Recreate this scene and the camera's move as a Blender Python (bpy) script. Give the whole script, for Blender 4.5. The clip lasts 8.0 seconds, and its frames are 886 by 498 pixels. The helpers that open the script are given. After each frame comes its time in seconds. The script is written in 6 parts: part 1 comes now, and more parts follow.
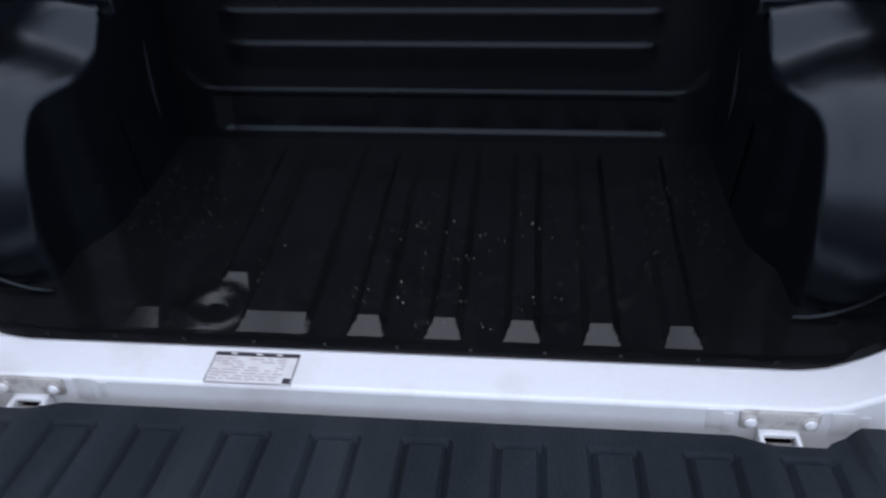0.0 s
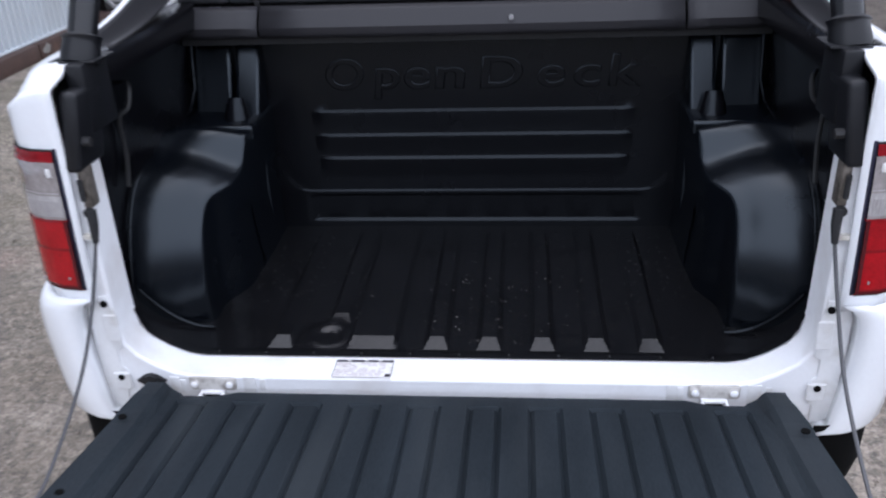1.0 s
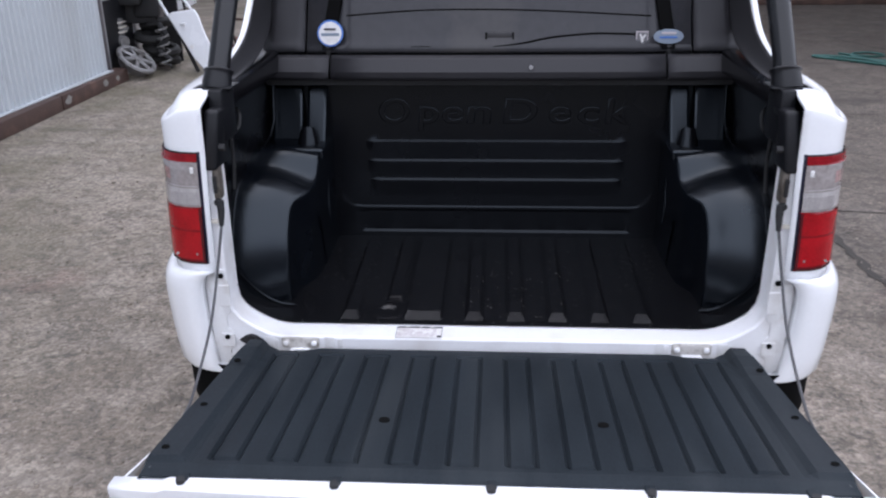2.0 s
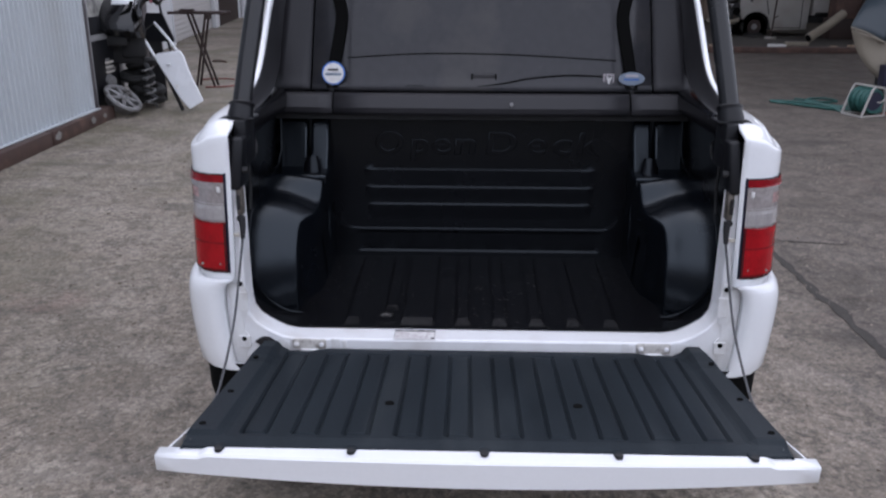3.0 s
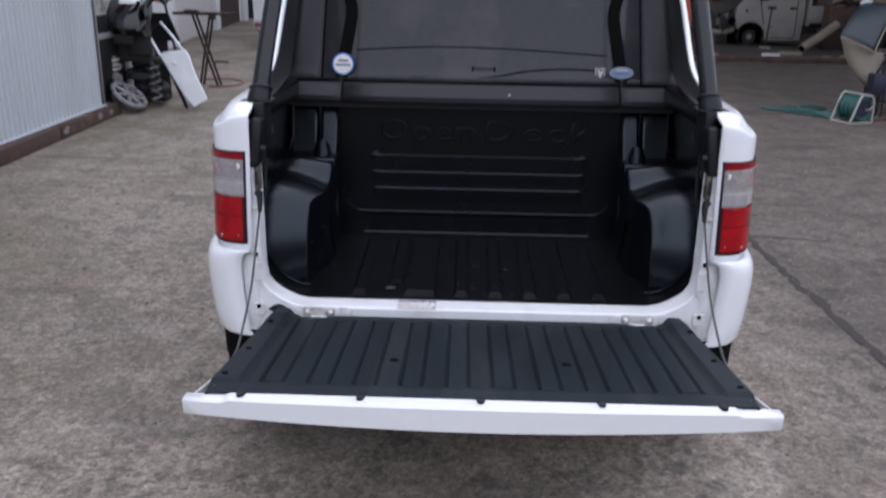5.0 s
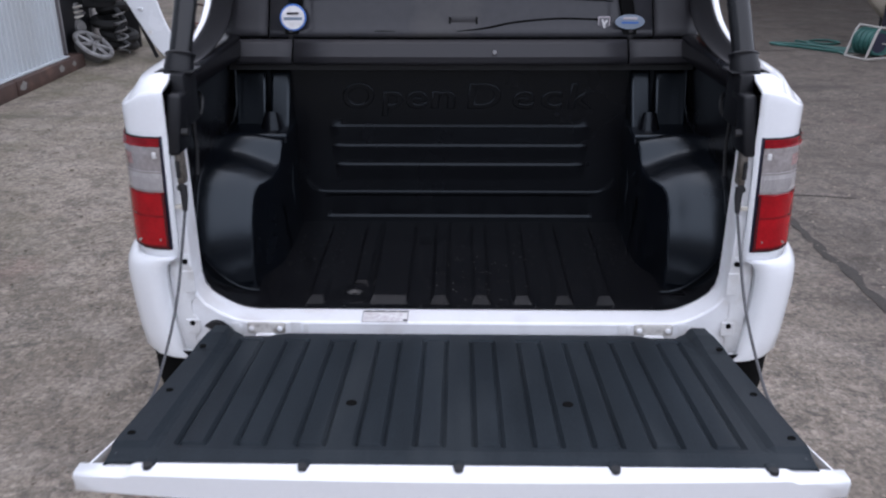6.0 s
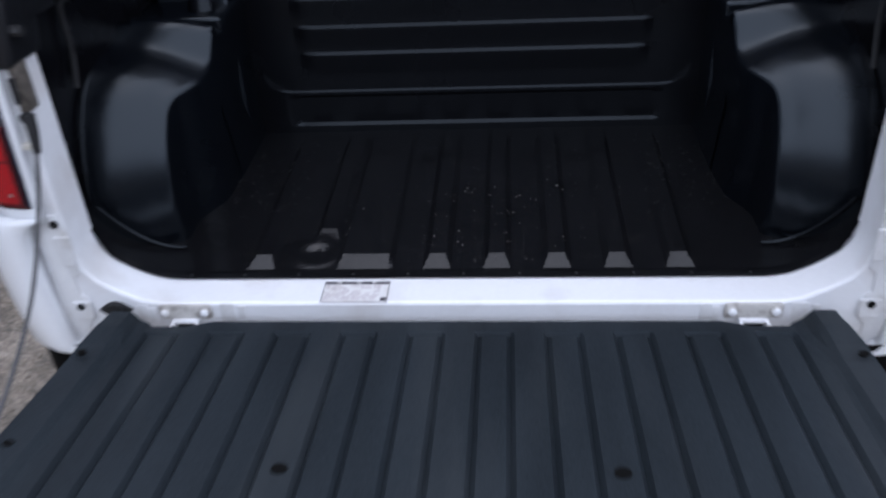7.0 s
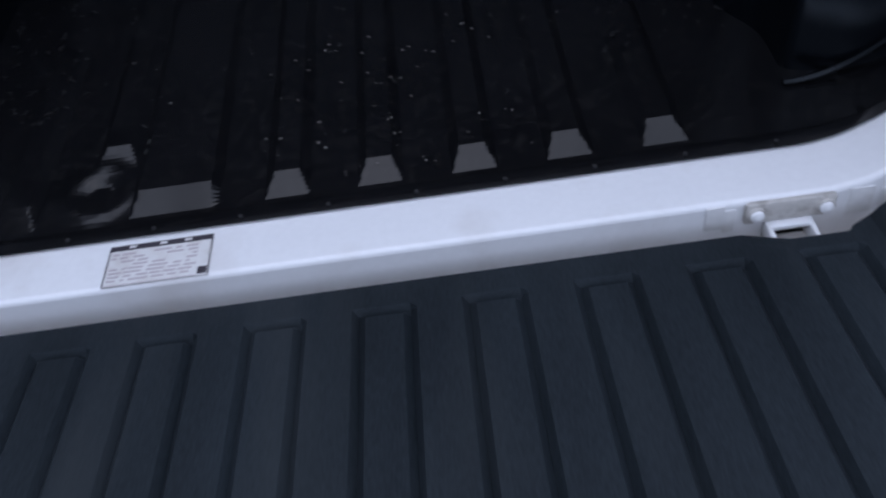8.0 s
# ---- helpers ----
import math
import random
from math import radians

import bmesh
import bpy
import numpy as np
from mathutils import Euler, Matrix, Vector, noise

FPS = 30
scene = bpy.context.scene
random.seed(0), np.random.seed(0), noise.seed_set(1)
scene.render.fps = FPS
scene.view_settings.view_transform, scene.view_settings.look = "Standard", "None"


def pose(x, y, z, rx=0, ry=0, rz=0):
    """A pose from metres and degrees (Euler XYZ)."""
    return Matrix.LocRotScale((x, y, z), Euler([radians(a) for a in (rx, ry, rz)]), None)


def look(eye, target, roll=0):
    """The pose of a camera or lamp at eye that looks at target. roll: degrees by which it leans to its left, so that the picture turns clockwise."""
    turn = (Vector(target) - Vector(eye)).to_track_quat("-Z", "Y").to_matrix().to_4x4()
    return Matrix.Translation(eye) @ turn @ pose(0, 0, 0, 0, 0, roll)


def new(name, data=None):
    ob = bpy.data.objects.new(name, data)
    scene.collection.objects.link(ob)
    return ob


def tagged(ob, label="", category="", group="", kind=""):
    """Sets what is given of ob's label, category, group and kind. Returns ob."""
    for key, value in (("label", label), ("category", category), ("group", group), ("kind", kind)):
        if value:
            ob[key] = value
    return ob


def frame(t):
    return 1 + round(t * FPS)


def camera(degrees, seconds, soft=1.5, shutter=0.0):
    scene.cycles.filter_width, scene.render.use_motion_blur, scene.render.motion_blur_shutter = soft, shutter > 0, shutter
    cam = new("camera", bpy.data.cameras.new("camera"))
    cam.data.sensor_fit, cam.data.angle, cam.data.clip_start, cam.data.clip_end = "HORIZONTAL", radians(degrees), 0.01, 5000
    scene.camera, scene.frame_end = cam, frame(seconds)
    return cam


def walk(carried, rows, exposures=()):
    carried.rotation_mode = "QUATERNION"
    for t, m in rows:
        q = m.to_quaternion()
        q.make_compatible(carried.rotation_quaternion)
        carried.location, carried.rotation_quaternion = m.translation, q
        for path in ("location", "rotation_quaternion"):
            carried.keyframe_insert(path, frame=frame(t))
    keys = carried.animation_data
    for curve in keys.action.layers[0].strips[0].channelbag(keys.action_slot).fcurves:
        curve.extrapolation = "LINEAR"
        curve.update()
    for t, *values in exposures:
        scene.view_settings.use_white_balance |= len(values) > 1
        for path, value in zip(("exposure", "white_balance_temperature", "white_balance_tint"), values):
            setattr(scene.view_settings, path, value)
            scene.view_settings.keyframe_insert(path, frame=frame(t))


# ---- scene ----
cam = camera(55.4, 8.0, soft=2.1, shutter=0.4)
PATH = [
    (0, (0.176, -0.786, 1.296), (-0.015, 0.863, 0.182), -2.0),
    (0.2, (0.174, -0.907, 1.373), (-0.011, 0.785, 0.323), -1.8),
    (0.5, (0.166, -1.06, 1.438), (-0.008, 0.661, 0.435), -2.7),
    (0.7, (0.151, -1.177, 1.467), (-0.012, 0.572, 0.51), -2.7),
    (1, (0.134, -1.355, 1.489), (-0.052, 0.433, 0.612), -2.5),
    (1.2, (0.125, -1.459, 1.504), (-0.071, 0.344, 0.662), -2.4),
    (1.5, (0.054, -1.635, 1.506), (-0.114, 0.192, 0.71), -1.7),
    (1.7, (0.022, -1.741, 1.517), (-0.124, 0.1, 0.75), -1.2),
    (2.8, (-0.007, -2.153, 1.549), (-0.078, -0.271, 0.876), -0.1),
    (3.1, (-0.053, -2.205, 1.565), (-0.099, -0.303, 0.947), 0.3),
    (3.3, (-0.071, -2.233, 1.572), (-0.103, -0.312, 1.02), 0.6),
    (3.5, (-0.076, -2.261, 1.576), (-0.092, -0.329, 1.059), 0.8),
    (3.7, (-0.066, -2.318, 1.58), (-0.067, -0.371, 1.123), 1.1),
    (4, (-0.043, -2.423, 1.568), (-0.049, -0.461, 1.18), 1.1),
    (4.2, (-0.039, -2.479, 1.571), (-0.062, -0.511, 1.213), 1.0),
    (4.3, (-0.037, -2.498, 1.569), (-0.069, -0.529, 1.22), 1.0),
    (4.5, (-0.033, -2.51, 1.558), (-0.075, -0.547, 1.178), 1.0),
    (4.6, (-0.038, -2.512, 1.554), (-0.08, -0.556, 1.137), 1.0),
    (4.8, (-0.041, -2.474, 1.537), (-0.084, -0.545, 1.012), 1.1),
    (5, (-0.046, -2.404, 1.533), (-0.09, -0.506, 0.905), 1.0),
    (5.2, (-0.055, -2.325, 1.544), (-0.092, -0.448, 0.855), 0.9),
    (6.3, (0.041, -1.718, 1.512), (-0.022, 0.114, 0.711), -1.1),
    (6.5, (0.062, -1.601, 1.498), (-0.052, 0.206, 0.649), -1.7),
    (6.7, (0.081, -1.472, 1.467), (-0.081, 0.294, 0.543), -2.7),
    (7, (0.094, -1.172, 1.388), (-0.068, 0.514, 0.326), -3.4),
    (7.2, (0.091, -0.925, 1.339), (-0.067, 0.733, 0.232), -4.0),
    (7.5, (0.117, -0.723, 1.248), (-0.035, 0.836, 0.005), -5.2),
    (7.7, (0.156, -0.669, 1.191), (0.001, 0.802, -0.154), -7.6),
    (7.8, (0.163, -0.652, 1.171), (0.024, 0.785, -0.213), -8.7),
    (8, (0.164, -0.617, 1.182), (0.089, 0.76, -0.267), -10.1),
]
EXPOSURES = [(0.0, 0.87, 5870, 15), (0.5, 1.22, 5920, 15), (1.0, 1.42, 6020, 16), (1.5, 1.47, 6170, 17), (3.0, 0.89, 6120, 18), (4.0, 1.20, 6220, 19), (4.5, 1.17, 6170, 18.5), (5.0, 0.96, 6120, 18), (6.5, 1.17, 6070, 17), (7.0, 1.02, 5870, 16), (7.5, 0.76, 5670, 15), (8.0, 0.45, 5560, 17)]
walk(cam, [(t, look(eye, target, roll)) for t, eye, target, roll in PATH], EXPOSURES)

# ---- light ----
SUN_ELEV, SUN_ROT = radians(80), radians(-25)
world = bpy.data.worlds.new("overcast_sky")
scene.world = world
world.use_nodes = True
wn = world.node_tree.nodes
sky = wn.new("ShaderNodeTexSky")
sky.sky_type = "NISHITA"
sky.sun_disc = False
sky.sun_elevation, sky.sun_rotation = SUN_ELEV, SUN_ROT
sky.air_density, sky.dust_density, sky.ozone_density = 0.7, 6.0, 0.6
cloud = wn.new("ShaderNodeMix")
cloud.data_type = "RGBA"
cloud.inputs["Factor"].default_value = 0.93
cloud.inputs["B"].default_value = (4.0, 4.3, 4.75, 1)
world.node_tree.links.new(sky.outputs[0], cloud.inputs["A"])
world.node_tree.links.new(cloud.outputs["Result"], wn["Background"].inputs[0])
wn["Background"].inputs[1].default_value = 0.15
sun_data = bpy.data.lights.new("sun", "SUN")
sun_data.energy, sun_data.angle, sun_data.color = 0.5, radians(165), (1.0, 0.99, 0.98)
sun = new("sun", sun_data)
sun.matrix_world = look((0, 0, 0), (-math.sin(SUN_ROT) * math.cos(SUN_ELEV), -math.cos(SUN_ROT) * math.cos(SUN_ELEV), -math.sin(SUN_ELEV)))

# ---- materials ----


def material(name, color, rough=0.5, metal=0.0, vary=0.15, scale=8.0, fine=120.0, bump=0.1, depth=0.002, coat=0.0, spec=0.5, dirt=None, dirt_amount=0.0, dirt_scale=3.0, rough_vary=0.1, stretch=(1, 1, 1)):
    """A painted, plastic, metal or stone surface with variation at two scales."""
    m = bpy.data.materials.new(name)
    m.use_nodes = True
    n, l = m.node_tree.nodes, m.node_tree.links
    b = n["Principled BSDF"]
    tex = n.new("ShaderNodeTexCoord")
    mp = n.new("ShaderNodeMapping")
    mp.inputs["Scale"].default_value = stretch
    l.new(tex.outputs["Object"], mp.inputs[0])
    big, small = n.new("ShaderNodeTexNoise"), n.new("ShaderNodeTexNoise")
    for node, s, d in ((big, scale, 5), (small, fine, 3)):
        node.inputs["Scale"].default_value = s
        node.inputs["Detail"].default_value = d
        l.new(mp.outputs[0], node.inputs["Vector"])
    add = n.new("ShaderNodeMath")
    add.operation = "ADD"
    l.new(big.outputs[0], add.inputs[0])
    l.new(small.outputs[0], add.inputs[1])
    ramp = n.new("ShaderNodeMapRange")
    ramp.inputs["From Min"].default_value, ramp.inputs["From Max"].default_value = 0.6, 1.4
    ramp.inputs["To Min"].default_value, ramp.inputs["To Max"].default_value = 1 - vary, 1 + vary
    l.new(add.outputs[0], ramp.inputs[0])
    mul = n.new("ShaderNodeVectorMath")
    mul.operation = "SCALE"
    mul.inputs[0].default_value = color
    l.new(ramp.outputs[0], mul.inputs["Scale"])
    out = mul.outputs[0]
    if dirt is not None:
        spots = n.new("ShaderNodeTexNoise")
        spots.inputs["Scale"].default_value, spots.inputs["Detail"].default_value = dirt_scale, 8
        l.new(mp.outputs[0], spots.inputs["Vector"])
        cut = n.new("ShaderNodeMapRange")
        cut.inputs["From Min"].default_value, cut.inputs["From Max"].default_value = 0.5, 0.68
        cut.inputs["To Max"].default_value = dirt_amount
        l.new(spots.outputs[0], cut.inputs[0])
        mix = n.new("ShaderNodeMix")
        mix.data_type = "RGBA"
        l.new(cut.outputs[0], mix.inputs["Factor"])
        l.new(out, mix.inputs["A"])
        mix.inputs["B"].default_value = (*dirt, 1)
        out = mix.outputs["Result"]
    l.new(out, b.inputs["Base Color"])
    rr = n.new("ShaderNodeMapRange")
    rr.inputs["To Min"].default_value, rr.inputs["To Max"].default_value = max(0.02, rough - rough_vary), min(1, rough + rough_vary)
    l.new(big.outputs[0], rr.inputs[0])
    l.new(rr.outputs[0], b.inputs["Roughness"])
    b.inputs["Metallic"].default_value = metal
    b.inputs["Coat Weight"].default_value = coat
    b.inputs["Specular IOR Level"].default_value = spec
    if bump:
        bp = n.new("ShaderNodeBump")
        bp.inputs["Strength"].default_value, bp.inputs["Distance"].default_value = bump, depth
        l.new(small.outputs[0], bp.inputs["Height"])
        l.new(bp.outputs[0], b.inputs["Normal"])
    return m


def ground_material():
    """Old worn concrete: exposed aggregate, dark oil stains, worn pale patches."""
    m = bpy.data.materials.new("worn_concrete")
    m.use_nodes = True
    n, l = m.node_tree.nodes, m.node_tree.links
    b = n["Principled BSDF"]
    tex = n.new("ShaderNodeTexCoord")

    def noise_node(scale, detail=6.0, rough=0.6, dist=0.0):
        t = n.new("ShaderNodeTexNoise")
        t.inputs["Scale"].default_value, t.inputs["Detail"].default_value = scale, detail
        t.inputs["Roughness"].default_value, t.inputs["Distortion"].default_value = rough, dist
        l.new(tex.outputs["Object"], t.inputs["Vector"])
        return t.outputs[0]

    def span(value, a, c, lo=0.0, hi=1.0):
        r = n.new("ShaderNodeMapRange")
        for key, v in (("From Min", a), ("From Max", c), ("To Min", lo), ("To Max", hi)):
            r.inputs[key].default_value = v
        l.new(value, r.inputs[0])
        return r.outputs[0]

    def mixed(factor, a, c):
        x = n.new("ShaderNodeMix")
        x.data_type = "RGBA"
        l.new(factor, x.inputs["Factor"])
        for key, v in (("A", a), ("B", c)):
            if isinstance(v, tuple):
                x.inputs[key].default_value = (*v, 1)
            else:
                l.new(v, x.inputs[key])
        return x.outputs["Result"]

    wide = n.new("ShaderNodeMapping")
    wide.inputs["Scale"].default_value = (0.45, 1.5, 1)
    l.new(tex.outputs["Object"], wide.inputs[0])
    long_stain = n.new("ShaderNodeTexNoise")
    long_stain.inputs["Scale"].default_value, long_stain.inputs["Detail"].default_value = 1.7, 7
    l.new(wide.outputs[0], long_stain.inputs["Vector"])
    xyz = n.new("ShaderNodeSeparateXYZ")
    l.new(tex.outputs["Object"], xyz.inputs[0])
    moss = n.new("ShaderNodeMath")
    moss.operation = "MULTIPLY"
    l.new(span(xyz.outputs[0], -1.3, -3.3, 0, 0.85), moss.inputs[0])
    l.new(span(noise_node(0.9, 6), 0.42, 0.6), moss.inputs[1])
    base = mixed(span(noise_node(0.45, 6, 0.65), 0.42, 0.58), (0.275, 0.229, 0.183), (0.197, 0.165, 0.130))
    base = mixed(span(noise_node(2.4, 7, 0.65, 0.6), 0.44, 0.62, 0, 0.8), base, (0.31, 0.264, 0.217))
    base = mixed(span(noise_node(3.1, 7, 0.7, 0.5), 0.52, 0.66, 0, 0.75), base, (0.165, 0.142, 0.112))
    base = mixed(span(noise_node(14, 8, 0.75, 0.5), 0.47, 0.62, 0, 0.7), base, (0.350, 0.300, 0.248))
    base = mixed(span(noise_node(8, 7, 0.75, 0.8), 0.50, 0.60, 0, 0.75), base, (0.105, 0.09, 0.073))
    base = mixed(span(noise_node(30, 5, 0.75), 0.52, 0.61, 0, 0.65), base, (0.085, 0.078, 0.068))
    base = mixed(span(noise_node(62, 4, 0.7), 0.53, 0.63, 0, 0.4), base, (0.42, 0.37, 0.315))
    base = mixed(span(long_stain.outputs[0], 0.58, 0.68, 0, 0.65), base, (0.085, 0.075, 0.065))
    base = mixed(span(noise_node(5.2, 6, 0.55), 0.64, 0.72, 0, 0.7), base, (0.06, 0.053, 0.046))
    base = mixed(span(noise_node(1.1, 5, 0.65), 0.60, 0.68, 0, 0.32), base, (0.27, 0.165, 0.145))
    base = mixed(span(noise_node(1.35, 6, 0.6, 0.8), 0.52, 0.62, 0, 0.5), base, (0.15, 0.125, 0.098))
    base = mixed(span(noise_node(1.7, 5, 0.55, 0.4), 0.58, 0.68, 0, 0.45), base, (0.37, 0.325, 0.275))
    base = mixed(moss.outputs[0], base, (0.125, 0.110, 0.068))
    # single stones of the worn aggregate
    for scale, amount in ((52.0, 0.22), (105.0, 0.20)):
        chips = n.new("ShaderNodeTexVoronoi")
        chips.inputs["Scale"].default_value = scale
        l.new(tex.outputs["Object"], chips.inputs["Vector"])
        grey = n.new("ShaderNodeRGBToBW")
        l.new(chips.outputs["Color"], grey.inputs[0])
        stone = n.new("ShaderNodeVectorMath")
        stone.operation = "SCALE"
        l.new(base, stone.inputs[0])
        l.new(span(grey.outputs[0], 0.15, 0.85, 1 - amount, 1 + amount), stone.inputs["Scale"])
        base = stone.outputs[0]
    # shade of the workshop side painted in: darker and greyer from x 0.95
    workshop_shade = n.new("ShaderNodeMix")
    workshop_shade.data_type, workshop_shade.blend_type = "RGBA", "MULTIPLY"
    l.new(span(xyz.outputs[0], 0.95, 1.78), workshop_shade.inputs["Factor"])
    l.new(base, workshop_shade.inputs["A"])
    workshop_shade.inputs["B"].default_value = (0.415, 0.405, 0.41, 1)
    base = workshop_shade.outputs["Result"]
    # the colour gets darker from y 7.0 to 9.5
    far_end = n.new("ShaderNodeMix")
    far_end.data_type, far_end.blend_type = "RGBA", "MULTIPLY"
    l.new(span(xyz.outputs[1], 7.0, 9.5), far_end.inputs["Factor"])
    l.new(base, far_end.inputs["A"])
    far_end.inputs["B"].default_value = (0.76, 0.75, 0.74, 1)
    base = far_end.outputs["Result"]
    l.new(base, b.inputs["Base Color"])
    l.new(span(noise_node(3.0), 0.3, 0.7, 0.62, 0.92), b.inputs["Roughness"])
    bp = n.new("ShaderNodeBump")
    bp.inputs["Strength"].default_value, bp.inputs["Distance"].default_value = 0.7, 0.009
    l.new(noise_node(26, 6, 0.75), bp.inputs["Height"])
    l.new(bp.outputs[0], b.inputs["Normal"])
    return m


def glow_material(name, color, strength):
    m = bpy.data.materials.new(name)
    m.use_nodes = True
    b = m.node_tree.nodes["Principled BSDF"]
    b.inputs["Base Color"].default_value = (*color, 1)
    b.inputs["Emission Color"].default_value = (*color, 1)
    b.inputs["Emission Strength"].default_value = strength
    return m


WHITE = material("white_car_paint", (0.86, 0.87, 0.885), 0.22, vary=0.02, bump=0.02, depth=0.0005, coat=0.5, rough_vary=0.04, scale=3)
SILL = material("scuffed_white_sill_paint", (0.84, 0.845, 0.86), 0.3, vary=0.03, bump=0.04, depth=0.0006, coat=0.3, rough_vary=0.08, scale=5, dirt=(0.60, 0.56, 0.53), dirt_amount=0.45, dirt_scale=8)
JAMB = material("dull_white_jamb_paint", (0.74, 0.74, 0.74), 0.38, vary=0.05, bump=0.05, depth=0.0006, dirt=(0.42, 0.38, 0.33), dirt_amount=0.5, dirt_scale=14)
HINGE = material("dirty_grey_hinge_paint", (0.56, 0.54, 0.51), 0.45, vary=0.12, scale=30, bump=0.1, dirt=(0.20, 0.175, 0.15), dirt_amount=0.75, dirt_scale=45)
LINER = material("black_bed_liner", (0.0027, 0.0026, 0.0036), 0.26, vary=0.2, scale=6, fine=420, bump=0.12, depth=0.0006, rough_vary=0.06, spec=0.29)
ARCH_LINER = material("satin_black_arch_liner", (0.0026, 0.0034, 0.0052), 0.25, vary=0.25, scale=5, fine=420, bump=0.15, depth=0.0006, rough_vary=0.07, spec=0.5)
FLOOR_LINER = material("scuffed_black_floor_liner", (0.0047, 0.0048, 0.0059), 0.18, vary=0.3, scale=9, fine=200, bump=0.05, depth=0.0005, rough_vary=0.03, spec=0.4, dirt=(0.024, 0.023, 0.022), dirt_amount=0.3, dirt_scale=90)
GATE = material("charcoal_gate_liner", (0.0165, 0.0208, 0.0250), 0.5, spec=0.13, vary=0.4, scale=14, fine=500, stretch=(1, 0.13, 1), bump=0.2, depth=0.0006, rough_vary=0.08, dirt=(0.034, 0.039, 0.043), dirt_amount=0.6, dirt_scale=9)
TRIM = material("black_grained_trim", (0.0075, 0.008, 0.010), 0.42, spec=0.32, vary=0.15, fine=600, bump=0.2, depth=0.0005)
PANEL = material("dark_grey_painted_panel", (0.0225, 0.0218, 0.0248), 0.45, spec=0.33, vary=0.08, scale=3, fine=500, bump=0.1, depth=0.0004)
BAR = material("black_coated_bar", (0.008, 0.0085, 0.010), 0.24, spec=0.45, vary=0.15, fine=300, bump=0.1, depth=0.0004)
GLASS = material("dusty_tinted_glass", (0.034, 0.034, 0.038), 0.2, vary=0.1, scale=3, fine=40, bump=0.0, rough_vary=0.1, spec=0.3, dirt=(0.058, 0.055, 0.054), dirt_amount=0.6, dirt_scale=5)
RED = material("red_lamp_lens", (0.22, 0.003, 0.007), 0.14, vary=0.35, scale=22, fine=200, bump=0.15, depth=0.001, coat=0.3, spec=0.4, stretch=(1, 1, 2))
REDTOP = material("deep_red_lens_strip", (0.23, 0.005, 0.010), 0.16, vary=0.3, scale=20, bump=0.1, spec=0.4)
REDBOX = material("bright_red_lens_optic", (0.37, 0.003, 0.008), 0.2, vary=0.35, scale=26, fine=260, bump=0.4, depth=0.0015, coat=0.3, spec=0.3)
OPTIC = material("fluted_clear_lens_optic", (0.46, 0.435, 0.43), 0.12, vary=0.25, scale=9, fine=110, bump=0.4, depth=0.0012, coat=1.0, stretch=(3, 3, 0.6), rough_vary=0.05)
CLEAR = material("clear_lamp_lens", (0.29, 0.262, 0.255), 0.1, vary=0.35, scale=9, fine=90, bump=0.2, depth=0.001, coat=1.0, rough_vary=0.05)
AMBERED = material("pinkish_bulb_glint", (0.40, 0.25, 0.24), 0.2, vary=0.4, scale=30, bump=0.2, depth=0.001, coat=1.0)
LENSEDGE = material("dark_moulded_lens_edge", (0.075, 0.004, 0.008), 0.2, vary=0.2, bump=0.05)
DARKRED = material("dark_red_brake_lens", (0.22, 0.04, 0.055), 0.2, vary=0.1, bump=0.1, coat=0.5)
NAVY = material("dark_blue_rubber", (0.012, 0.012, 0.032), 0.5, vary=0.1)
# black rubber, also the painted dark inside holes, dimples and gaps
HOLE = material("black_rubber_and_hole_dark", (0.003, 0.003, 0.003), 0.9, vary=0.1, spec=0.1)
DULLALLOY = material("dirty_cast_alloy", (0.24, 0.236, 0.235), 0.5, 0.5, vary=0.3, scale=12, dirt=(0.07, 0.06, 0.05), dirt_amount=0.7, dirt_scale=10)
SEAL = material("black_rubber", (0.012, 0.012, 0.013), 0.6, vary=0.2, bump=0.1)
STEEL = material("dull_zinc_steel", (0.68, 0.65, 0.58), 0.35, 0.2, vary=0.2, scale=30, bump=0.1, dirt=(0.20, 0.16, 0.12), dirt_amount=0.5, dirt_scale=40)
LATCH = material("stained_latch_steel", (0.16, 0.14, 0.12), 0.5, 0.4, vary=0.4, scale=60, bump=0.2, dirt=(0.03, 0.025, 0.02), dirt_amount=0.8, dirt_scale=50)
CORNERTRIM = material("dark_grey_corner_trim", (0.024, 0.0235, 0.026), 0.5, vary=0.1, scale=3, fine=400, bump=0.1, depth=0.0004, spec=0.3)
CABLE = material("grey_sheathed_cable", (0.06, 0.06, 0.065), 0.45, vary=0.1)
PAPER = material("white_paper_label", (0.72, 0.71, 0.70), 0.5, vary=0.05, bump=0.0, dirt=(0.5, 0.45, 0.42), dirt_amount=0.4, dirt_scale=60)
INK = material("dark_print_ink", (0.035, 0.03, 0.04), 0.6, vary=0.1, bump=0)
FAINT = material("faded_print_ink", (0.50, 0.45, 0.47), 0.6, vary=0.1, bump=0)
STICKGREY = material("grey_sticker_field", (0.16, 0.155, 0.165), 0.5, vary=0.08, bump=0)
BLUE = material("blue_sticker_ink", (0.05, 0.16, 0.5), 0.4, vary=0.05, bump=0)
PALEBLUE = material("pale_blue_sticker", (0.24, 0.29, 0.36), 0.4, vary=0.05, bump=0)
TYRE = material("tyre_rubber", (0.018, 0.018, 0.018), 0.8, vary=0.2, bump=0.3, depth=0.003)
for m in (ARCH_LINER, LINER, GATE):
    m.node_tree.nodes["Principled BSDF"].inputs["Specular Tint"].default_value = (0.80, 0.91, 1.0, 1)
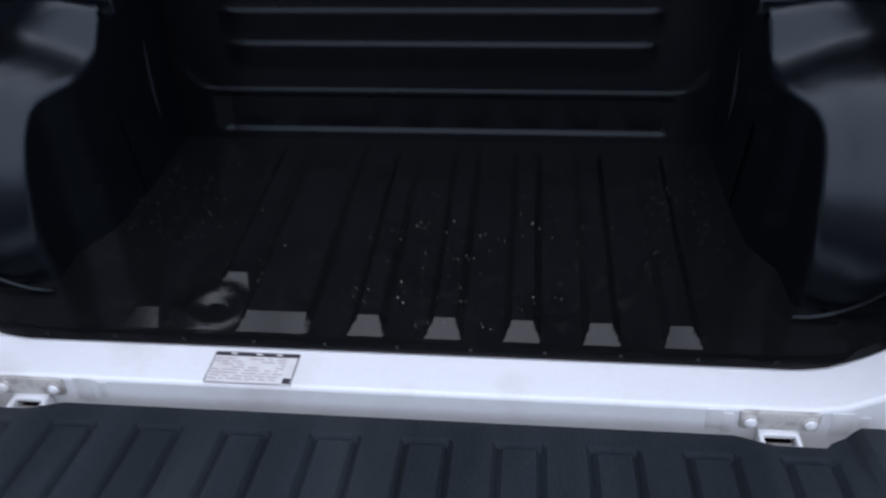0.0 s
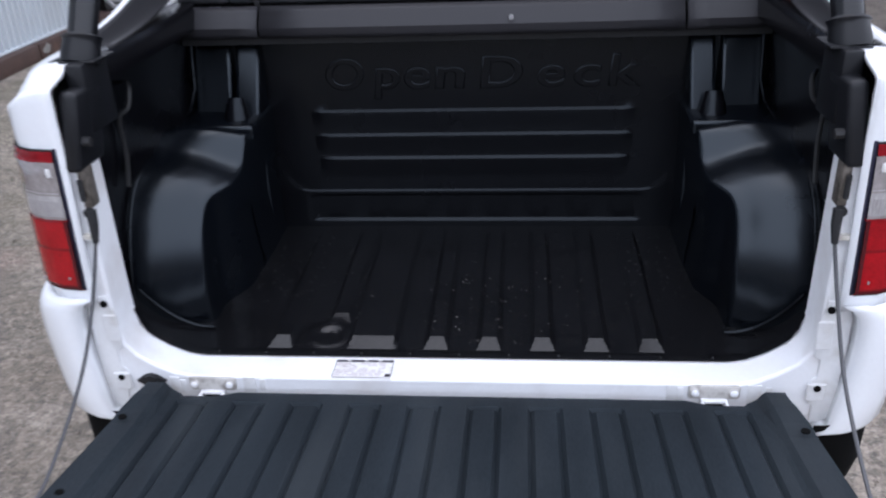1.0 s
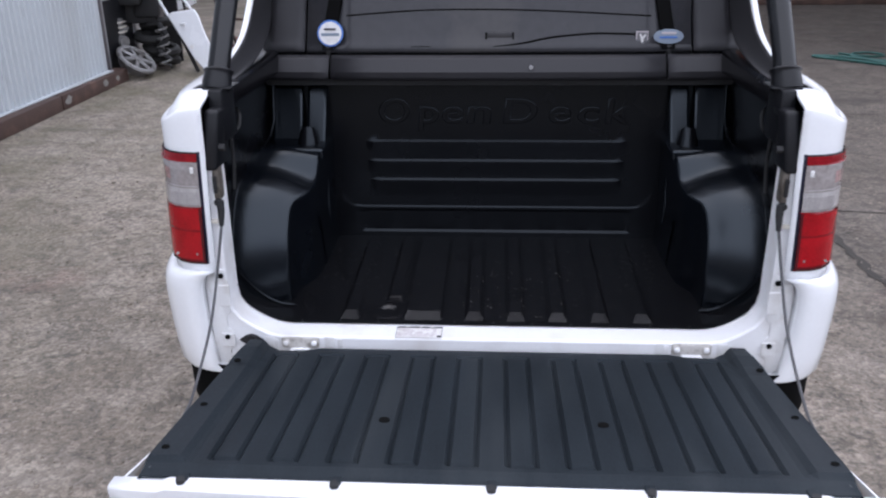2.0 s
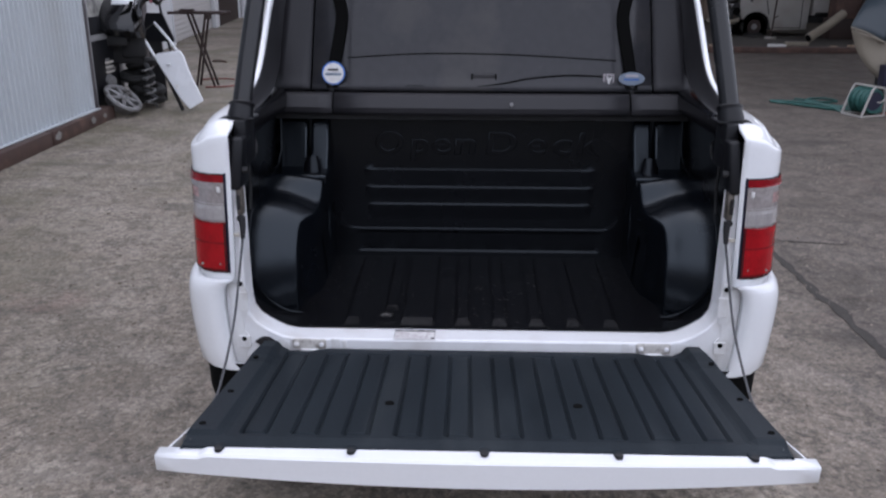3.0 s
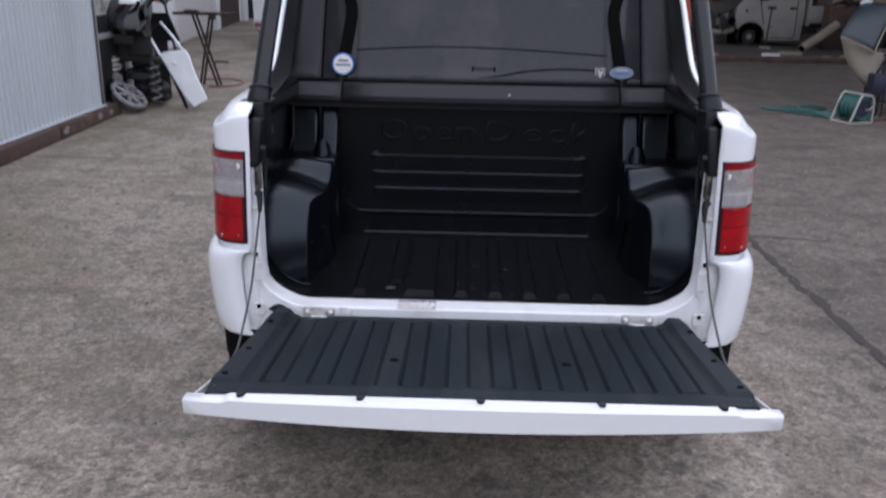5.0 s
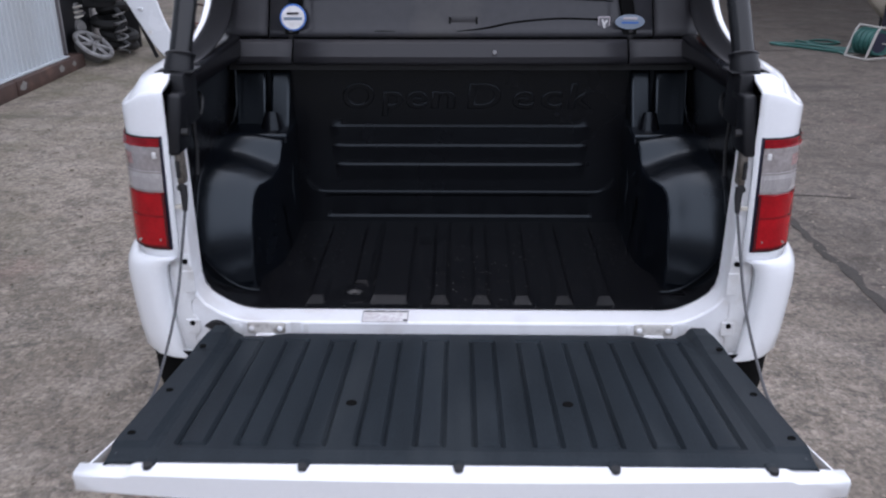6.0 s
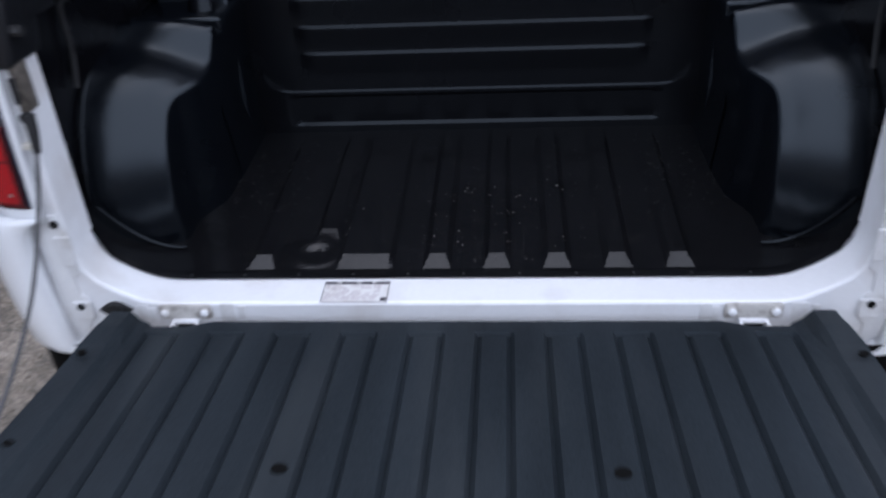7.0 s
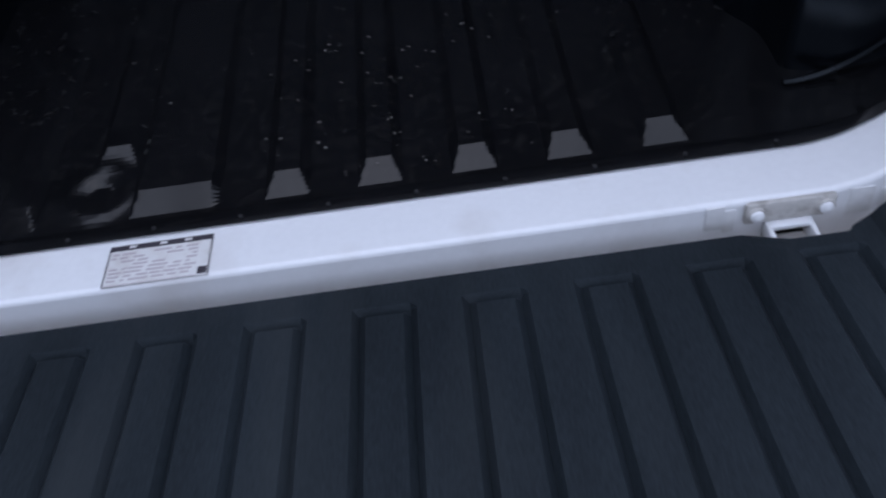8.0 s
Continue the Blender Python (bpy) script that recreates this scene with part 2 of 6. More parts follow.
ALLOY = material("alloy_wheel", (0.5, 0.5, 0.52), 0.35, 0.9, vary=0.15, dirt=(0.2, 0.18, 0.15), dirt_amount=0.4)
GROUND = ground_material()
SIDING = material("pale_corrugated_steel", (0.515, 0.55, 0.572), 0.45, vary=0.07, scale=1.2, fine=25, bump=0.1, dirt=(0.36, 0.36, 0.34), dirt_amount=0.45, dirt_scale=0.9, stretch=(1, 1, 0.25))
SIDING2 = material("lilac_grey_corrugated_steel", (0.46, 0.455, 0.495), 0.5, vary=0.07, scale=1.2, bump=0.1, dirt=(0.3, 0.27, 0.24), dirt_amount=0.4, dirt_scale=1.2)
BEIGE = material("beige_corrugated_siding", (0.235, 0.180, 0.145), 0.6, vary=0.1, scale=1, fine=20, bump=0.1, dirt=(0.11, 0.09, 0.07), dirt_amount=0.5, dirt_scale=0.8, stretch=(1, 1, 0.3))
PLASTER = material("pale_grey_render", (0.63, 0.635, 0.65), 0.8, vary=0.07, scale=0.8, fine=40, bump=0.2, dirt=(0.38, 0.36, 0.33), dirt_amount=0.4, dirt_scale=0.7)
SHUTTER = material("cream_roller_shutter", (0.56, 0.54, 0.525), 0.5, vary=0.06, bump=0.05)
RUST = material("rusty_brown_beam", (0.066, 0.037, 0.029), 0.75, vary=0.3, scale=5, bump=0.3, depth=0.004, dirt=(0.14, 0.08, 0.058), dirt_amount=0.6, dirt_scale=5)
ORANGE = material("orange_red_steel_paint", (0.52, 0.10, 0.045), 0.5, vary=0.12, bump=0.1, dirt=(0.2, 0.07, 0.04), dirt_amount=0.4, dirt_scale=4)
# red steel paint darkened to hold the shade inside the bay
SHADERED = material("red_paint_darkened_as_shade", (0.070, 0.020, 0.015), 0.65, spec=0.3, vary=0.2, bump=0.1, dirt=(0.05, 0.025, 0.02), dirt_amount=0.5, dirt_scale=2)
SKYPANE = material("mirror_like_window_glass", (0.80, 0.82, 0.85), 0.05, 0.9, vary=0.05, scale=1, bump=0.0, rough_vary=0.02)
PINKWALL = material("pinkish_beige_render", (0.46, 0.395, 0.37), 0.8, vary=0.08, scale=0.8, bump=0.15, dirt=(0.27, 0.23, 0.2), dirt_amount=0.4, dirt_scale=0.7)
CHARCOAL = material("dark_grey_fascia_and_shade", (0.085, 0.08, 0.08), 0.6, vary=0.12, scale=2)
BROWN = material("brown_painted_steel", (0.036, 0.024, 0.021), 0.6, spec=0.3, vary=0.15)
ALU = material("dull_aluminium", (0.42, 0.42, 0.43), 0.45, 0.6, vary=0.1)
TILE = material("grey_roof_tile", (0.13, 0.125, 0.125), 0.6, vary=0.2, bump=0.2)
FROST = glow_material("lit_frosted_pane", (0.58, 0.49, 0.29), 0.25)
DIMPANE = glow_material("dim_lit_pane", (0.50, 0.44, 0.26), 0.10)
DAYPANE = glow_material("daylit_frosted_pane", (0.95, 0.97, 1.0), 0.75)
WOOD = material("weathered_wood", (0.30, 0.22, 0.15), 0.75, vary=0.25, scale=6, bump=0.3, stretch=(1, 6, 1))
DARKALU = material("bronze_aluminium", (0.13, 0.12, 0.125), 0.45, 0.4, vary=0.1)
LIGHTBEIGE = material("pale_beige_siding", (0.72, 0.645, 0.58), 0.6, vary=0.1, scale=1, fine=20, bump=0.1, dirt=(0.3, 0.26, 0.22), dirt_amount=0.4, dirt_scale=0.8, stretch=(1, 1, 0.3))
WARMBEIGE = material("plain_warm_beige_panel", (0.56, 0.50, 0.45), 0.6, vary=0.06, scale=0.8, fine=20, bump=0.1, dirt=(0.2, 0.175, 0.15), dirt_amount=0.4, dirt_scale=0.8, stretch=(1, 1, 0.3))
HOUSE = material("brown_grey_render", (0.36, 0.31, 0.285), 0.8, vary=0.12, scale=1, bump=0.2, dirt=(0.2, 0.17, 0.15), dirt_amount=0.4, dirt_scale=0.6)
TARP = material("blue_grey_car_paint", (0.018, 0.028, 0.036), 0.4, vary=0.15, scale=4, bump=0.2)
# its dark blotches stand in for shapes seen in the door glass
PALEPANE = material("milky_door_glass", (0.40, 0.39, 0.36), 0.25, vary=0.25, scale=3, bump=0, dirt=(0.05, 0.05, 0.05), dirt_amount=1.0, dirt_scale=3.2)
CANVAS = material("cream_sheet", (0.24, 0.21, 0.165), 0.8, vary=0.15, scale=4)
HOSE = material("green_rubber_hose", (0.018, 0.088, 0.076), 0.5, vary=0.15)
REDHOSE = material("red_rubber_hose", (0.17, 0.03, 0.025), 0.5, vary=0.15)
VANWHITE = material("far_white_van_paint", (0.68, 0.68, 0.68), 0.35, vary=0.05, dirt=(0.4, 0.38, 0.35), dirt_amount=0.3)
VANGLASS = material("pale_dusty_van_glass", (0.60, 0.61, 0.63), 0.2, vary=0.1, scale=3, bump=0.0)
DUSTWHITE = material("dusty_white_paint", (0.34, 0.325, 0.30), 0.55, vary=0.1, dirt=(0.25, 0.22, 0.19), dirt_amount=0.6, dirt_scale=2)
ALLOY_WHITE = material("silver_white_panel_paint", (0.78, 0.79, 0.81), 0.25, vary=0.05, coat=0.4, scale=4)
# dust, with the dark of the bay above painted into hood and windscreen
DUSTSHADE = material("dusty_surface_dark_as_shade", (0.045, 0.042, 0.04), 0.6, vary=0.15, scale=4)
GLOSSBLACK = material("gloss_black_paint", (0.006, 0.006, 0.007), 0.1, vary=0.1, coat=0.2)
LEAF = material("dark_green_leaves", (0.060, 0.068, 0.036), 0.6, vary=0.4, scale=3)
FILLER = material("dark_joint_filler", (0.04, 0.035, 0.03), 0.9, vary=0.3, scale=15, bump=0.4, depth=0.004)
CRUMB = material("concrete_crumbs", (0.22, 0.188, 0.155), 0.9, vary=0.7, scale=7, fine=40, bump=0.1)
SCUFF = material("dusty_scuff", (0.022, 0.022, 0.022), 0.8, vary=0.3, scale=60, bump=0)
GRIT = material("pale_dried_grit", (0.21, 0.20, 0.185), 0.9, vary=0.3, scale=40, bump=0.2)

# ---- mesh helpers ----


def part(name, bm, mat, parent=None, label="", smooth=True):
    """Links a bmesh as one mesh object under a thing or a part."""
    me = bpy.data.meshes.new(name)
    bm.normal_update()
    bm.to_mesh(me)
    bm.free()
    me.materials.append(mat)
    if smooth:
        me.shade_smooth()
        me.set_sharp_from_angle(angle=radians(35))
    ob = new(name, me)
    ob.parent = parent
    if label:
        tagged(ob, label)
    return ob


def thing(name, label, category, at=(0, 0, 0), turn=0.0, group="", kind=""):
    ob = new(name)
    ob.empty_display_size = 0.1
    ob.matrix_world = pose(*at, 0, 0, turn)
    return tagged(ob, label, category, group, kind)


def box(x0, x1, y0, y1, z0, z1, bevel=0.0, bm=None, seg=2):
    bm = bm or bmesh.new()
    v = bmesh.ops.create_cube(bm, size=1.0)["verts"]
    for p in v:
        p.co = Vector((x0 + (p.co.x + 0.5) * (x1 - x0), y0 + (p.co.y + 0.5) * (y1 - y0), z0 + (p.co.z + 0.5) * (z1 - z0)))
    if bevel:
        edges = list({e for p in v for e in p.link_edges})
        bmesh.ops.bevel(bm, geom=edges, offset=bevel, segments=seg, affect="EDGES", profile=0.5)
    return bm


def sheet(rows, bm=None, closed=False):
    """A surface through rows of points."""
    bm = bm or bmesh.new()
    vs = [[bm.verts.new(p) for p in row] for row in rows]
    for a, b in zip(vs, vs[1:]):
        n = len(a)
        for i in range(n if closed else n - 1):
            j = (i + 1) % n
            bm.faces.new((a[i], a[j], b[j], b[i]))
    return bm


def tube(points, radius, sides=10, bm=None, caps=True):
    """A round bar along points; radius may be a list."""
    bm = bm or bmesh.new()
    pts = [Vector(p) for p in points]
    rings, ref = [], None
    for i, p in enumerate(pts):
        d = (pts[min(i + 1, len(pts) - 1)] - pts[max(i - 1, 0)]).normalized()
        if ref is None:
            ref = d.orthogonal().normalized()
        ref = (ref - d * ref.dot(d)).normalized()
        side = d.cross(ref)
        r = radius[i] if isinstance(radius, (list, tuple)) else radius
        rings.append([bm.verts.new(p + r * (math.cos(a) * ref + math.sin(a) * side)) for a in (2 * math.pi * k / sides for k in range(sides))])
    for a, b in zip(rings, rings[1:]):
        for k in range(sides):
            bm.faces.new((a[k], a[(k + 1) % sides], b[(k + 1) % sides], b[k]))
    if caps:
        bm.faces.new(rings[0][::-1])
        bm.faces.new(rings[-1])
    return bm


def curve_points(points, steps=6):
    """A smooth line through points."""
    pts = [Vector(p) for p in points]
    out = []
    for i in range(len(pts) - 1):
        a, b, c, d = pts[max(i - 1, 0)], pts[i], pts[i + 1], pts[min(i + 2, len(pts) - 1)]
        for k in range(steps):
            t = k / steps
            out.append(0.5 * (2 * b + (c - a) * t + (2 * a - 5 * b + 4 * c - d) * t * t + (3 * b - a - 3 * c + d) * t**3))
    return out + [pts[-1]]


def prism(outline, lo, hi, axis="y", bm=None, bevel=0.0):
    """An outline in the two other axes, drawn out along axis from lo to hi."""
    bm = bm or bmesh.new()

    def at(p, h):
        return {"x": (h, p[0], p[1]), "y": (p[0], h, p[1]), "z": (p[0], p[1], h)}[axis]

    a = [bm.verts.new(at(p, lo)) for p in outline]
    b = [bm.verts.new(at(p, hi)) for p in outline]
    n = len(a)
    faces = [bm.faces.new(a), bm.faces.new(b[::-1])]
    for i in range(n):
        faces.append(bm.faces.new((a[i], b[i], b[(i + 1) % n], a[(i + 1) % n])))
    bmesh.ops.recalc_face_normals(bm, faces=faces)
    if bevel:
        edges = list({e for f in faces for e in f.edges})
        bmesh.ops.bevel(bm, geom=edges, offset=bevel, segments=2, affect="EDGES", profile=0.5)
    return bm


def disc(centre, normal, radius, thick, sides=20, bm=None):
    c, d = Vector(centre), Vector(normal).normalized()
    return tube([c - d * thick / 2, c + d * thick / 2], radius, sides, bm)


def thick(ob, t, offset=-1.0):
    m = ob.modifiers.new("thickness", "SOLIDIFY")
    m.thickness, m.offset = t, offset
    return ob


def rounded(ob, width, segments=2, angle=35):
    m = ob.modifiers.new("rounding", "BEVEL")
    m.width, m.segments, m.limit_method, m.angle_limit = width, segments, "ANGLE", radians(angle)
    m.harden_normals = False
    return ob


def smoothstep(a, b, x):
    t = min(1, max(0, (x - a) / (b - a)))
    return t * t * (3 - 2 * t)


# ---- ground ----
g = bmesh.new()
xs = [-2500, -300, -60, -20, -8, -4, 0, 4, 8, 20, 60, 300, 2500]
sheet([[(x, y, 0) for x in xs] for y in xs], g)
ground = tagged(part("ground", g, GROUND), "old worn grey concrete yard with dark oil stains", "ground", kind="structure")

# ---- the car ----
CX = 0.008
car = thing("pickup_car", "small white four-door car with an open rear bed and lowered tailgate", "car", (CX, 0, 0))


def both(make):
    """Makes a part for each side; make takes -1 and 1."""
    return [make(-1), make(1)]


# rear corner of the body, seen from above: half width and distance forward
PLAN = [(0.688, -0.012), (0.705, -0.012), (0.745, -0.007), (0.772, 0.006), (0.793, 0.028), (0.808, 0.06), (0.820, 0.105), (0.830, 0.17), (0.838, 0.28), (0.842, 0.45), (0.845, 0.8)]


def corner_sheet(side, levels, out=0.0, count=None, first=0):
    """A sheet round the rear corner: levels of height, inset and the corner's own push outwards."""
    rows = []
    plan = PLAN[first:count]
    for z, inset in levels:
        row = []
        for k, (x, y) in enumerate(plan):
            a, b = plan[max(k - 1, 0)], plan[min(k + 1, len(plan) - 1)]
            nx, ny = b[1] - a[1], -(b[0] - a[0])
            s = math.hypot(nx, ny)
            row.append((side * max(x - inset + out * nx / s, 0.66), y + out * ny / s, z))
        rows.append(row)
    return sheet(rows)


def quarter(side):
    lower = [(0.30, 0.03), (0.45, 0.012), (0.60, 0.004), (0.712, 0.0055)]
    thick(part("lower_quarter_panel", corner_sheet(side, lower, 0.0, None, 5), WHITE, car), 0.012, 0)
    # the back face ends in a crease that drops towards the outer corner, with the shoulder above it
    crease = [1.127, 1.126, 1.117, 1.101, 1.091, 1.087, 1.087, 1.089, 1.093, 1.10, 1.11]
    rows = []
    for level, inset, rise in ((0.712, 0.0055, 0), (0.75, 0.006, 0), (0.90, 0.010, 0), (1.00, 0.013, 0), (0, 0.0135, -0.020), (0, 0.0140, -0.004), (0, 0.0150, -0.001), (0, 0.0185, 0.002), (0, 0.026, 0.004), (1.140, 0.062, 0), (1.147, 0.078, 0), (1.150, 0.10, 0), (1.151, 0.3, 0)):
        row = []
        for k, (x, y) in enumerate(PLAN):
            a, b = PLAN[max(k - 1, 0)], PLAN[min(k + 1, len(PLAN) - 1)]
            nx, ny = b[1] - a[1], -(b[0] - a[0])
            size = math.hypot(nx, ny)
            back = max(0, inset - 0.0135)
            z = level if level else crease[k] + rise
            row.append((side * max(x - min(inset, 0.0135) - back * nx / size, 0.664), min(y - back * ny / size, y + 0.12), z))
        rows.append(row)
    return thick(part("quarter_panel", sheet(rows), WHITE, car), 0.008, 0)


both(quarter)


def lower_bumper(side):
    levels = [(0.450, 0.030), (0.454, 0.016), (0.468, 0.004), (0.52, -0.004), (0.58, -0.010), (0.645, -0.014), (0.680, -0.013), (0.702, -0.008), (0.716, 0.002), (0.727, 0.020)]
    ob = part("bumper_corner", corner_sheet(side, levels, 0.020, 9, 1), WHITE, car, "white bumper corner")
    thick(ob, 0.03, -1 if side > 0 else 1)
    part("bumper_valance", thick_corner(side, [(0.30, 0.045), (0.315, 0.032), (0.36, 0.020), (0.47, 0.016)], 0.014), HOLE, car, "black lower bumper edge")


def thick_corner(side, levels, out):
    return corner_sheet(side, levels, out, 9)


both(lower_bumper)


def corner_line(x):
    """How far forward the corner lies at a half width."""
    for (xa, ya), (xb, yb) in zip(PLAN, PLAN[1:]):
        if xa <= x <= xb:
            return x, ya + (yb - ya) * (x - xa) / (xb - xa)
    return x, PLAN[-1][1]


def lens_upright(side, x, z0, z1):
    """A thin upright strip on the lens."""
    bm = box(-0.003, 0.003, -0.0005, 0.0005, z0, z1)
    for v in bm.verts:
        v.co.x = side * (x + v.co.x - 0.028 * max(0, v.co.z - 0.75))
        v.co.y += corner_line(x)[1] - 0.0115
    return bm


def lamp(side):
    def lens(name, z0, z1, mat, first=1, last=8, out=0.0105):
        n = 4
        levels = [(z0, 0.010)] + [(z0 + 0.003 + (z1 - z0 - 0.006) * k / n, 0.006 + 0.028 * max(0, (z0 + (z1 - z0) * k / n) - 0.75)) for k in range(n + 1)] + [(z1, 0.015)]
        return part(name, corner_sheet(side, levels, out, last, first), mat, housing)

    levels = [(0.744, 0.006), (0.9, 0.010), (1.0255, 0.014)]
    housing = part("tail_lamp", corner_sheet(side, levels, 0.0075, 8, 1), SEAL, car, "red and clear tail lamp")
    gasket = box(-0.0035, 0.0035, -0.018, 0.0, 0.744, 1.026, 0.0015)
    for v in gasket.verts:
        v.co.x = side * (0.7035 + v.co.x - 0.006 - 0.028 * (v.co.z - 0.75))
    part("lamp_gasket", gasket, NAVY, housing, "dark blue gasket")
    stop = lens("stop_lens", 0.748, 0.891, RED)
    clear = lens("reversing_lens", 0.8915, 1.0015, CLEAR)
    lens("upper_lens", 1.002, 1.022, REDTOP)

    def optic(name, z0, z1, first, last, mat, parent, out=0.0095):
        levels = [(z0 + (z1 - z0) * k / 3, 0.006 + 0.028 * max(0, z0 + (z1 - z0) * k / 3 - 0.75)) for k in range(4)]
        return part(name, corner_sheet(side, levels, out, last, first), mat, parent)

    optic("lens_optic", 0.834, 0.886, 1, 8, REDBOX, stop, 0.0113)
    optic("lens_optic", 0.757, 0.828, 1, 8, REDBOX, stop, 0.0113)
    optic("lens_edge", 0.7485, 0.7535, 1, 8, LENSEDGE, stop, 0.0112)
    for x0 in (0.7035,):
        part("lens_edge", lens_upright(side, x0, 0.752, 0.889), LENSEDGE, stop)
    for z, dx in ((0.771, 0.010), (0.771, 0.062)):
        part("lens_screw", disc((side * (0.709 + dx), -0.019 + 1.2 * dx * dx, z), (0, 1, 0), 0.0035, 0.004, 8), CLEAR, stop)
    optic("lens_optic", 0.897, 0.938, 1, 8, OPTIC, clear, 0.0112)
    for k in range(15):
        x = 0.708 + 0.0052 * k
        optic_line = corner_line(x)
        part("lens_flute", tube([(side * (optic_line[0] - 0.005), optic_line[1] - 0.0115, 0.899), (side * (optic_line[0] - 0.006), optic_line[1] - 0.0115, 0.928)], 0.0009, 4), OPTIC, clear)
    optic("lens_ledge", 0.942, 0.9445, 1, 8, OPTIC, clear, 0.0125)
    # pinkish patch painted on the lens for the bulb's glint
    optic("bulb_glint", 0.956, 0.984, 3, 7, AMBERED, clear, 0.0110)
    part("lens_clip", box(min(side * 0.704, side * 0.713), max(side * 0.704, side * 0.713), -0.0235, -0.019, 0.974, 0.990, 0.002), PAPER, clear)


both(lamp)

# rear frame round the bed opening, with the sill
inner = [(0.664, 1.005), (0.662, 0.66), (0.655, 0.615), (0.635, 0.588), (0.60, 0.565), (0.565, 0.548), (0.53, 0.541)]
outline = [(-x, z) for x, z in inner] + [(x, z) for x, z in inner[::-1]] + [(0.70, 1.005), (0.72, 0.95), (0.72, 0.40), (-0.72, 0.40), (-0.72, 0.95), (-0.70, 1.005)]
frame_bm = prism(outline, 0.0, 0.085, "y")
rear_frame = part("rear_sill_frame", frame_bm, SILL, car, "white sill and door jambs round the bed")
rounded(rear_frame, 0.006, 3, 50)
part("sill_underside", box(-0.70, 0.70, 0.01, 0.06, 0.28, 0.402), TRIM, car)


def jamb_plate(side):
    """The dull stepped plate on the jamb, with notches and holes."""
    s = side
    edge = [(0.668, 0.724), (0.700, 0.722), (0.712, 0.700), (0.712, 0.676), (0.706, 0.660), (0.706, 0.618), (0.712, 0.610), (0.708, 0.440), (0.682, 0.428), (0.670, 0.440), (0.670, 0.500), (0.662, 0.506), (0.662, 0.556), (0.671, 0.562), (0.671, 0.600), (0.660, 0.608), (0.660, 0.690), (0.665, 0.700)]
    bm = prism([(s * x, z) for x, z in edge], -0.0045, 0.001, "y", bevel=0.0012)
    for z0, z1, x0, x1 in ((0.512, 0.550, 0.655, 0.690), (0.625, 0.684, 0.655, 0.684)):
        box(min(s * x0, s * x1), max(s * x0, s * x1), -0.0085, -0.003, z0, z1, 0.002, bm, 1)
    plate = part("jamb_plate", bm, JAMB, car, "dull white stepped jamb plate")
    # black discs painted for the dark inside the holes
    for z in (0.541, 0.709):
        part("jamb_hole", disc((s * 0.673, -0.009, z), (0, 1, 0), 0.0068, 0.004, 12), HOLE, plate)
    latch = part("latch_plate", box(min(s * 0.652, s * 0.668), max(s * 0.652, s * 0.668), -0.003, 0.03, 0.905, 0.985, 0.004), LATCH, car, "worn dark steel latch plate")
    part("latch_bolt", tube([(s * 0.660, -0.012, 0.965), (s * 0.660, -0.012, 0.925)], 0.005, 8), SEAL, latch)
    part("latch_bolt", disc((s * 0.659, -0.006, 0.90), (0, 1, 0), 0.009, 0.012, 10), SEAL, latch)


both(jamb_plate)


def hinge(side):
    s, x = side, side * 0.489
    plate = part("tailgate_hinge", box(x - 0.048, x + 0.048, -0.006, 0.002, 0.510, 0.540, 0.005), HINGE, car, "dirty grey painted steel tailgate hinge")
    for dx in (-0.036, 0.036):
        part("bolt_washer", disc((x + dx, -0.0075, 0.526), (0, 1, 0), 0.0095, 0.003, 14), HINGE, plate)
        part("bolt", tube([(x + dx, -0.008, 0.526), (x + dx, -0.012, 0.526), (x + dx, -0.0145, 0.526)], [0.0078, 0.007, 0.003], 10), SILL, plate, "white domed bolt head")
    part("knuckle", box(x - 0.022, x + 0.022, -0.016, -0.004, 0.506, 0.513, 0.003), SILL, plate, "white painted knuckle")
    # black block stands in for the dark between the arms
    part("hinge_gap", box(x - 0.024, x + 0.024, -0.004, 0.001, 0.488, 0.505), HOLE, plate)
    for dx in (-0.022, 0.022):
        part("arm", box(x + dx - 0.0032, x + dx + 0.0032, -0.036, 0.0, 0.490, 0.512, 0.003), SILL, plate)
    for dx, w, z0, z1 in ((-0.078, 0.010, 0.506, 0.538), (-0.062, 0.006, 0.500, 0.532), (0.075, 0.013, 0.503, 0.540), (0.101, 0.006, 0.510, 0.535)):
        part("dirt_patch", box(x + dx - w, x + dx + w, -0.0016, 0.001, z0, z1, 0.0006), JAMB, plate, "dull stained paint")


both(hinge)
plug = part("drain_plug", prism([(-0.646, 0.530), (-0.628, 0.543), (-0.614, 0.547), (-0.600, 0.543), (-0.582, 0.530), (-0.600, 0.518), (-0.614, 0.514), (-0.628, 0.518)], -0.006, 0.002, "y", bevel=0.002), SEAL, car, "black rubber plug")
part("plug_button", disc((-0.614, -0.007, 0.530), (0, 1, 0), 0.015, 0.006, 12), SEAL, plug)

# caution label on the sill
label_rng = random.Random(3)
label_part = part("caution_label", box(-0.247, -0.130, 0.002, 0.062, 0.5405, 0.5425), PAPER, car, "white paper label with faded print")
part("label_band", box(-0.247, -0.130, 0.0545, 0.062, 0.5427, 0.5432), INK, label_part)
part("label_square", box(-0.142, -0.132, 0.004, 0.014, 0.5427, 0.5432), INK, label_part)
for k in range(8):
    y = 0.049 - 0.0056 * k
    x = -0.243
    while x < -0.150:
        w = label_rng.uniform(0.004, 0.022)
        if label_rng.random() < 0.78:
            part("label_line", box(x, min(x + w, -0.145), y - 0.0015, y + 0.0010, 0.5427, 0.5431), FAINT, label_part)
        x += w + label_rng.uniform(0.002, 0.006)
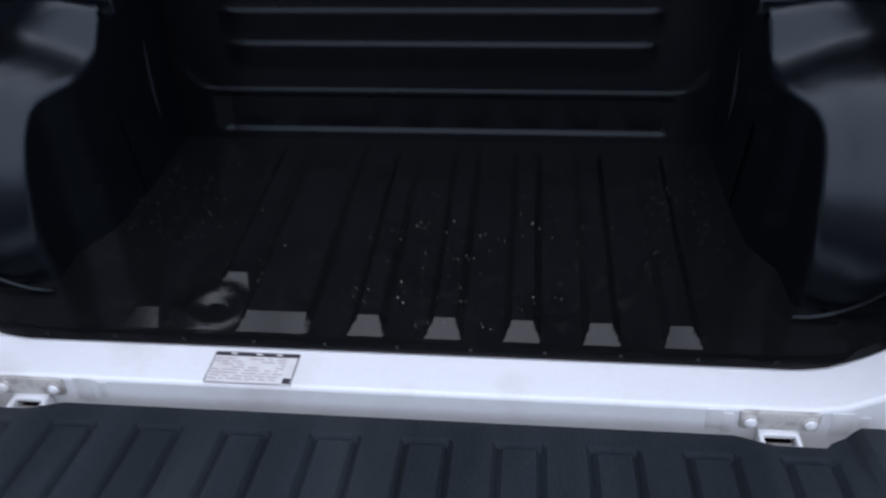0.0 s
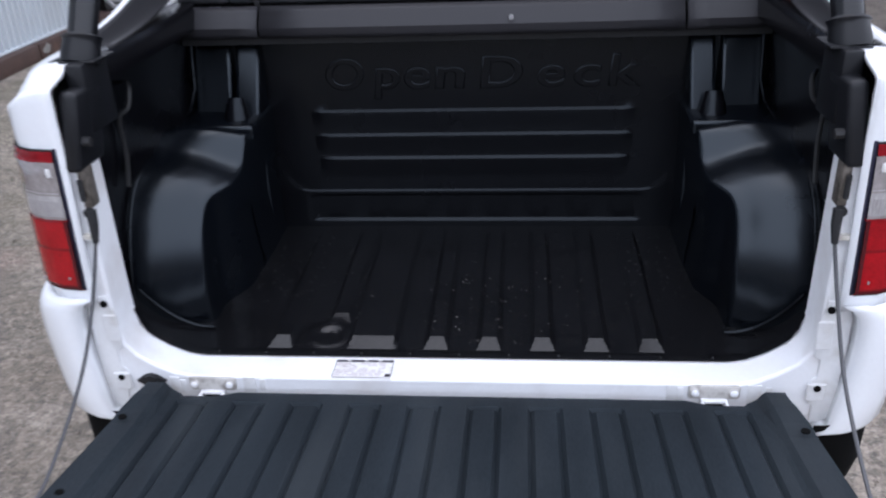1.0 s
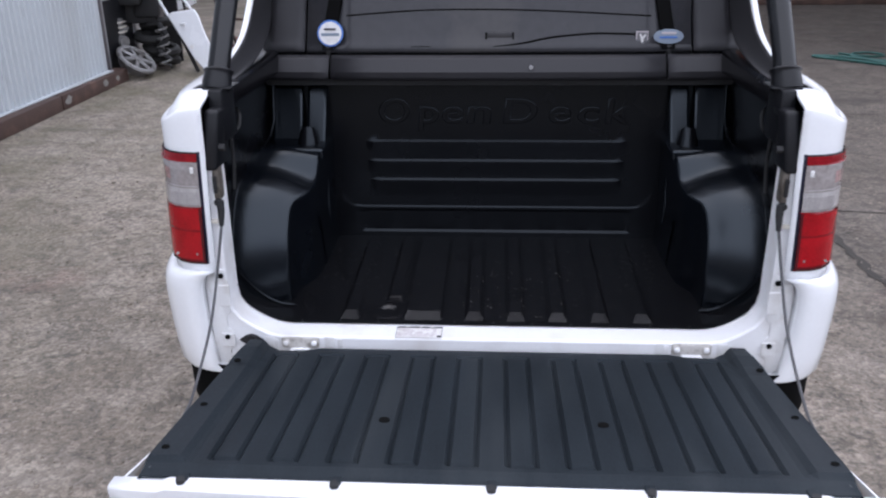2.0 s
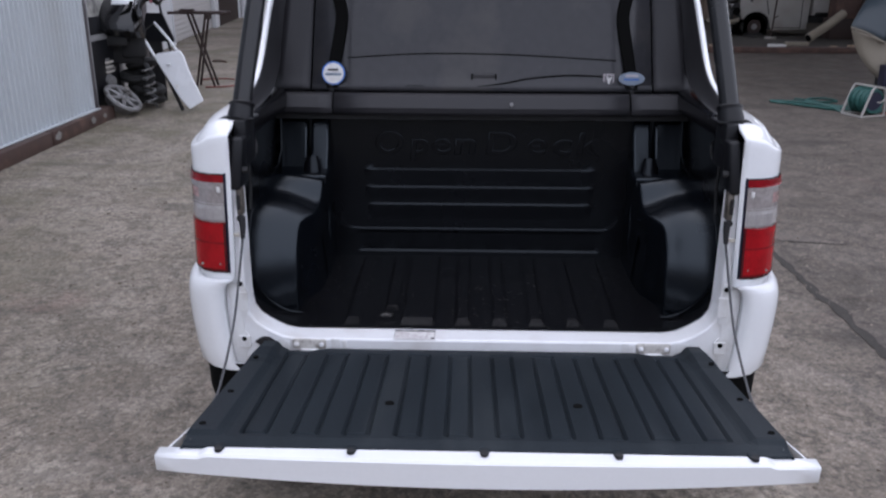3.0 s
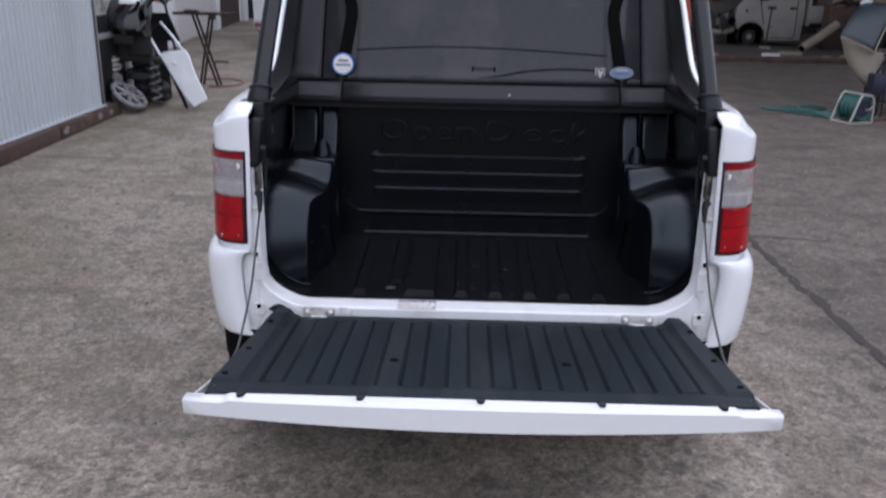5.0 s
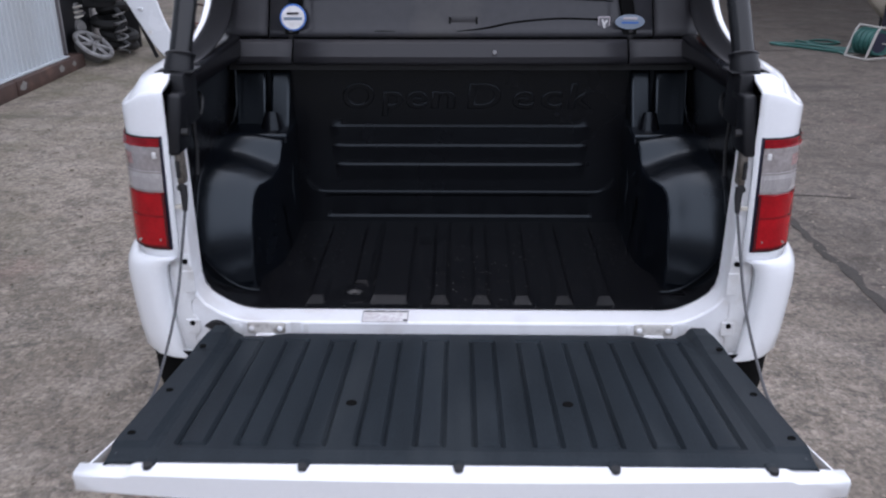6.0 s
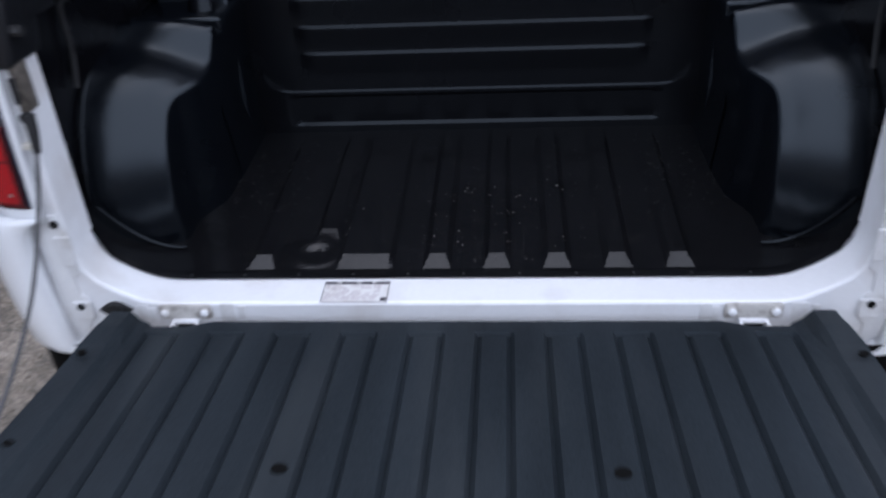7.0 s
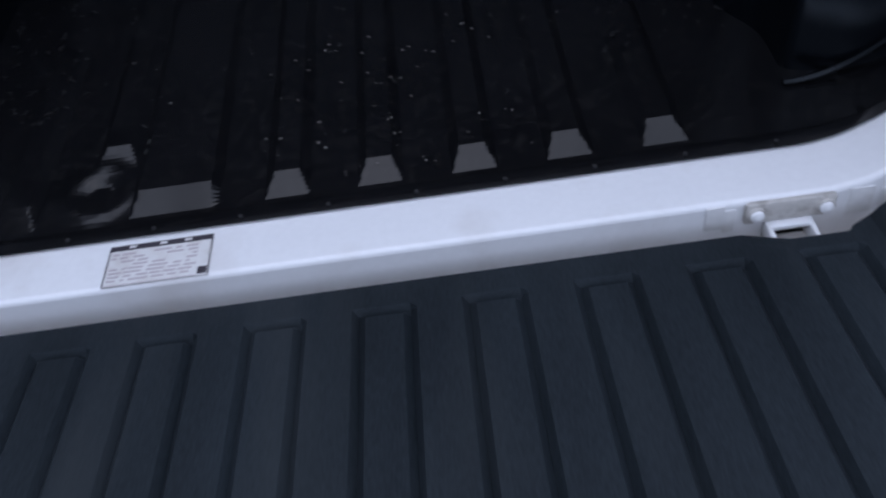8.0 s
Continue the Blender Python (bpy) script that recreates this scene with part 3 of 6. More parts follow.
for x0, x1 in ((-0.247, -0.2458), (-0.1312, -0.130)):
    part("label_border", box(x0, x1, 0.002, 0.0545, 0.5427, 0.5432), INK, label_part)
part("label_border", box(-0.2458, -0.143, 0.002, 0.0030, 0.5427, 0.5432), FAINT, label_part)
for x in (-0.225, -0.19, -0.162):
    part("label_mark", box(x, x + 0.008, 0.0565, 0.0600, 0.5433, 0.5437), PAPER, label_part)

# ---- bed liner ----


def floor_height(x, y):
    """The floor with its raised ribs and the rise into the side walls."""
    z = 0.536 + 0.020 * smoothstep(0.1, 0.66, y)
    up = 0.0
    for k in range(8):
        c = -0.381 + 0.110 * k
        wide = (0.027, 0.015)
        start = 0.114
        if k == 2:
            wide, c = (0.054, 0.044), -0.186
        if k == 1:
            start = 0.205
        hx = min(1, max(0, (wide[0] - abs(x - c)) / (wide[0] - wide[1])))
        hy = min(1, max(0, (y - start) / 0.036)) * min(1, max(0, (0.64 - y) / 0.02))
        up = max(up, min(hx, hy))
    z += 0.0098 * up
    r = math.hypot(x + 0.284, y - 0.166)
    z += 0.0035 * math.exp(-(((r - 0.040) / 0.012) ** 2)) - 0.004 * smoothstep(0.03, 0.015, r)
    a = max(0, abs(x) - 0.555) / 0.115
    front = smoothstep(0.30, 0.08, y)
    return z + 0.075 * a * a * (0.35 + 0.65 * front)


fx = sorted({round(v, 4) for k in range(8) for c in ((-0.381 + 0.110 * k) if k != 2 else -0.186,) for w in ((0.027, 0.024, 0.021, 0.018, 0.015) if k != 2 else (0.054, 0.044)) for v in (c - w, c + w)} | {round(-0.33 + 0.005 * k, 4) for k in range(27)} | {s * v for s in (-1, 1) for v in (0.47, 0.52, 0.555, 0.58, 0.60, 0.62, 0.64, 0.66, 0.68, 0.70)})
fy = [0.083, 0.095, 0.104] + [0.114 + 0.006 * k for k in range(23)] + [0.30, 0.4, 0.5, 0.58, 0.62, 0.64, 0.66, 0.70]
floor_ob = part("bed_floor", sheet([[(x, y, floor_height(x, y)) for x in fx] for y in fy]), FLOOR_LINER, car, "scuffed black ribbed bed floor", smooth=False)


def sill_z(x):
    """Height of the white sill across the opening."""
    pts = inner[::-1]
    x = abs(x)
    for (xa, za), (xb, zb) in zip(pts, pts[1:]):
        if xa <= x <= xb:
            return za + (zb - za) * (x - xa) / (xb - xa)
    return pts[0][1] if x < pts[0][0] else pts[-2][1]


lip = [(-0.660 + 1.32 * k / 66) for k in range(67)]
part("liner_lip", sheet([[(x, 0.072, sill_z(x) + 0.0035) for x in lip], [(x, 0.086, sill_z(x) + 0.005) for x in lip], [(x * 0.999, 0.097, min(sill_z(x) + 0.003, floor_height(x, 0.097) + 0.012)) for x in lip], [(x * 0.998, 0.108, floor_height(x, 0.108) - 0.002) for x in lip]]), FLOOR_LINER, car)
for k in range(11):
    part("lip_screw", disc((-0.5 + 0.1 * k, 0.080, 0.5465), (0, 0, 1), 0.0026, 0.003, 8), SEAL, car)

# front wall of the bed: ledges and a rounded panel
WALL_Y = 0.690


def wall_depth(x, z):
    d = 0.0
    for zc, w in ((0.875, 0.400), (0.812, 0.396), (0.750, 0.390)):
        e = smoothstep(w + 0.012, w - 0.026, abs(x))
        t = min(1, max(0, (z - (zc - 0.052)) / 0.047)) * min(1, max(0, (zc + 0.0035 - z) / 0.0065))
        d = max(d, 0.0054 * e * t)
    # the wall above z 0.66 is a shallow pan with rounded lower corners
    r = math.hypot(max(0, abs(x) - 0.43), max(0, 0.72 - z))
    d += 0.0030 * smoothstep(0.0585, 0.0635, r) * smoothstep(0.712, 0.676, z)
    # lower recess
    if z < 0.655:
        d -= 0.0065 * smoothstep(0.44, 0.41, abs(x)) * min(1, max(0, (z - 0.5715) / 0.007)) * smoothstep(0.650, 0.642, z)
    return d


wz = sorted({0.53, 0.55, 0.565, 0.5715, 0.575, 0.5785, 0.60, 0.635, 0.642, 0.646, 0.650, 0.653, 0.6555, 0.6575, 0.660, 0.6625, 0.665, 0.670, 0.68, 0.69, 0.705, 0.72, 0.90, 0.95, 1.0, 1.04, 1.07, 1.085} | {round(zc + o, 4) for zc in (0.875, 0.812, 0.750) for o in (-0.052, -0.030, -0.008, -0.005, -0.003, 0.0, 0.0035)})
wx = sorted({s * v for s in (-1, 1) for v in (0.0, 0.2, 0.29, 0.305, 0.32, 0.33, 0.345, 0.36, 0.383, 0.387, 0.390, 0.393, 0.396, 0.400, 0.404, 0.408, 0.41, 0.42, 0.43, 0.44, 0.45, 0.46, 0.47, 0.475, 0.48, 0.485, 0.49, 0.494, 0.505, 0.52)})
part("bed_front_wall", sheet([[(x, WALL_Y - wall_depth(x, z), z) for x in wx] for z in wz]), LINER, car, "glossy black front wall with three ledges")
LETTERS = [("O", -0.366, 0.098), ("p", -0.240, 0.062), ("e", -0.168, 0.066), ("n", -0.090, 0.074), ("D", 0.022, 0.102), ("e", 0.160, 0.068), ("c", 0.248, 0.066), ("k", 0.334, 0.078)]
for letter, x0, wide in LETTERS:
    tx = bpy.data.curves.new("letter", "FONT")
    tx.body = letter
    tx.size, tx.extrude, tx.bevel_depth, tx.bevel_resolution = 0.112, 0.0006, 0.0030, 2
    tob = new("letter_source", tx)
    tme = bpy.data.meshes.new_from_object(tob.evaluated_get(bpy.context.evaluated_depsgraph_get()))
    bpy.data.objects.remove(tob)
    left, right = min(v.co.x for v in tme.vertices), max(v.co.x for v in tme.vertices)
    for v in tme.vertices:
        v.co = ((v.co.x - left) * wide / (right - left) + x0 + 0.10 * v.co.y, WALL_Y - v.co.z * 0.85, 0.932 + v.co.y * 0.96)
    tme.materials.clear()
    tme.materials.append(LINER)
    new("raised_letter", tme).parent = car


# wheel arch from the tail forwards: distance forward and height, at its inner edge and at the side wall
ARCH_IN = [(0.212, 0.51), (0.207, 0.56), (0.206, 0.61), (0.210, 0.665), (0.224, 0.715), (0.246, 0.757), (0.274, 0.790), (0.302, 0.808), (0.332, 0.815), (0.365, 0.818), (0.400, 0.822), (0.430, 0.834), (0.450, 0.858), (0.466, 0.880), (0.485, 0.887), (0.500, 0.872), (0.70, 0.870)]
ARCH_OUT = [(0.165, 0.51), (0.158, 0.56), (0.157, 0.62), (0.166, 0.68), (0.186, 0.74), (0.212, 0.79), (0.245, 0.83), (0.285, 0.855), (0.320, 0.864), (0.355, 0.868), (0.390, 0.872), (0.420, 0.880), (0.440, 0.890), (0.458, 0.897), (0.480, 0.900), (0.500, 0.890), (0.70, 0.888)]


def arch(side):
    fine = curve_points([(y, z, 0.557 - 0.042 * smoothstep(0.27, 0.39, y) - 0.006 * smoothstep(0.40, 0.5, y)) for y, z in ARCH_IN], 3)
    outer = curve_points([(y, z, 0) for y, z in ARCH_OUT], 3)
    rows = []
    R = 0.016
    for k, p in enumerate(fine):
        a, c = fine[max(k - 1, 0)], fine[min(k + 1, len(fine) - 1)]
        ty, tz = c.x - a.x, c.y - a.y
        m = math.hypot(ty, tz) or 1
        ny, nz = -tz / m, ty / m
        y, z, xin = p
        q = outer[k]
        row = []
        for u in (1.0, 0.85, 0.7, 0.5, 0.3, 0.15, 0.0):
            x = xin + R + (0.712 - xin - R) * u
            puff = 0.012 * math.sin(math.pi * u)
            row.append((side * x, y + (q.x - y) * u + ny * puff, z + (q.y - z) * u + nz * puff))
        for a_ in (30, 60, 90):
            ca, sa = math.cos(radians(a_)), math.sin(radians(a_))
            row.append((side * (xin + R - R * sa), y - ny * R * (1 - ca), z - nz * R * (1 - ca)))
        # inner wall down to the floor
        yb = y - ny * R
        lean = 0.5 * (0.56 - xin)
        row.append((side * (xin + lean * 0.5), yb, 0.5 * (z - nz * R) + 0.27))
        row.append((side * (xin - 0.005), yb, 0.53))
        rows.append(row)
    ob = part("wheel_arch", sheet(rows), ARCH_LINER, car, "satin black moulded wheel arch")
    rim_line = [(side * 0.697, q.x - 0.003, q.y) for q in outer[2:24]]
    part("arch_rim", tube(rim_line, 0.0035, 6), LINER, ob)
    # seam where the arch meets the floor
    seam = []
    for k in range(13):
        u = k / 12
        x = 0.545 + 0.135 * u
        y = 0.186 - 0.040 * u * u
        seam.append((side * x, y, floor_height(side * x, y) + 0.004 + 0.040 * u * u))
    part("arch_seam", tube(seam, 0.0045, 6), LINER, ob)


both(arch)


def side_trim(side):
    """The side wall of the bed, its front corner boxes and the top rail."""
    s = side
    rows = []
    for z, x in ((0.54, 0.700), (0.62, 0.700), (0.80, 0.706), (1.0, 0.700), (1.09, 0.690), (1.125, 0.676)):
        rows.append([(s * x, y, z) for y in (0.06, 0.2, 0.4, 0.6, 0.72)])
    wall = part("bed_side_wall", sheet(rows), LINER, car, "black bed side wall")
    hook = curve_points([(s * 0.688, 0.30, 1.06), (s * 0.672, 0.27, 1.05), (s * 0.672, 0.25, 1.02), (s * 0.69, 0.24, 1.0), (s * 0.690, 0.24, 0.93), (s * 0.69, 0.22, 0.86)], 4)
    part("rope_hook", tube(hook, 0.005, 6), SEAL, wall)
    # corner boxes
    def slab(name, x0, x1, y0, y1, z0, z1, r=0.012):
        return part(name, box(min(s * x0, s * x1), max(s * x0, s * x1), y0, y1, z0, z1, r, seg=3), ARCH_LINER, car)

    slab("corner_backing", 0.50, 0.72, 0.700, 0.73, 0.52, 1.13, 0.002)
    def leaning(name, x0, x1, ybot, ytop, z0, z1):
        bm = box(min(s * x0, s * x1), max(s * x0, s * x1), 0, 1, z0, z1, 0)
        for v in bm.verts:
            f = (v.co.z - z0) / (z1 - z0)
            v.co.y = 0.72 if v.co.y > 0.5 else ybot + (ytop - ybot) * f
        return rounded(part(name, bm, ARCH_LINER, car), 0.010, 3)

    leaning("corner_column", 0.516, 0.578, 0.600, 0.682, 0.872, 1.062)
    leaning("corner_pad", 0.592, 0.690, 0.632, 0.686, 0.872, 1.050)
    slab("corner_shelf", 0.508, 0.70, 0.514, 0.72, 0.845, 0.893, 0.008)
    part("corner_seam", tube([(s * 0.690, 0.50, 0.892), (s * 0.680, 0.585, 0.915), (s * 0.676, 0.625, 0.955), (s * 0.676, 0.64, 1.03), (s * 0.676, 0.655, 1.10)], 0.0028, 6), LINER, car)
    part("corner_cup", tube([(s * 0.566, 0.585, 0.885), (s * 0.566, 0.590, 0.915), (s * 0.566, 0.598, 0.938)], [0.034, 0.027, 0.020], 14), LINER, car)
    slab("corner_foot", 0.512, 0.55, 0.60, 0.70, 0.52, 0.87, 0.008)
    # top rail cap
    rail = [(0.648, 1.100), (0.650, 1.140), (0.656, 1.152), (0.668, 1.158), (0.690, 1.159), (0.712, 1.156), (0.716, 1.140), (0.716, 1.100)]
    part("bed_rail", prism([(s * x, z) for x, z in rail], 0.09, 0.74, "y"), LINER, car, "black bed rail cap")


both(side_trim)

# ---- cab back ----


def back_y(z):
    """How far forward the cab's back lies at a height."""
    pts = [(1.075, 0.610), (1.10, 0.607), (1.146, 0.640), (1.152, 0.668), (1.20, 0.690), (1.40, 0.745), (1.64, 0.800), (1.70, 0.82)]
    for (za, ya), (zb, yb) in zip(pts, pts[1:]):
        if z <= zb:
            return ya + (yb - ya) * max(0, z - za) / (zb - za)
    return pts[-1][1]


def along(pts, z):
    """A value read off a line of (height, value) pairs."""
    if z <= pts[0][0]:
        return pts[0][1]
    for (za, va), (zb, vb) in zip(pts, pts[1:]):
        if z <= zb:
            return va + (vb - va) * (z - za) / (zb - za)
    return pts[-1][1]


def back_half(z):
    """Half width of the flat back at a height, out to the rubber seam."""
    return along([(1.15, 0.699), (1.25, 0.685), (1.33, 0.672), (1.41, 0.661), (1.49, 0.648), (1.57, 0.632), (1.646, 0.617), (1.68, 0.602)], z)


def back_panel(name, x0, x1, levels, mat, out=0.0, label="", steps=8):
    """x0 and x1 are fractions of the way from the middle to the edge, or metres when below."""
    rows = []
    for z in levels:
        a, b = (f(z) if callable(f) else f for f in (x0, x1))
        rows.append([(a + (b - a) * k / steps, back_y(z) - out + 0.012 * (2 * abs((a + (b - a) * k / steps)) / 1.2) ** 2, z) for k in range(steps + 1)])
    return thick(part(name, sheet(rows), mat, car, label), 0.02, 0)


def seam_x(z):
    return along([(1.15, 0.573), (1.236, 0.571), (1.313, 0.568), (1.39, 0.564), (1.466, 0.559), (1.542, 0.550), (1.64, 0.538)], z)


LEV_K = [1.080, 1.090, 1.10, 1.115, 1.13, 1.142]
LEV_G = [1.150, 1.17, 1.20, 1.28, 1.36, 1.44, 1.52, 1.60, 1.632]
back_panel("lower_hatch_panel", -0.490, 0.490, LEV_K, PANEL, 0.0, "dark grey lower hatch panel")
part("hatch_screw", disc((0.101, 0.601, 1.116), (0, 1, 0), 0.006, 0.006, 12), ALU, car)
for s in (-1, 1):
    back_panel("lower_side_panel", s * 0.497, lambda z, s=s: s * 0.70, LEV_K, PANEL, 0.0, "", 4)
glass = back_panel("rear_window", lambda z: -seam_x(z) + 0.004, lambda z: seam_x(z) - 0.004, LEV_G, GLASS, 0.004, "dusty tinted rear window glass")
for s in (-1, 1):
    back_panel("back_quarter_panel", lambda z, s=s: s * (seam_x(z) + 0.003), lambda z, s=s: s * (back_half(z) + 0.004), LEV_G, PANEL, 0.0, "", 4)
back_panel("hatch_backing", -0.60, 0.60, [1.06, 1.2, 1.4, 1.63], SEAL, -0.03)
# black block stands in for the shade under the hatch panel's lip
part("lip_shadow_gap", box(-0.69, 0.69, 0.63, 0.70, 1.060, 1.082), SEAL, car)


def window_arm(side):
    pts = curve_points([(side * 0.506, 0, 1.61), (side * 0.514, 0, 1.555), (side * 0.506, 0, 1.50), (side * 0.481, 0, 1.445), (side * 0.469, 0, 1.39), (side * 0.476, 0, 1.33), (side * 0.489, 0, 1.26), (side * 0.499, 0, 1.20), (side * 0.501, 0, 1.16)], 4)
    bm = bmesh.new()
    rows = []
    for p in pts:
        y = back_y(p.z) - 0.006
        rows.append([(p.x - 0.022, y, p.z), (p.x - 0.018, y - 0.012, p.z), (p.x + 0.018, y - 0.012, p.z), (p.x + 0.022, y, p.z)])
    arm = part("window_arm", sheet(rows, bm, True), HOLE, car, "black curved window arm")
    y = back_y(1.61)
    part("arm_mount", box(side * 0.490 - 0.031, side * 0.490 + 0.031, y - 0.045, y + 0.01, 1.602, 1.677, 0.012), TRIM, arm)
    for z in (1.543, 1.566):
        part("arm_bolt", disc((side * 0.514, back_y(z) - 0.022, z), (0, 1, 0), 0.005, 0.006, 8), LATCH, arm)
    part("arm_foot", box(side * 0.503 - 0.007, side * 0.503 + 0.007, back_y(1.16) - 0.016, back_y(1.16), 1.140, 1.172, 0.003), SEAL, arm)


both(window_arm)
hy = back_y(1.19) - 0.010
handle = part("window_handle", box(-0.032, 0.050, hy - 0.007, hy + 0.01, 1.170, 1.177, 0.002), HOLE, car, "black window release handle")
for x in (-0.031, 0.049):
    part("handle_side", box(x - 0.0025, x + 0.0025, hy - 0.006, hy + 0.01, 1.174, 1.207, 0.001), HOLE, handle)
part("handle_plate", box(-0.028, 0.046, hy - 0.004, hy + 0.008, 1.177, 1.208, 0.002), GLASS, handle)
# wiring along the bottom of the glass
wire = [(-0.33, 0, 1.153), (-0.29, 0, 1.160), (-0.237, 0, 1.167), (-0.17, 0, 1.164), (-0.103, 0, 1.159), (-0.029, 0, 1.164), (0.072, 0, 1.176), (0.159, 0, 1.192), (0.279, 0, 1.202), (0.366, 0, 1.201), (0.41, 0, 1.199)]
part("aerial_wire", tube([(p.x, back_y(p.z) - 0.0155 + 0.012 * (p.x / 0.6) ** 2, p.z) for p in curve_points(wire, 4)], 0.003, 6), HOLE, car, "thin black wire")
part("demister_line", tube([(p.x, back_y(p.z) - 0.0150 + 0.012 * (p.x / 0.6) ** 2, p.z) for p in curve_points([(-0.45, 0, 1.255), (-0.2, 0, 1.27), (0.1, 0, 1.268), (0.45, 0, 1.25)], 6)], 0.0024, 5), HOLE, car)
# stickers
st = part("round_sticker", disc((-0.495, back_y(1.205) - 0.024, 1.207), (0, 1, -0.25), 0.039, 0.003, 28), BLUE, car, "round blue and white sticker")
part("sticker_centre", disc((-0.495, back_y(1.205) - 0.026, 1.207), (0, 1, -0.25), 0.034, 0.003, 28), PAPER, st)
part("sticker_band", box(-0.522, -0.468, back_y(1.205) - 0.030, back_y(1.205) - 0.026, 1.200, 1.208), PALEBLUE, st)
for z in (1.217, 1.190):
    part("sticker_line", box(-0.512, -0.478, back_y(1.205) - 0.0297, back_y(1.205) - 0.026, z, z + 0.005), INK, st)
oval = bmesh.new()
prism([(0.499 + 0.043 * math.cos(a), 1.195 + 0.021 * math.sin(a)) for a in (2 * math.pi * k / 24 for k in range(24))], back_y(1.19) - 0.026, back_y(1.19) - 0.022, "y", oval)
ov = part("oval_sticker", oval, PALEBLUE, car, "pale blue oval sticker")
part("sticker_line", box(0.474, 0.524, back_y(1.19) - 0.0275, back_y(1.19) - 0.0255, 1.190, 1.195), BLUE, ov)
# pale bar painted as the shine on the sticker
part("sticker_shine", box(0.478, 0.52, back_y(1.19) - 0.0275, back_y(1.19) - 0.0255, 1.201, 1.208, 0.001), FAINT, ov)
sq = part("square_sticker", box(0.408, 0.443, back_y(1.19) - 0.012, back_y(1.19) - 0.006, 1.169, 1.208), FAINT, car, "small grey square sticker with a white figure")
sy = back_y(1.19) - 0.0135
part("sticker_field", box(0.411, 0.440, sy, sy + 0.002, 1.172, 1.205), STICKGREY, sq)
part("sticker_figure", prism([(0.424, 1.176), (0.430, 1.176), (0.429, 1.186), (0.436, 1.196), (0.433, 1.201), (0.426, 1.192), (0.421, 1.202), (0.417, 1.199), (0.421, 1.188)], sy - 0.0015, sy, "y"), PAPER, sq)
for x, z in ((-0.19, 1.40), (-0.08, 1.27), (-0.3, 1.30), (0.42, 1.26), (-0.40, 1.38)):
    part("bird_mark", disc((x, back_y(z) - 0.0148 + 0.012 * (x / 0.6) ** 2, z), (0, 1, -0.25), 0.0035, 0.001, 7), SCUFF, car)

# roof, pillars and flowing side pieces
ROOF_DROP = [(0.0, 0.0), (0.182, 0.001), (0.365, 0.007), (0.484, 0.014), (0.538, 0.020), (0.57, 0.027), (0.592, 0.034), (0.612, 0.045)]
roof_rows = []
for y, z in ((0.802, 1.642), (0.799, 1.655), (0.801, 1.682), (0.806, 1.702), (0.820, 1.713), (0.86, 1.719), (1.0, 1.722), (1.6, 1.72), (2.2, 1.70), (2.45, 1.66)):
    f = 0.2 + 0.8 * smoothstep(1.642, 1.70, z)
    roof_rows.append([(q * x, y, z - f * d) for q, x, d in [(-1, x, d) for x, d in ROOF_DROP[::-1]] + [(1, x, d) for x, d in ROOF_DROP[1:]]])
roof = thick(part("roof", sheet(roof_rows), WHITE, car, "white roof"), 0.006, 0)
br = part("high_brake_lamp", box(-0.138, 0.139, 0.770, 0.84, 1.668, 1.708, 0.009), DARKRED, car, "dark red high brake lamp")
part("lamp_divider", box(-0.140, 0.141, 0.776, 0.80, 1.663, 1.669), SEAL, br)


# the white edge of the pillar: height, distance forward, half width at its inner and outer edge
PILLAR = [(1.690, 0.800, 0.575, 0.592), (1.668, 0.792, 0.612, 0.640), (1.640, 0.785, 0.632, 0.657), (1.589, 0.770, 0.651, 0.675), (1.51, 0.735, 0.677, 0.694), (1.432, 0.692, 0.693, 0.709), (1.353, 0.638, 0.700, 0.717), (1.274, 0.55, 0.699, 0.715), (1.225, 0.45, 0.693, 0.707), (1.195, 0.32, 0.687, 0.698), (1.178, 0.18, 0.682, 0.690)]


def pillar(side):
    s = side
    lines = [curve_points([(row[k], row[1], row[0]) for row in PILLAR], 4) for k in (2, 3)]
    rows = []
    for p, q in zip(*lines):
        rows.append([(s * p.x, p.y + 0.004, p.z), (s * (0.7 * p.x + 0.3 * q.x), p.y - 0.002, p.z), (s * (0.2 * p.x + 0.8 * q.x), p.y, p.z), (s * q.x, p.y + 0.008, p.z), (s * (q.x + 0.005), p.y + 0.04, p.z - 0.001), (s * (q.x + 0.012), p.y + 0.26, p.z - 0.004)])
    thick(part("rear_pillar", sheet(rows), WHITE, car, "white sweeping rear pillar"), 0.006, 0)
    # dark corner trim between the rubber seam and the white edge, running out along the bed rail
    rows = []
    for p in lines[0]:
        if p.z > 1.672:
            continue
        f = smoothstep(0.60, 0.20, p.y)
        a0 = Vector((back_half(max(p.z, 1.15)), back_y(max(p.z, 1.15)) + 0.016, max(p.z, 1.15))).lerp(Vector((0.656, p.y + 0.02, 1.152)), f)
        b0 = Vector((p.x + 0.002, p.y + 0.003, p.z))
        row = []
        for k in range(9):
            t = k / 8
            q = a0.lerp(b0, t)
            bow = math.sin(math.pi * t)
            row.append((s * (q.x + 0.004 * bow * (1 - f)), q.y + 0.10 * (a0.y - b0.y) * bow, q.z - 0.010 * f * bow))
        rows.append(row)
    thick(part("pillar_trim", sheet(rows), CORNERTRIM, car, "dark grey corner trim"), 0.008, 0)
    seam = [(s * (back_half(1.15 + 0.5 * k / 20) + 0.001), back_y(1.15 + 0.5 * k / 20) + 0.010, 1.15 + 0.5 * k / 20) for k in range(21)]
    part("pillar_seal", tube(seam, 0.0042, 6), SEAL, car)


both(pillar)


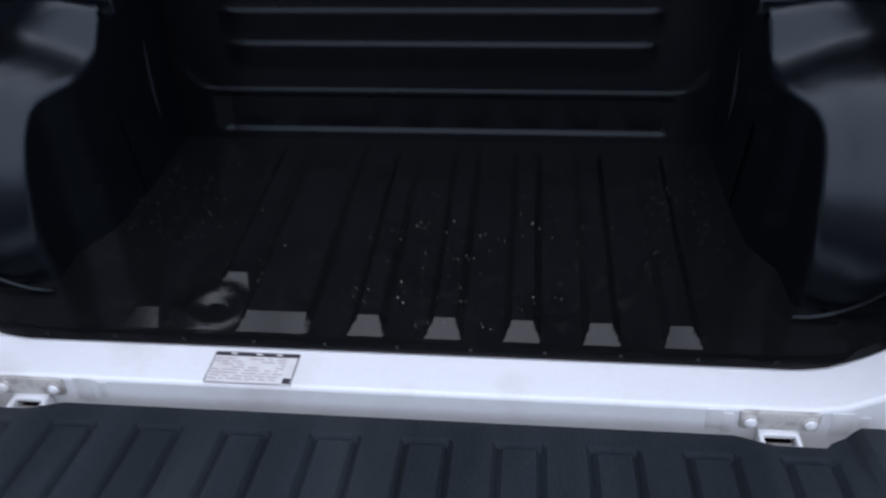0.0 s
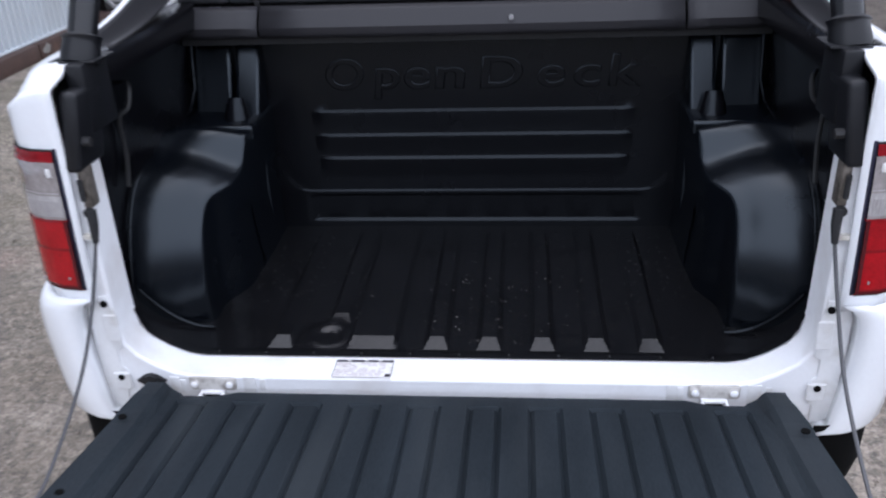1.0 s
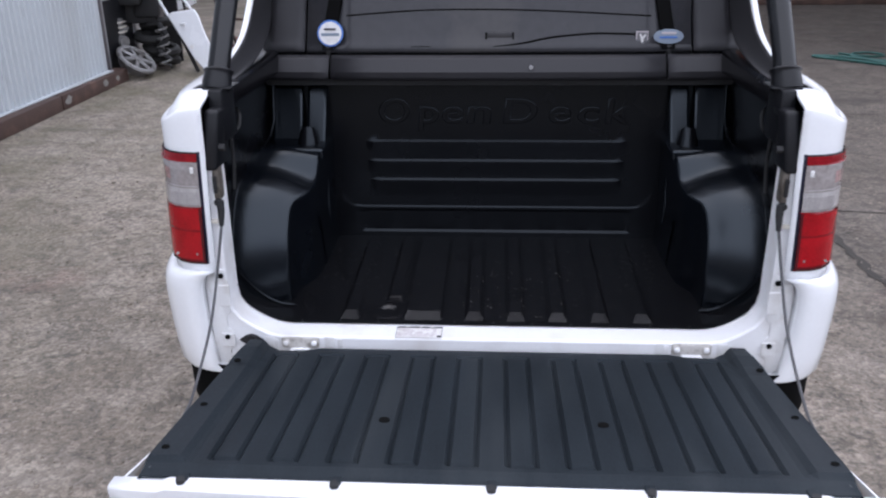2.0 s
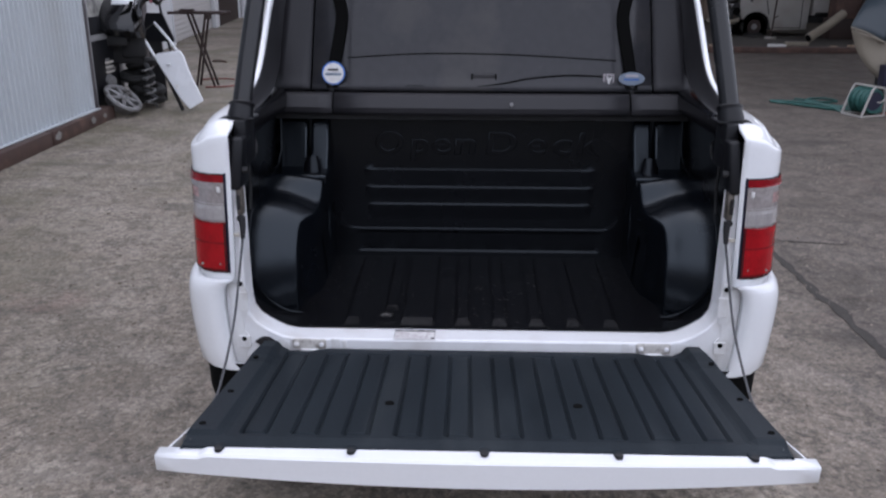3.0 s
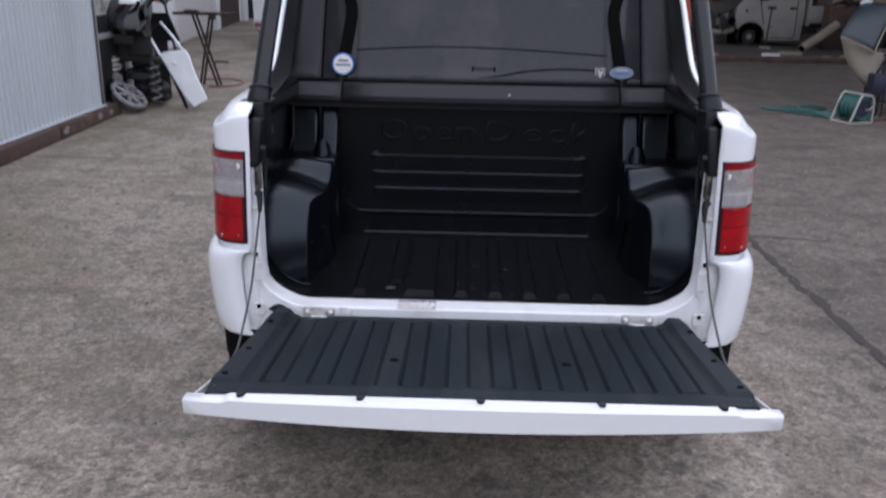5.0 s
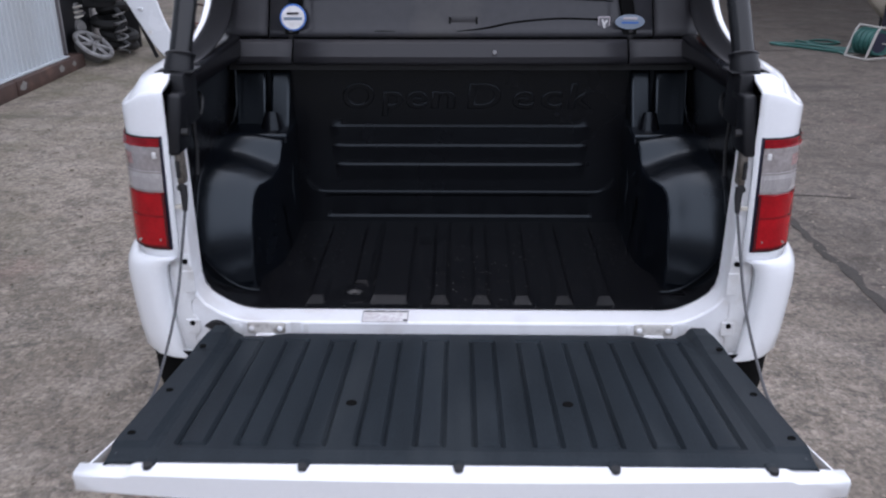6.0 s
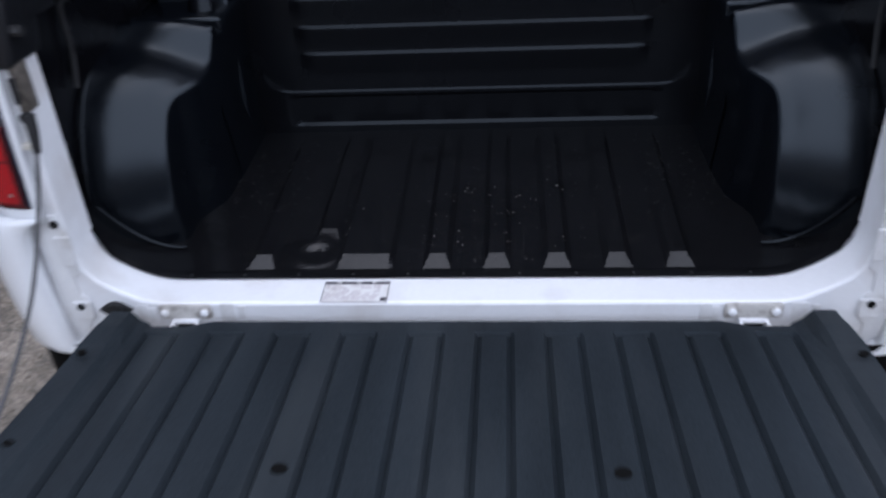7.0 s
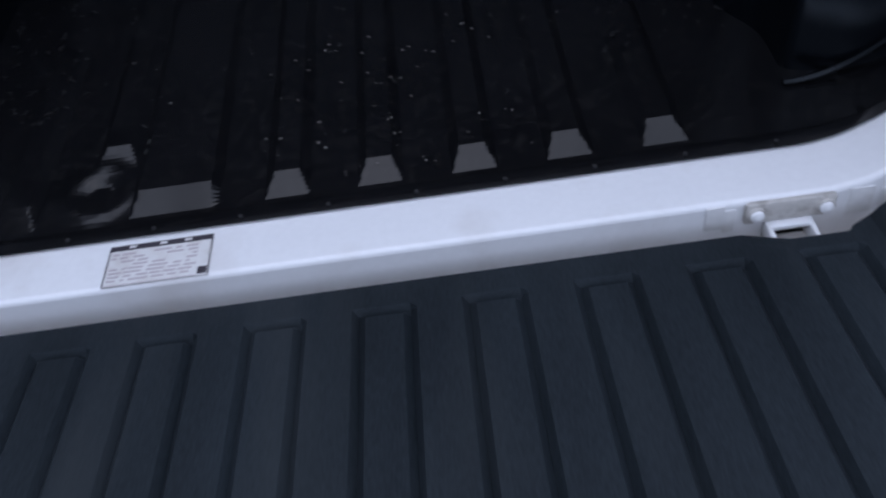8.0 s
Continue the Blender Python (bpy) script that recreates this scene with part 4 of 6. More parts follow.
def roll_bar(side):
    s = side
    pts = [(0.668, 0.105, 1.14), (0.664, 0.125, 1.20), (0.650, 0.205, 1.36), (0.634, 0.285, 1.52), (0.625, 0.335, 1.62), (0.619, 0.362, 1.675), (0.610, 0.385, 1.708), (0.592, 0.425, 1.718), (0.572, 0.50, 1.723), (0.553, 0.64, 1.718), (0.535, 0.80, 1.708), (0.525, 0.90, 1.692)]
    line = curve_points([(s * x, y, z) for x, y, z in pts], 7)
    bar = part("roll_bar", tube(line, [0.0262 - 0.0042 * smoothstep(1.45, 1.70, p.z) for p in line], 16), BAR, car, "glossy black roll bar")
    part("bar_strap", tube([(s * 0.542, 0.735, 1.7125), (s * 0.537, 0.775, 1.7105)], 0.026, 14), SEAL, bar)
    part("bar_fairing", prism([(s * 0.38, 1.700), (s * 0.46, 1.712), (s * 0.505, 1.732), (s * 0.540, 1.738), (s * 0.556, 1.690)], 0.785, 0.95, "y", bevel=0.005), WHITE, bar, "white foot of the bar on the roof")
    part("collar", tube([(s * 0.668, 0.102, 1.150), (s * 0.667, 0.106, 1.162), (s * 0.666, 0.114, 1.178), (s * 0.665, 0.117, 1.184), (s * 0.665, 0.119, 1.189), (s * 0.665, 0.120, 1.191)], [0.035, 0.035, 0.0325, 0.0325, 0.036, 0.034], 18), TRIM, bar)
    shape = box(min(s * 0.650, s * 0.684), max(s * 0.650, s * 0.684), -0.016, 0.085, 0.978, 1.118, 0.010, seg=3)
    for v in shape.verts:
        f = smoothstep(0.98, 1.12, v.co.z)
        v.co.y += 0.022 * f
        v.co.x -= s * 0.009 * f
    bracket = part("bracket", shape, TRIM, bar, "black bracket clamping the bar")
    part("bracket_back", box(min(s * 0.642, s * 0.676), max(s * 0.642, s * 0.676), 0.050, 0.150, 1.03, 1.156, 0.006), TRIM, bracket)
    part("bracket_flange", box(min(s * 0.626, s * 0.694), max(s * 0.626, s * 0.694), 0.070, 0.150, 1.153, 1.158, 0.002), TRIM, bracket)
    part("bracket_foot", box(min(s * 0.684, s * 0.722), max(s * 0.684, s * 0.722), 0.085, 0.140, 1.149, 1.155, 0.003), SEAL, bracket)
    part("bracket_nut", disc((s * 0.642, 0.01, 1.03), (1, 0, 0), 0.009, 0.02, 8), SEAL, bar)


both(roll_bar)

# ---- tailgate ----
GA, GB = 0.559, 0.094


def gate_z(y):
    return GA + GB * (-0.402 - y)


PADS = [-0.509 + 0.1131 * k for k in range(10)]


def gate_height(x, y):
    d = 0.0
    for c in PADS:
        if abs(c) > 0.53:
            continue
        ax = abs(x - c)
        if abs(ax - 0.0265) < 0.001 and -0.5655 <= y <= -0.0685:
            d = 1
        if ax < 0.029 and (abs(y + 0.069) < 0.001 or abs(y + 0.565) < 0.001):
            d = 1
    z = gate_z(y) - 0.0080 * d
    if abs(x) > 0.565:
        z += 0.010 * smoothstep(0.565, 0.58, abs(x)) * smoothstep(-0.585, -0.57, y)
    z += 0.012 * smoothstep(0.555, 0.572, abs(x)) * smoothstep(-0.15, -0.07, y)
    z -= 0.030 * smoothstep(0.625, 0.640, abs(x))
    z += -0.030 * smoothstep(-0.030, -0.022, y)
    z -= 0.008 * smoothstep(-0.585, -0.62, y)
    return z


gx = sorted({round(c + s * w, 4) for c in PADS if abs(c) < 0.53 for s in (-1, 1) for w in (0.0195, 0.0265, 0.0335)} | {s * v for s in (-1, 1) for v in (0.562, 0.570, 0.58, 0.600, 0.615, 0.625, 0.630, 0.635, 0.640)})
gy = [-0.022, -0.026, -0.030, -0.045, -0.0625, -0.069, -0.0755, -0.12, -0.16, -0.25, -0.40, -0.5, -0.558, -0.565, -0.572, -0.585, -0.60, -0.611, -0.620]


def gate_x(x, y):
    """The liner's front corners are cut back."""
    return x * (1 + smoothstep(0.54, 0.63, abs(x)) * (0.043 * (-0.1 - y) / 0.5 - 0.02 * smoothstep(-0.12, -0.05, y)))


tailgate = part("tailgate", sheet([[(x, y, gate_z(y) + dz + 0.0) for x in (-0.638, -0.3, 0, 0.3, 0.638)] for y, dz in ((-0.08, -0.035), (-0.2, -0.030), (-0.4, -0.030), (-0.63, -0.030))]), WHITE, car, "white tailgate lowered flat")
thick(tailgate, 0.03, 1)
def gate_y(x, y):
    """The front edge is notched round the hinges."""
    return y - 0.014 * smoothstep(0.058, 0.048, abs(abs(x) - 0.489)) * smoothstep(-0.06, -0.03, y)


liner_ob = part("gate_liner", sheet([[(gate_x(x, y), gate_y(x, y), gate_height(x, y)) for x in gx] for y in gy]), GATE, tailgate, "charcoal ribbed plastic gate liner", smooth=False)
thick(liner_ob, 0.006, 1)
edge_rows = []
for x in sorted({round(-0.703 + 1.406 * k / 24, 4) for k in range(25)} | {s * v for s in (-1, 1) for v in (0.590, 0.595, 0.602, 0.609, 0.614)}):
    e = 1 - (abs(x) / 0.703) ** 2
    y = -0.622 - 0.038 * (0.55 + 0.45 * e)
    zt, zb = 0.560 + 0.006 * smoothstep(0.612, 0.592, abs(x)), 0.524 - 0.021 * e
    edge_rows.append([(x, -0.612, zt - 0.006), (x, -0.616, zt), (x, y + 0.003, zt), (x, y, zt - 0.003), (x, y + 0.003, zb + 0.003), (x, y + 0.007, zb), (x, -0.60, zb + 0.01)])
thick(part("gate_top_edge", sheet(edge_rows), WHITE, tailgate, "white flat top edge of the gate"), 0.004, 1)
END_LINE = [(py, pz) for px, py, pz in edge_rows[-1]]
for s in (-1, 1):
    part("gate_end_cap", prism(END_LINE, s * 0.703 - 0.002, s * 0.703 + 0.002, "x"), WHITE, tailgate)
    flank = bmesh.new()
    sheet([[(s * (0.652 + 0.036 * (-0.36 - y) / 0.265), y, gate_z(y) - 0.05), (s * (0.652 + 0.036 * (-0.36 - y) / 0.265), y, gate_z(y) - 0.025 + 0.006 * (-0.36 - y) / 0.265), (s * (0.6495 + 0.036 * (-0.36 - y) / 0.265), y, gate_z(y) - 0.025 + 0.006 * (-0.36 - y) / 0.265)] for y in (-0.36, -0.45, -0.54, -0.625)], flank)
    thick(part("gate_side", flank, WHITE, tailgate), 0.003, 0)
for k in range(5):
    x = -0.568 + 0.284 * k
    notch = part("gate_stud", disc((x, -0.636, 0.575), (0, 0, 1), 0.0085, 0.008, 12), SEAL, tailgate, "black rubber stud")
    part("stud_tab", box(x - 0.010, x + 0.010, -0.630, -0.610, 0.564, 0.5745, 0.002), GATE, notch)
for x, y in ((-0.223, -0.400), (0.226, -0.400), (-0.604, -0.155), (0.608, -0.155), (-0.614, -0.366), (0.618, -0.366), (-0.628, -0.546), (0.630, -0.546)):
    inner_one = abs(x) < 0.3
    dimple = disc((0, 0, 0), (0, -GB, 1), 0.010, 0.003, 16)
    for v in dimple.verts:
        v.co = Vector((v.co.x * (1.15 if inner_one else 0.8) + x, v.co.y * (0.9 if inner_one else 0.6) + y, v.co.z + gate_z(y) + (0.001 if inner_one else 0.0105) + (0.010 if y > -0.2 else 0)))
    # black disc painted for the dark in the dimple
    part("liner_dimple", dimple, HOLE, tailgate)


def cable(side):
    s = side
    pts = curve_points([(s * 0.652, -0.012, 0.862), (s * 0.658, -0.06, 0.76), (s * 0.655, -0.16, 0.655), (s * 0.648, -0.32, 0.578), (s * 0.642, -0.42, 0.566), (s * 0.640, -0.60, 0.572)], 6)
    c = part("stay_cable", tube(pts, 0.0034, 7), CABLE, car, "grey sheathed stay cable")
    part("cable_end", tube([(s * 0.654, -0.008, 0.905), (s * 0.652, -0.012, 0.88), (s * 0.653, -0.018, 0.845)], [0.010, 0.009, 0.006], 8), SEAL, c)
    part("cable_clip", box(s * 0.668 - 0.012, s * 0.668 + 0.012, -0.012, 0.002, 0.848, 0.856), STEEL, c)


both(cable)

# grit and scuffs in the bed
grit = bmesh.new()
rng = random.Random(4)
for k in range(70):
    x, y = rng.gauss(0.05, 0.13), rng.uniform(0.13, 0.42)
    if abs(x) > 0.46:
        continue
    r = rng.uniform(0.0006, 0.0017)
    z = floor_height(x, y) + 0.001
    bmesh.ops.create_icosphere(grit, subdivisions=1, radius=r, matrix=Matrix.Translation((x, y, z)) @ Matrix.Diagonal((1, 1, 0.4, 1)))
tagged(part("grit", grit, GRIT, None), "pale dried grit specks on the bed floor", "grit", kind="stuff").location.x = CX

scuffs = bmesh.new()
for k in range(240):
    corner = rng.choice((-1, 1))
    x, y = (corner * rng.uniform(0.36, 0.53), rng.uniform(0.30, 0.62)) if k < 170 else (rng.uniform(-0.4, 0.4), rng.uniform(0.2, 0.62))
    a, length, w = rng.gauss(1.2 * corner, 0.5), rng.uniform(0.002, 0.012), rng.uniform(0.0003, 0.0007)
    d, nrm = Vector((math.cos(a), math.sin(a), 0)), Vector((-math.sin(a), math.cos(a), 0))
    line_pts = []
    for q in (0, 0.5, 1):
        p = Vector((x, y, 0)) + d * length * q + nrm * 0.004 * math.sin(math.pi * q)
        h = floor_height(p.x, p.y) + 0.0012
        line_pts.append([(p.x + nrm.x * w, p.y + nrm.y * w, h), (p.x - nrm.x * w, p.y - nrm.y * w, h)])
    sheet(line_pts, scuffs)
tagged(part("scuff_marks", scuffs, SCUFF, None), "fine dusty scuff marks on the bed floor", "scuffs", kind="stuff").location.x = CX

# front of the car, hidden behind the cab
def side_body(side):
    s = side
    prof = [(0.80, 0.33), (0.825, 0.45), (0.842, 0.62), (0.845, 0.80), (0.835, 0.98), (0.81, 1.10), (0.78, 1.13)]
    rows = [[(s * (x - (0.0 if y < 2.6 else 0.10 * ((y - 2.6) / 0.7) ** 2)), y, z if y < 2.4 else min(z, 1.02)) for x, z in prof] for y in (0.79, 1.2, 1.6, 2.0, 2.4, 2.8, 3.1, 3.25)]
    thick(part("side_panel", sheet(rows), WHITE, car), 0.01, 0)
    glass_rows = [[(s * x, y, z) for x, z in ((0.79, 1.12), (0.74, 1.38), (0.62, 1.66))] for y in (0.98, 1.6, 2.2)]
    glass_rows.append([(s * x, y, z) for x, y, z in ((0.78, 2.75, 1.10), (0.72, 2.6, 1.34), (0.60, 2.42, 1.64))])
    thick(part("side_window", sheet(glass_rows), GLASS, car), 0.006, 0)
    for y in (0.42, 2.92):
        c = part("wheel", tube([(s * 0.64, y, 0.295), (s * 0.66, y, 0.295), (s * 0.80, y, 0.295), (s * 0.825, y, 0.295)], [0.27, 0.295, 0.295, 0.27], 28), TYRE, car)
        part("rim", disc((s * 0.82, y, 0.295), (1, 0, 0), 0.19, 0.02, 24), ALLOY, c)


both(side_body)
part("bonnet", sheet([[(x, y, z - 0.03 * (x / 0.7) ** 2) for x in (-0.76, -0.4, 0, 0.4, 0.76)] for y, z in ((2.55, 1.08), (2.9, 1.05), (3.15, 0.98), (3.26, 0.85), (3.28, 0.5), (3.2, 0.3))]), WHITE, car)
part("windscreen", sheet([[(x * w, y, z) for x in (-1, -0.5, 0, 0.5, 1)] for w, y, z in ((0.60, 2.43, 1.65), (0.68, 2.6, 1.36), (0.74, 2.78, 1.08))]), GLASS, car)
part("underbody", box(-0.78, 0.78, 0.10, 3.15, 0.22, 0.50, 0.03), SEAL, car)

# ---- left shed ----


def corrugated(p0, p1, z0, z1, mat, name, parent, pitch=0.10, depth=0.018, label=""):
    """An upright corrugated wall from p0 to p1, with flat-topped ribs."""
    a, b = Vector((*p0, 0)), Vector((*p1, 0))
    run = (b - a)
    length = run.length
    d = run / length
    n = Vector((d.y, -d.x, 0))
    pts = []
    k = 0
    while k * pitch < length:
        for f, h in ((0, 0), (0.42, 0), (0.56, 1), (0.86, 1)):
            t = (k + f) * pitch
            if t <= length:
                pts.append(a + d * t + n * depth * h)
        k += 1
    pts.append(b)
    bm = sheet([[(p.x, p.y, z) for p in pts] for z in (z0, z1)])
    return part(name, bm, mat, parent, label, smooth=False)


def wall_x(y):
    return -3.72 - 0.022 * y


shed = thing("corrugated_shed", "pale blue-grey corrugated steel shed with a brown base beam", "shed", (0, 0, 0))
corrugated((wall_x(-3), -3), (wall_x(6.26), 6.26), 0.12, 4.6, SIDING, "wall", shed, 0.085, 0.026)
corrugated((wall_x(6.34) - 0.03, 6.34), (wall_x(8.1) - 0.03, 8.1), 1.96, 4.6, SIDING2, "upper_wall", shed, 0.075, 0.014)
part("end_wall", box(-7.5, wall_x(8.22), 8.18, 8.24, 0, 4.6), PLASTER, shed)
part("near_end_wall", box(-7.5, wall_x(-3), -3.06, -3.0, 0, 4.6), PLASTER, shed)
part("back_wall", box(-7.6, -7.5, -3, 8.24, 0, 4.6), PLASTER, shed)
part("shed_roof", box(-7.7, wall_x(0) + 0.1, -3.2, 8.32, 4.6, 4.75), SIDING2, shed)
part("corner_post", box(wall_x(6.3) - 0.06, wall_x(6.3) + 0.024, 6.26, 6.335, 0, 4.6, 0.004), SIDING, shed)
for y0, y1 in ((-3, 2.4), (2.42, 5.1), (5.12, 6.57)):
    bm = box(-0.09, 0.09, 0, math.hypot(y1 - y0, 0.022 * (y1 - y0)), 0, 0.13, 0.01)
    bmesh.ops.transform(bm, matrix=pose(wall_x(y0) + 0.035, y0, 0, 0, 0, math.degrees(math.atan(0.022))), verts=bm.verts)
    part("base_beam", bm, RUST, shed, "rusty brown base beam")
for y, r in ((5.22, 0.05), (6.0, 0.042), (6.3, 0.03)):
    blot = random.Random(int(y * 100))
    outline = [(y + r * 1.3 * math.cos(a) * blot.uniform(0.6, 1.2), 0.072 + r * 0.8 * math.sin(a) * blot.uniform(0.6, 1.2)) for a in (2 * math.pi * k / 14 for k in range(14))]
    part("pale_patch", prism(outline, wall_x(y) + 0.124, wall_x(y) + 0.129, "x"), GRIT, shed, "flaked pale patch")
part("flashing", box(wall_x(5) + 0.0, wall_x(5) + 0.055, -3, 6.32, 0.132, 0.144, 0.002), SIDING, shed, "narrow pale flashing over the beam")
# sliding aluminium door in the opening
door = part("sliding_door", box(wall_x(7.22) - 0.13, wall_x(7.22) - 0.02, 6.34, 8.16, 0.0, 0.05), ALU, shed, "aluminium sliding glass door")
for y, w, out, m in ((6.355, 0.028, 0.03, DARKALU), (6.45, 0.036, 0.0, ALU), (7.22, 0.03, 0.0, ALU), (7.31, 0.042, -0.04, DARKALU), (7.62, 0.018, -0.05, DARKALU)):
    part("door_stile", box(wall_x(y) - 0.07 + out, wall_x(y) + out, y - w, y + w, 0.05, 1.9, 0.004), m, door)
part("door_jamb", box(wall_x(8.02) - 0.09, wall_x(8.02) + 0.02, 7.76, 8.16, 0.0, 1.9, 0.004), DARKALU, door, "wide grey bronze door jamb")
part("door_head", box(wall_x(7.22) - 0.10, wall_x(7.22) + 0.045, 6.34, 8.18, 1.89, 1.955, 0.004), DARKALU, door)
part("door_rail", box(wall_x(6.82) - 0.06, wall_x(6.82) - 0.015, 6.48, 7.2, 0.78, 0.84, 0.004), ALU, door)
# added dark sheet fills the dark opening behind the scrap pile
part("dark_backing", box(wall_x(6.82) - 0.034, wall_x(6.82) - 0.022, 6.485, 7.195, 0.06, 1.02, 0.002), TRIM, door, "dark sheet added to fill the dark lower opening")
part("pane", box(wall_x(6.82) - 0.045, wall_x(6.82) - 0.035, 6.48, 7.2, 0.06, 1.89), PALEPANE, door, "milky glass with dark shapes painted in it")
# pale sheet added to give the bright strip of a translucent pane
part("pale_infill", box(wall_x(7.48) - 0.075, wall_x(7.48) - 0.06, 7.36, 7.62, 0.06, 1.88), SHUTTER, door, "pale sheet added in place of a bright pane")
part("inner_wall", box(-5.6, -5.5, 6.42, 8.12, 0, 2.2), LIGHTBEIGE, shed)
part("inner_ceiling", box(-5.6, -4.0, 6.42, 8.12, 2.2, 2.25), PLASTER, shed)
part("hanging_rail", box(wall_x(7.82) - 0.30, wall_x(7.82) - 0.27, 7.74, 7.79, 0.4, 1.75), HOLE, shed)

# ---- far workshop building with the shutter ----


def far_x(y):
    return -4.255 - 0.107 * y


hall = thing("rendered_workshop", "pale grey rendered workshop with a cream roller shutter", "building", (0, 0, 0))


def far_slab(name, y0, y1, z0, z1, mat, out=0.0, deep=0.15, label="", parent=None):
    pts = [(far_x(y0) + out, y0), (far_x(y1) + out, y1), (far_x(y1) + out - deep, y1), (far_x(y0) + out - deep, y0)]
    return part(name, prism(pts, z0, z1, "z"), mat, parent or hall, label)


far_slab("wall", 9.6, 14.75, 0, 5.5, PLASTER)
far_slab("wall", 14.75, 19.35, 3.05, 5.5, PLASTER)
far_slab("wall", 19.35, 19.9, 0, 5.5, PLASTER)
far_slab("wall", 19.9, 23.4, 2.2, 5.5, SIDING2)
sh = bmesh.new()
rows = []
for k in range(62):
    z = 3.05 * k / 61
    o = -0.10 + (0.007 if k % 2 else 0)
    rows.append([(far_x(14.75) + o, 14.75, z), (far_x(19.35) + o, 19.35, z)])
shutter = part("roller_shutter", sheet(rows, sh), SHUTTER, hall, "cream slatted roller shutter", smooth=False)
far_slab("shutter_rail", 14.70, 14.80, 0, 3.08, PLASTER, 0.02, 0.1)
far_slab("shutter_rail", 19.30, 19.40, 0, 3.08, PLASTER, 0.02, 0.1)
far_slab("shutter_head", 14.7, 19.4, 3.03, 3.12, PLASTER, 0.03, 0.1)
uw = far_slab("upper_window", 20.2, 22.8, 2.62, 3.75, CANVAS, 0.02, 0.05, "tan boarded upper window")
far_slab("window_head", 20.1, 22.9, 3.75, 3.82, DARKALU, 0.05, 0.06, "", uw)
far_slab("window_mullion", 21.46, 21.54, 2.62, 3.75, DARKALU, 0.03, 0.03, "", uw)
d2 = far_slab("brown_door", 20.0, 23.2, 0, 2.07, BROWN, -0.02, 0.06, "brown steel door")
far_slab("door_pane", 20.5, 21.5, 1.0, 1.95, GLASS, 0.0, 0.03, "", d2)
part("downpipe", tube([(far_x(23.5) + 0.1, 23.5, 0), (far_x(23.5) + 0.1, 23.5, 5.5)], 0.09, 10), PLASTER, hall)
part("end_wall", box(-12, far_x(23.4), 23.4, 23.55, 0, 5.5), PLASTER, hall)
part("hall_roof", box(-12, far_x(12) + 0.2, 9.6, 23.6, 5.5, 5.65), TILE, hall)

# neighbouring houses behind
house = thing("neighbour_house", "pinkish beige house with creeper along its low eave", "house", (0, 0, 0))
part("upper_wall", prism([(-13, 31), (-6.62, 31), (-7.6, 36), (-13, 36)], 0, 8.0, "z"), PINKWALL, house, "pinkish beige upper storey")
part("upper_roof", box(-13.2, -7.0, 30.6, 36.3, 8.0, 8.2), TILE, house)
rail = part("balcony_frame", box(-6.62, -6.08, 31.0, 31.06, 4.20, 4.28), PINKWALL, house, "open balcony end frame against the sky")
part("frame_post", box(-6.13, -6.05, 31.0, 31.06, 4.20, 6.0), PINKWALL, rail)
part("frame_head", box(-6.62, -6.08, 31.0, 31.06, 4.98, 5.05), PINKWALL, rail)
low = [(-13.0, 6.8), (-7.50, 4.50), (-6.41, 4.02), (-5.35, 3.56), (-3.62, 3.04), (-2.7, 2.72), (-2.7, 0), (-13.0, 0)]
part("lower_wall", prism(low, 27.6, 30.9, "y"), HOUSE, house, "brown-grey lower wall")
eave_line = [(-13.0, 6.82), (-7.50, 4.52), (-6.41, 4.04), (-5.35, 3.58), (-3.62, 3.06), (-2.55, 2.69)]
part("roof", prism(eave_line + [(x, z + 0.10) for x, z in eave_line[::-1]], 27.2, 30.95, "y"), TILE, house)
part("eave_board", prism([(x, z - 0.09) for x, z in eave_line] + [(x, z + 0.02) for x, z in eave_line[::-1]], 27.16, 27.22, "y"), CHARCOAL, house)
part("small_window", box(-7.56, -7.15, 30.9, 31.0, 5.0, 5.5), SKYPANE, house)
shelter = thing("white_panel_store", "bluish white panelled store against the house", "shed", (0, 0, 0))
part("panel", box(-7.9, -6.93, 26.6, 27.5, 0.0, 3.15, 0.01), PLASTER, shelter)
part("coping", box(-7.95, -6.88, 26.56, 27.5, 3.15, 3.22, 0.01), ALU, shelter)
cabinet = thing("storage_cabinet", "dark blue steel storage cabinet beside the workshop wall", "cabinet", (-6.55, 24.6, 0))
part("body", box(-0.30, 0.22, 0.0, 0.6, 0.0, 1.72, 0.02), NAVY, cabinet)
part("door_gap", box(-0.045, -0.035, -0.006, 0.0, 0.1, 1.65), HOLE, cabinet)
part("cabinet_handle", box(-0.02, 0.0, -0.03, 0.0, 0.85, 1.0, 0.004), ALU, cabinet)
plant = bmesh.new()
rng = random.Random(9)
for k in range(1100):
    t = rng.random()
    x = -6.5 + 3.0 * t
    z = 4.08 - 0.434 * (x + 6.5) if x < -5.35 else 3.58 - 0.30 * (x + 5.35)
    clump = 0.05 + 0.06 * abs(math.sin(9 * t)) + 0.05 * (t < 0.3)
    p = Vector((x, 27.0 + rng.gauss(0, 0.15), z + 0.05 + rng.gauss(0, 1) * clump - 0.3 * rng.random() ** 2 * (t < 0.2)))
    m = Matrix.Translation(p) @ Euler((rng.uniform(0, 6), rng.uniform(0, 6), rng.uniform(0, 6))).to_matrix().to_4x4()
    vs = [plant.verts.new(m @ Vector(q)) for q in ((-0.07, 0, 0), (0, 0.04, 0.015), (0.08, 0, 0), (0, -0.04, 0.015))]
    plant.faces.new(vs)
tagged(part("creeper_leaves", plant, LEAF), "dark green creeper along the house eaves", "plant", kind="stuff")

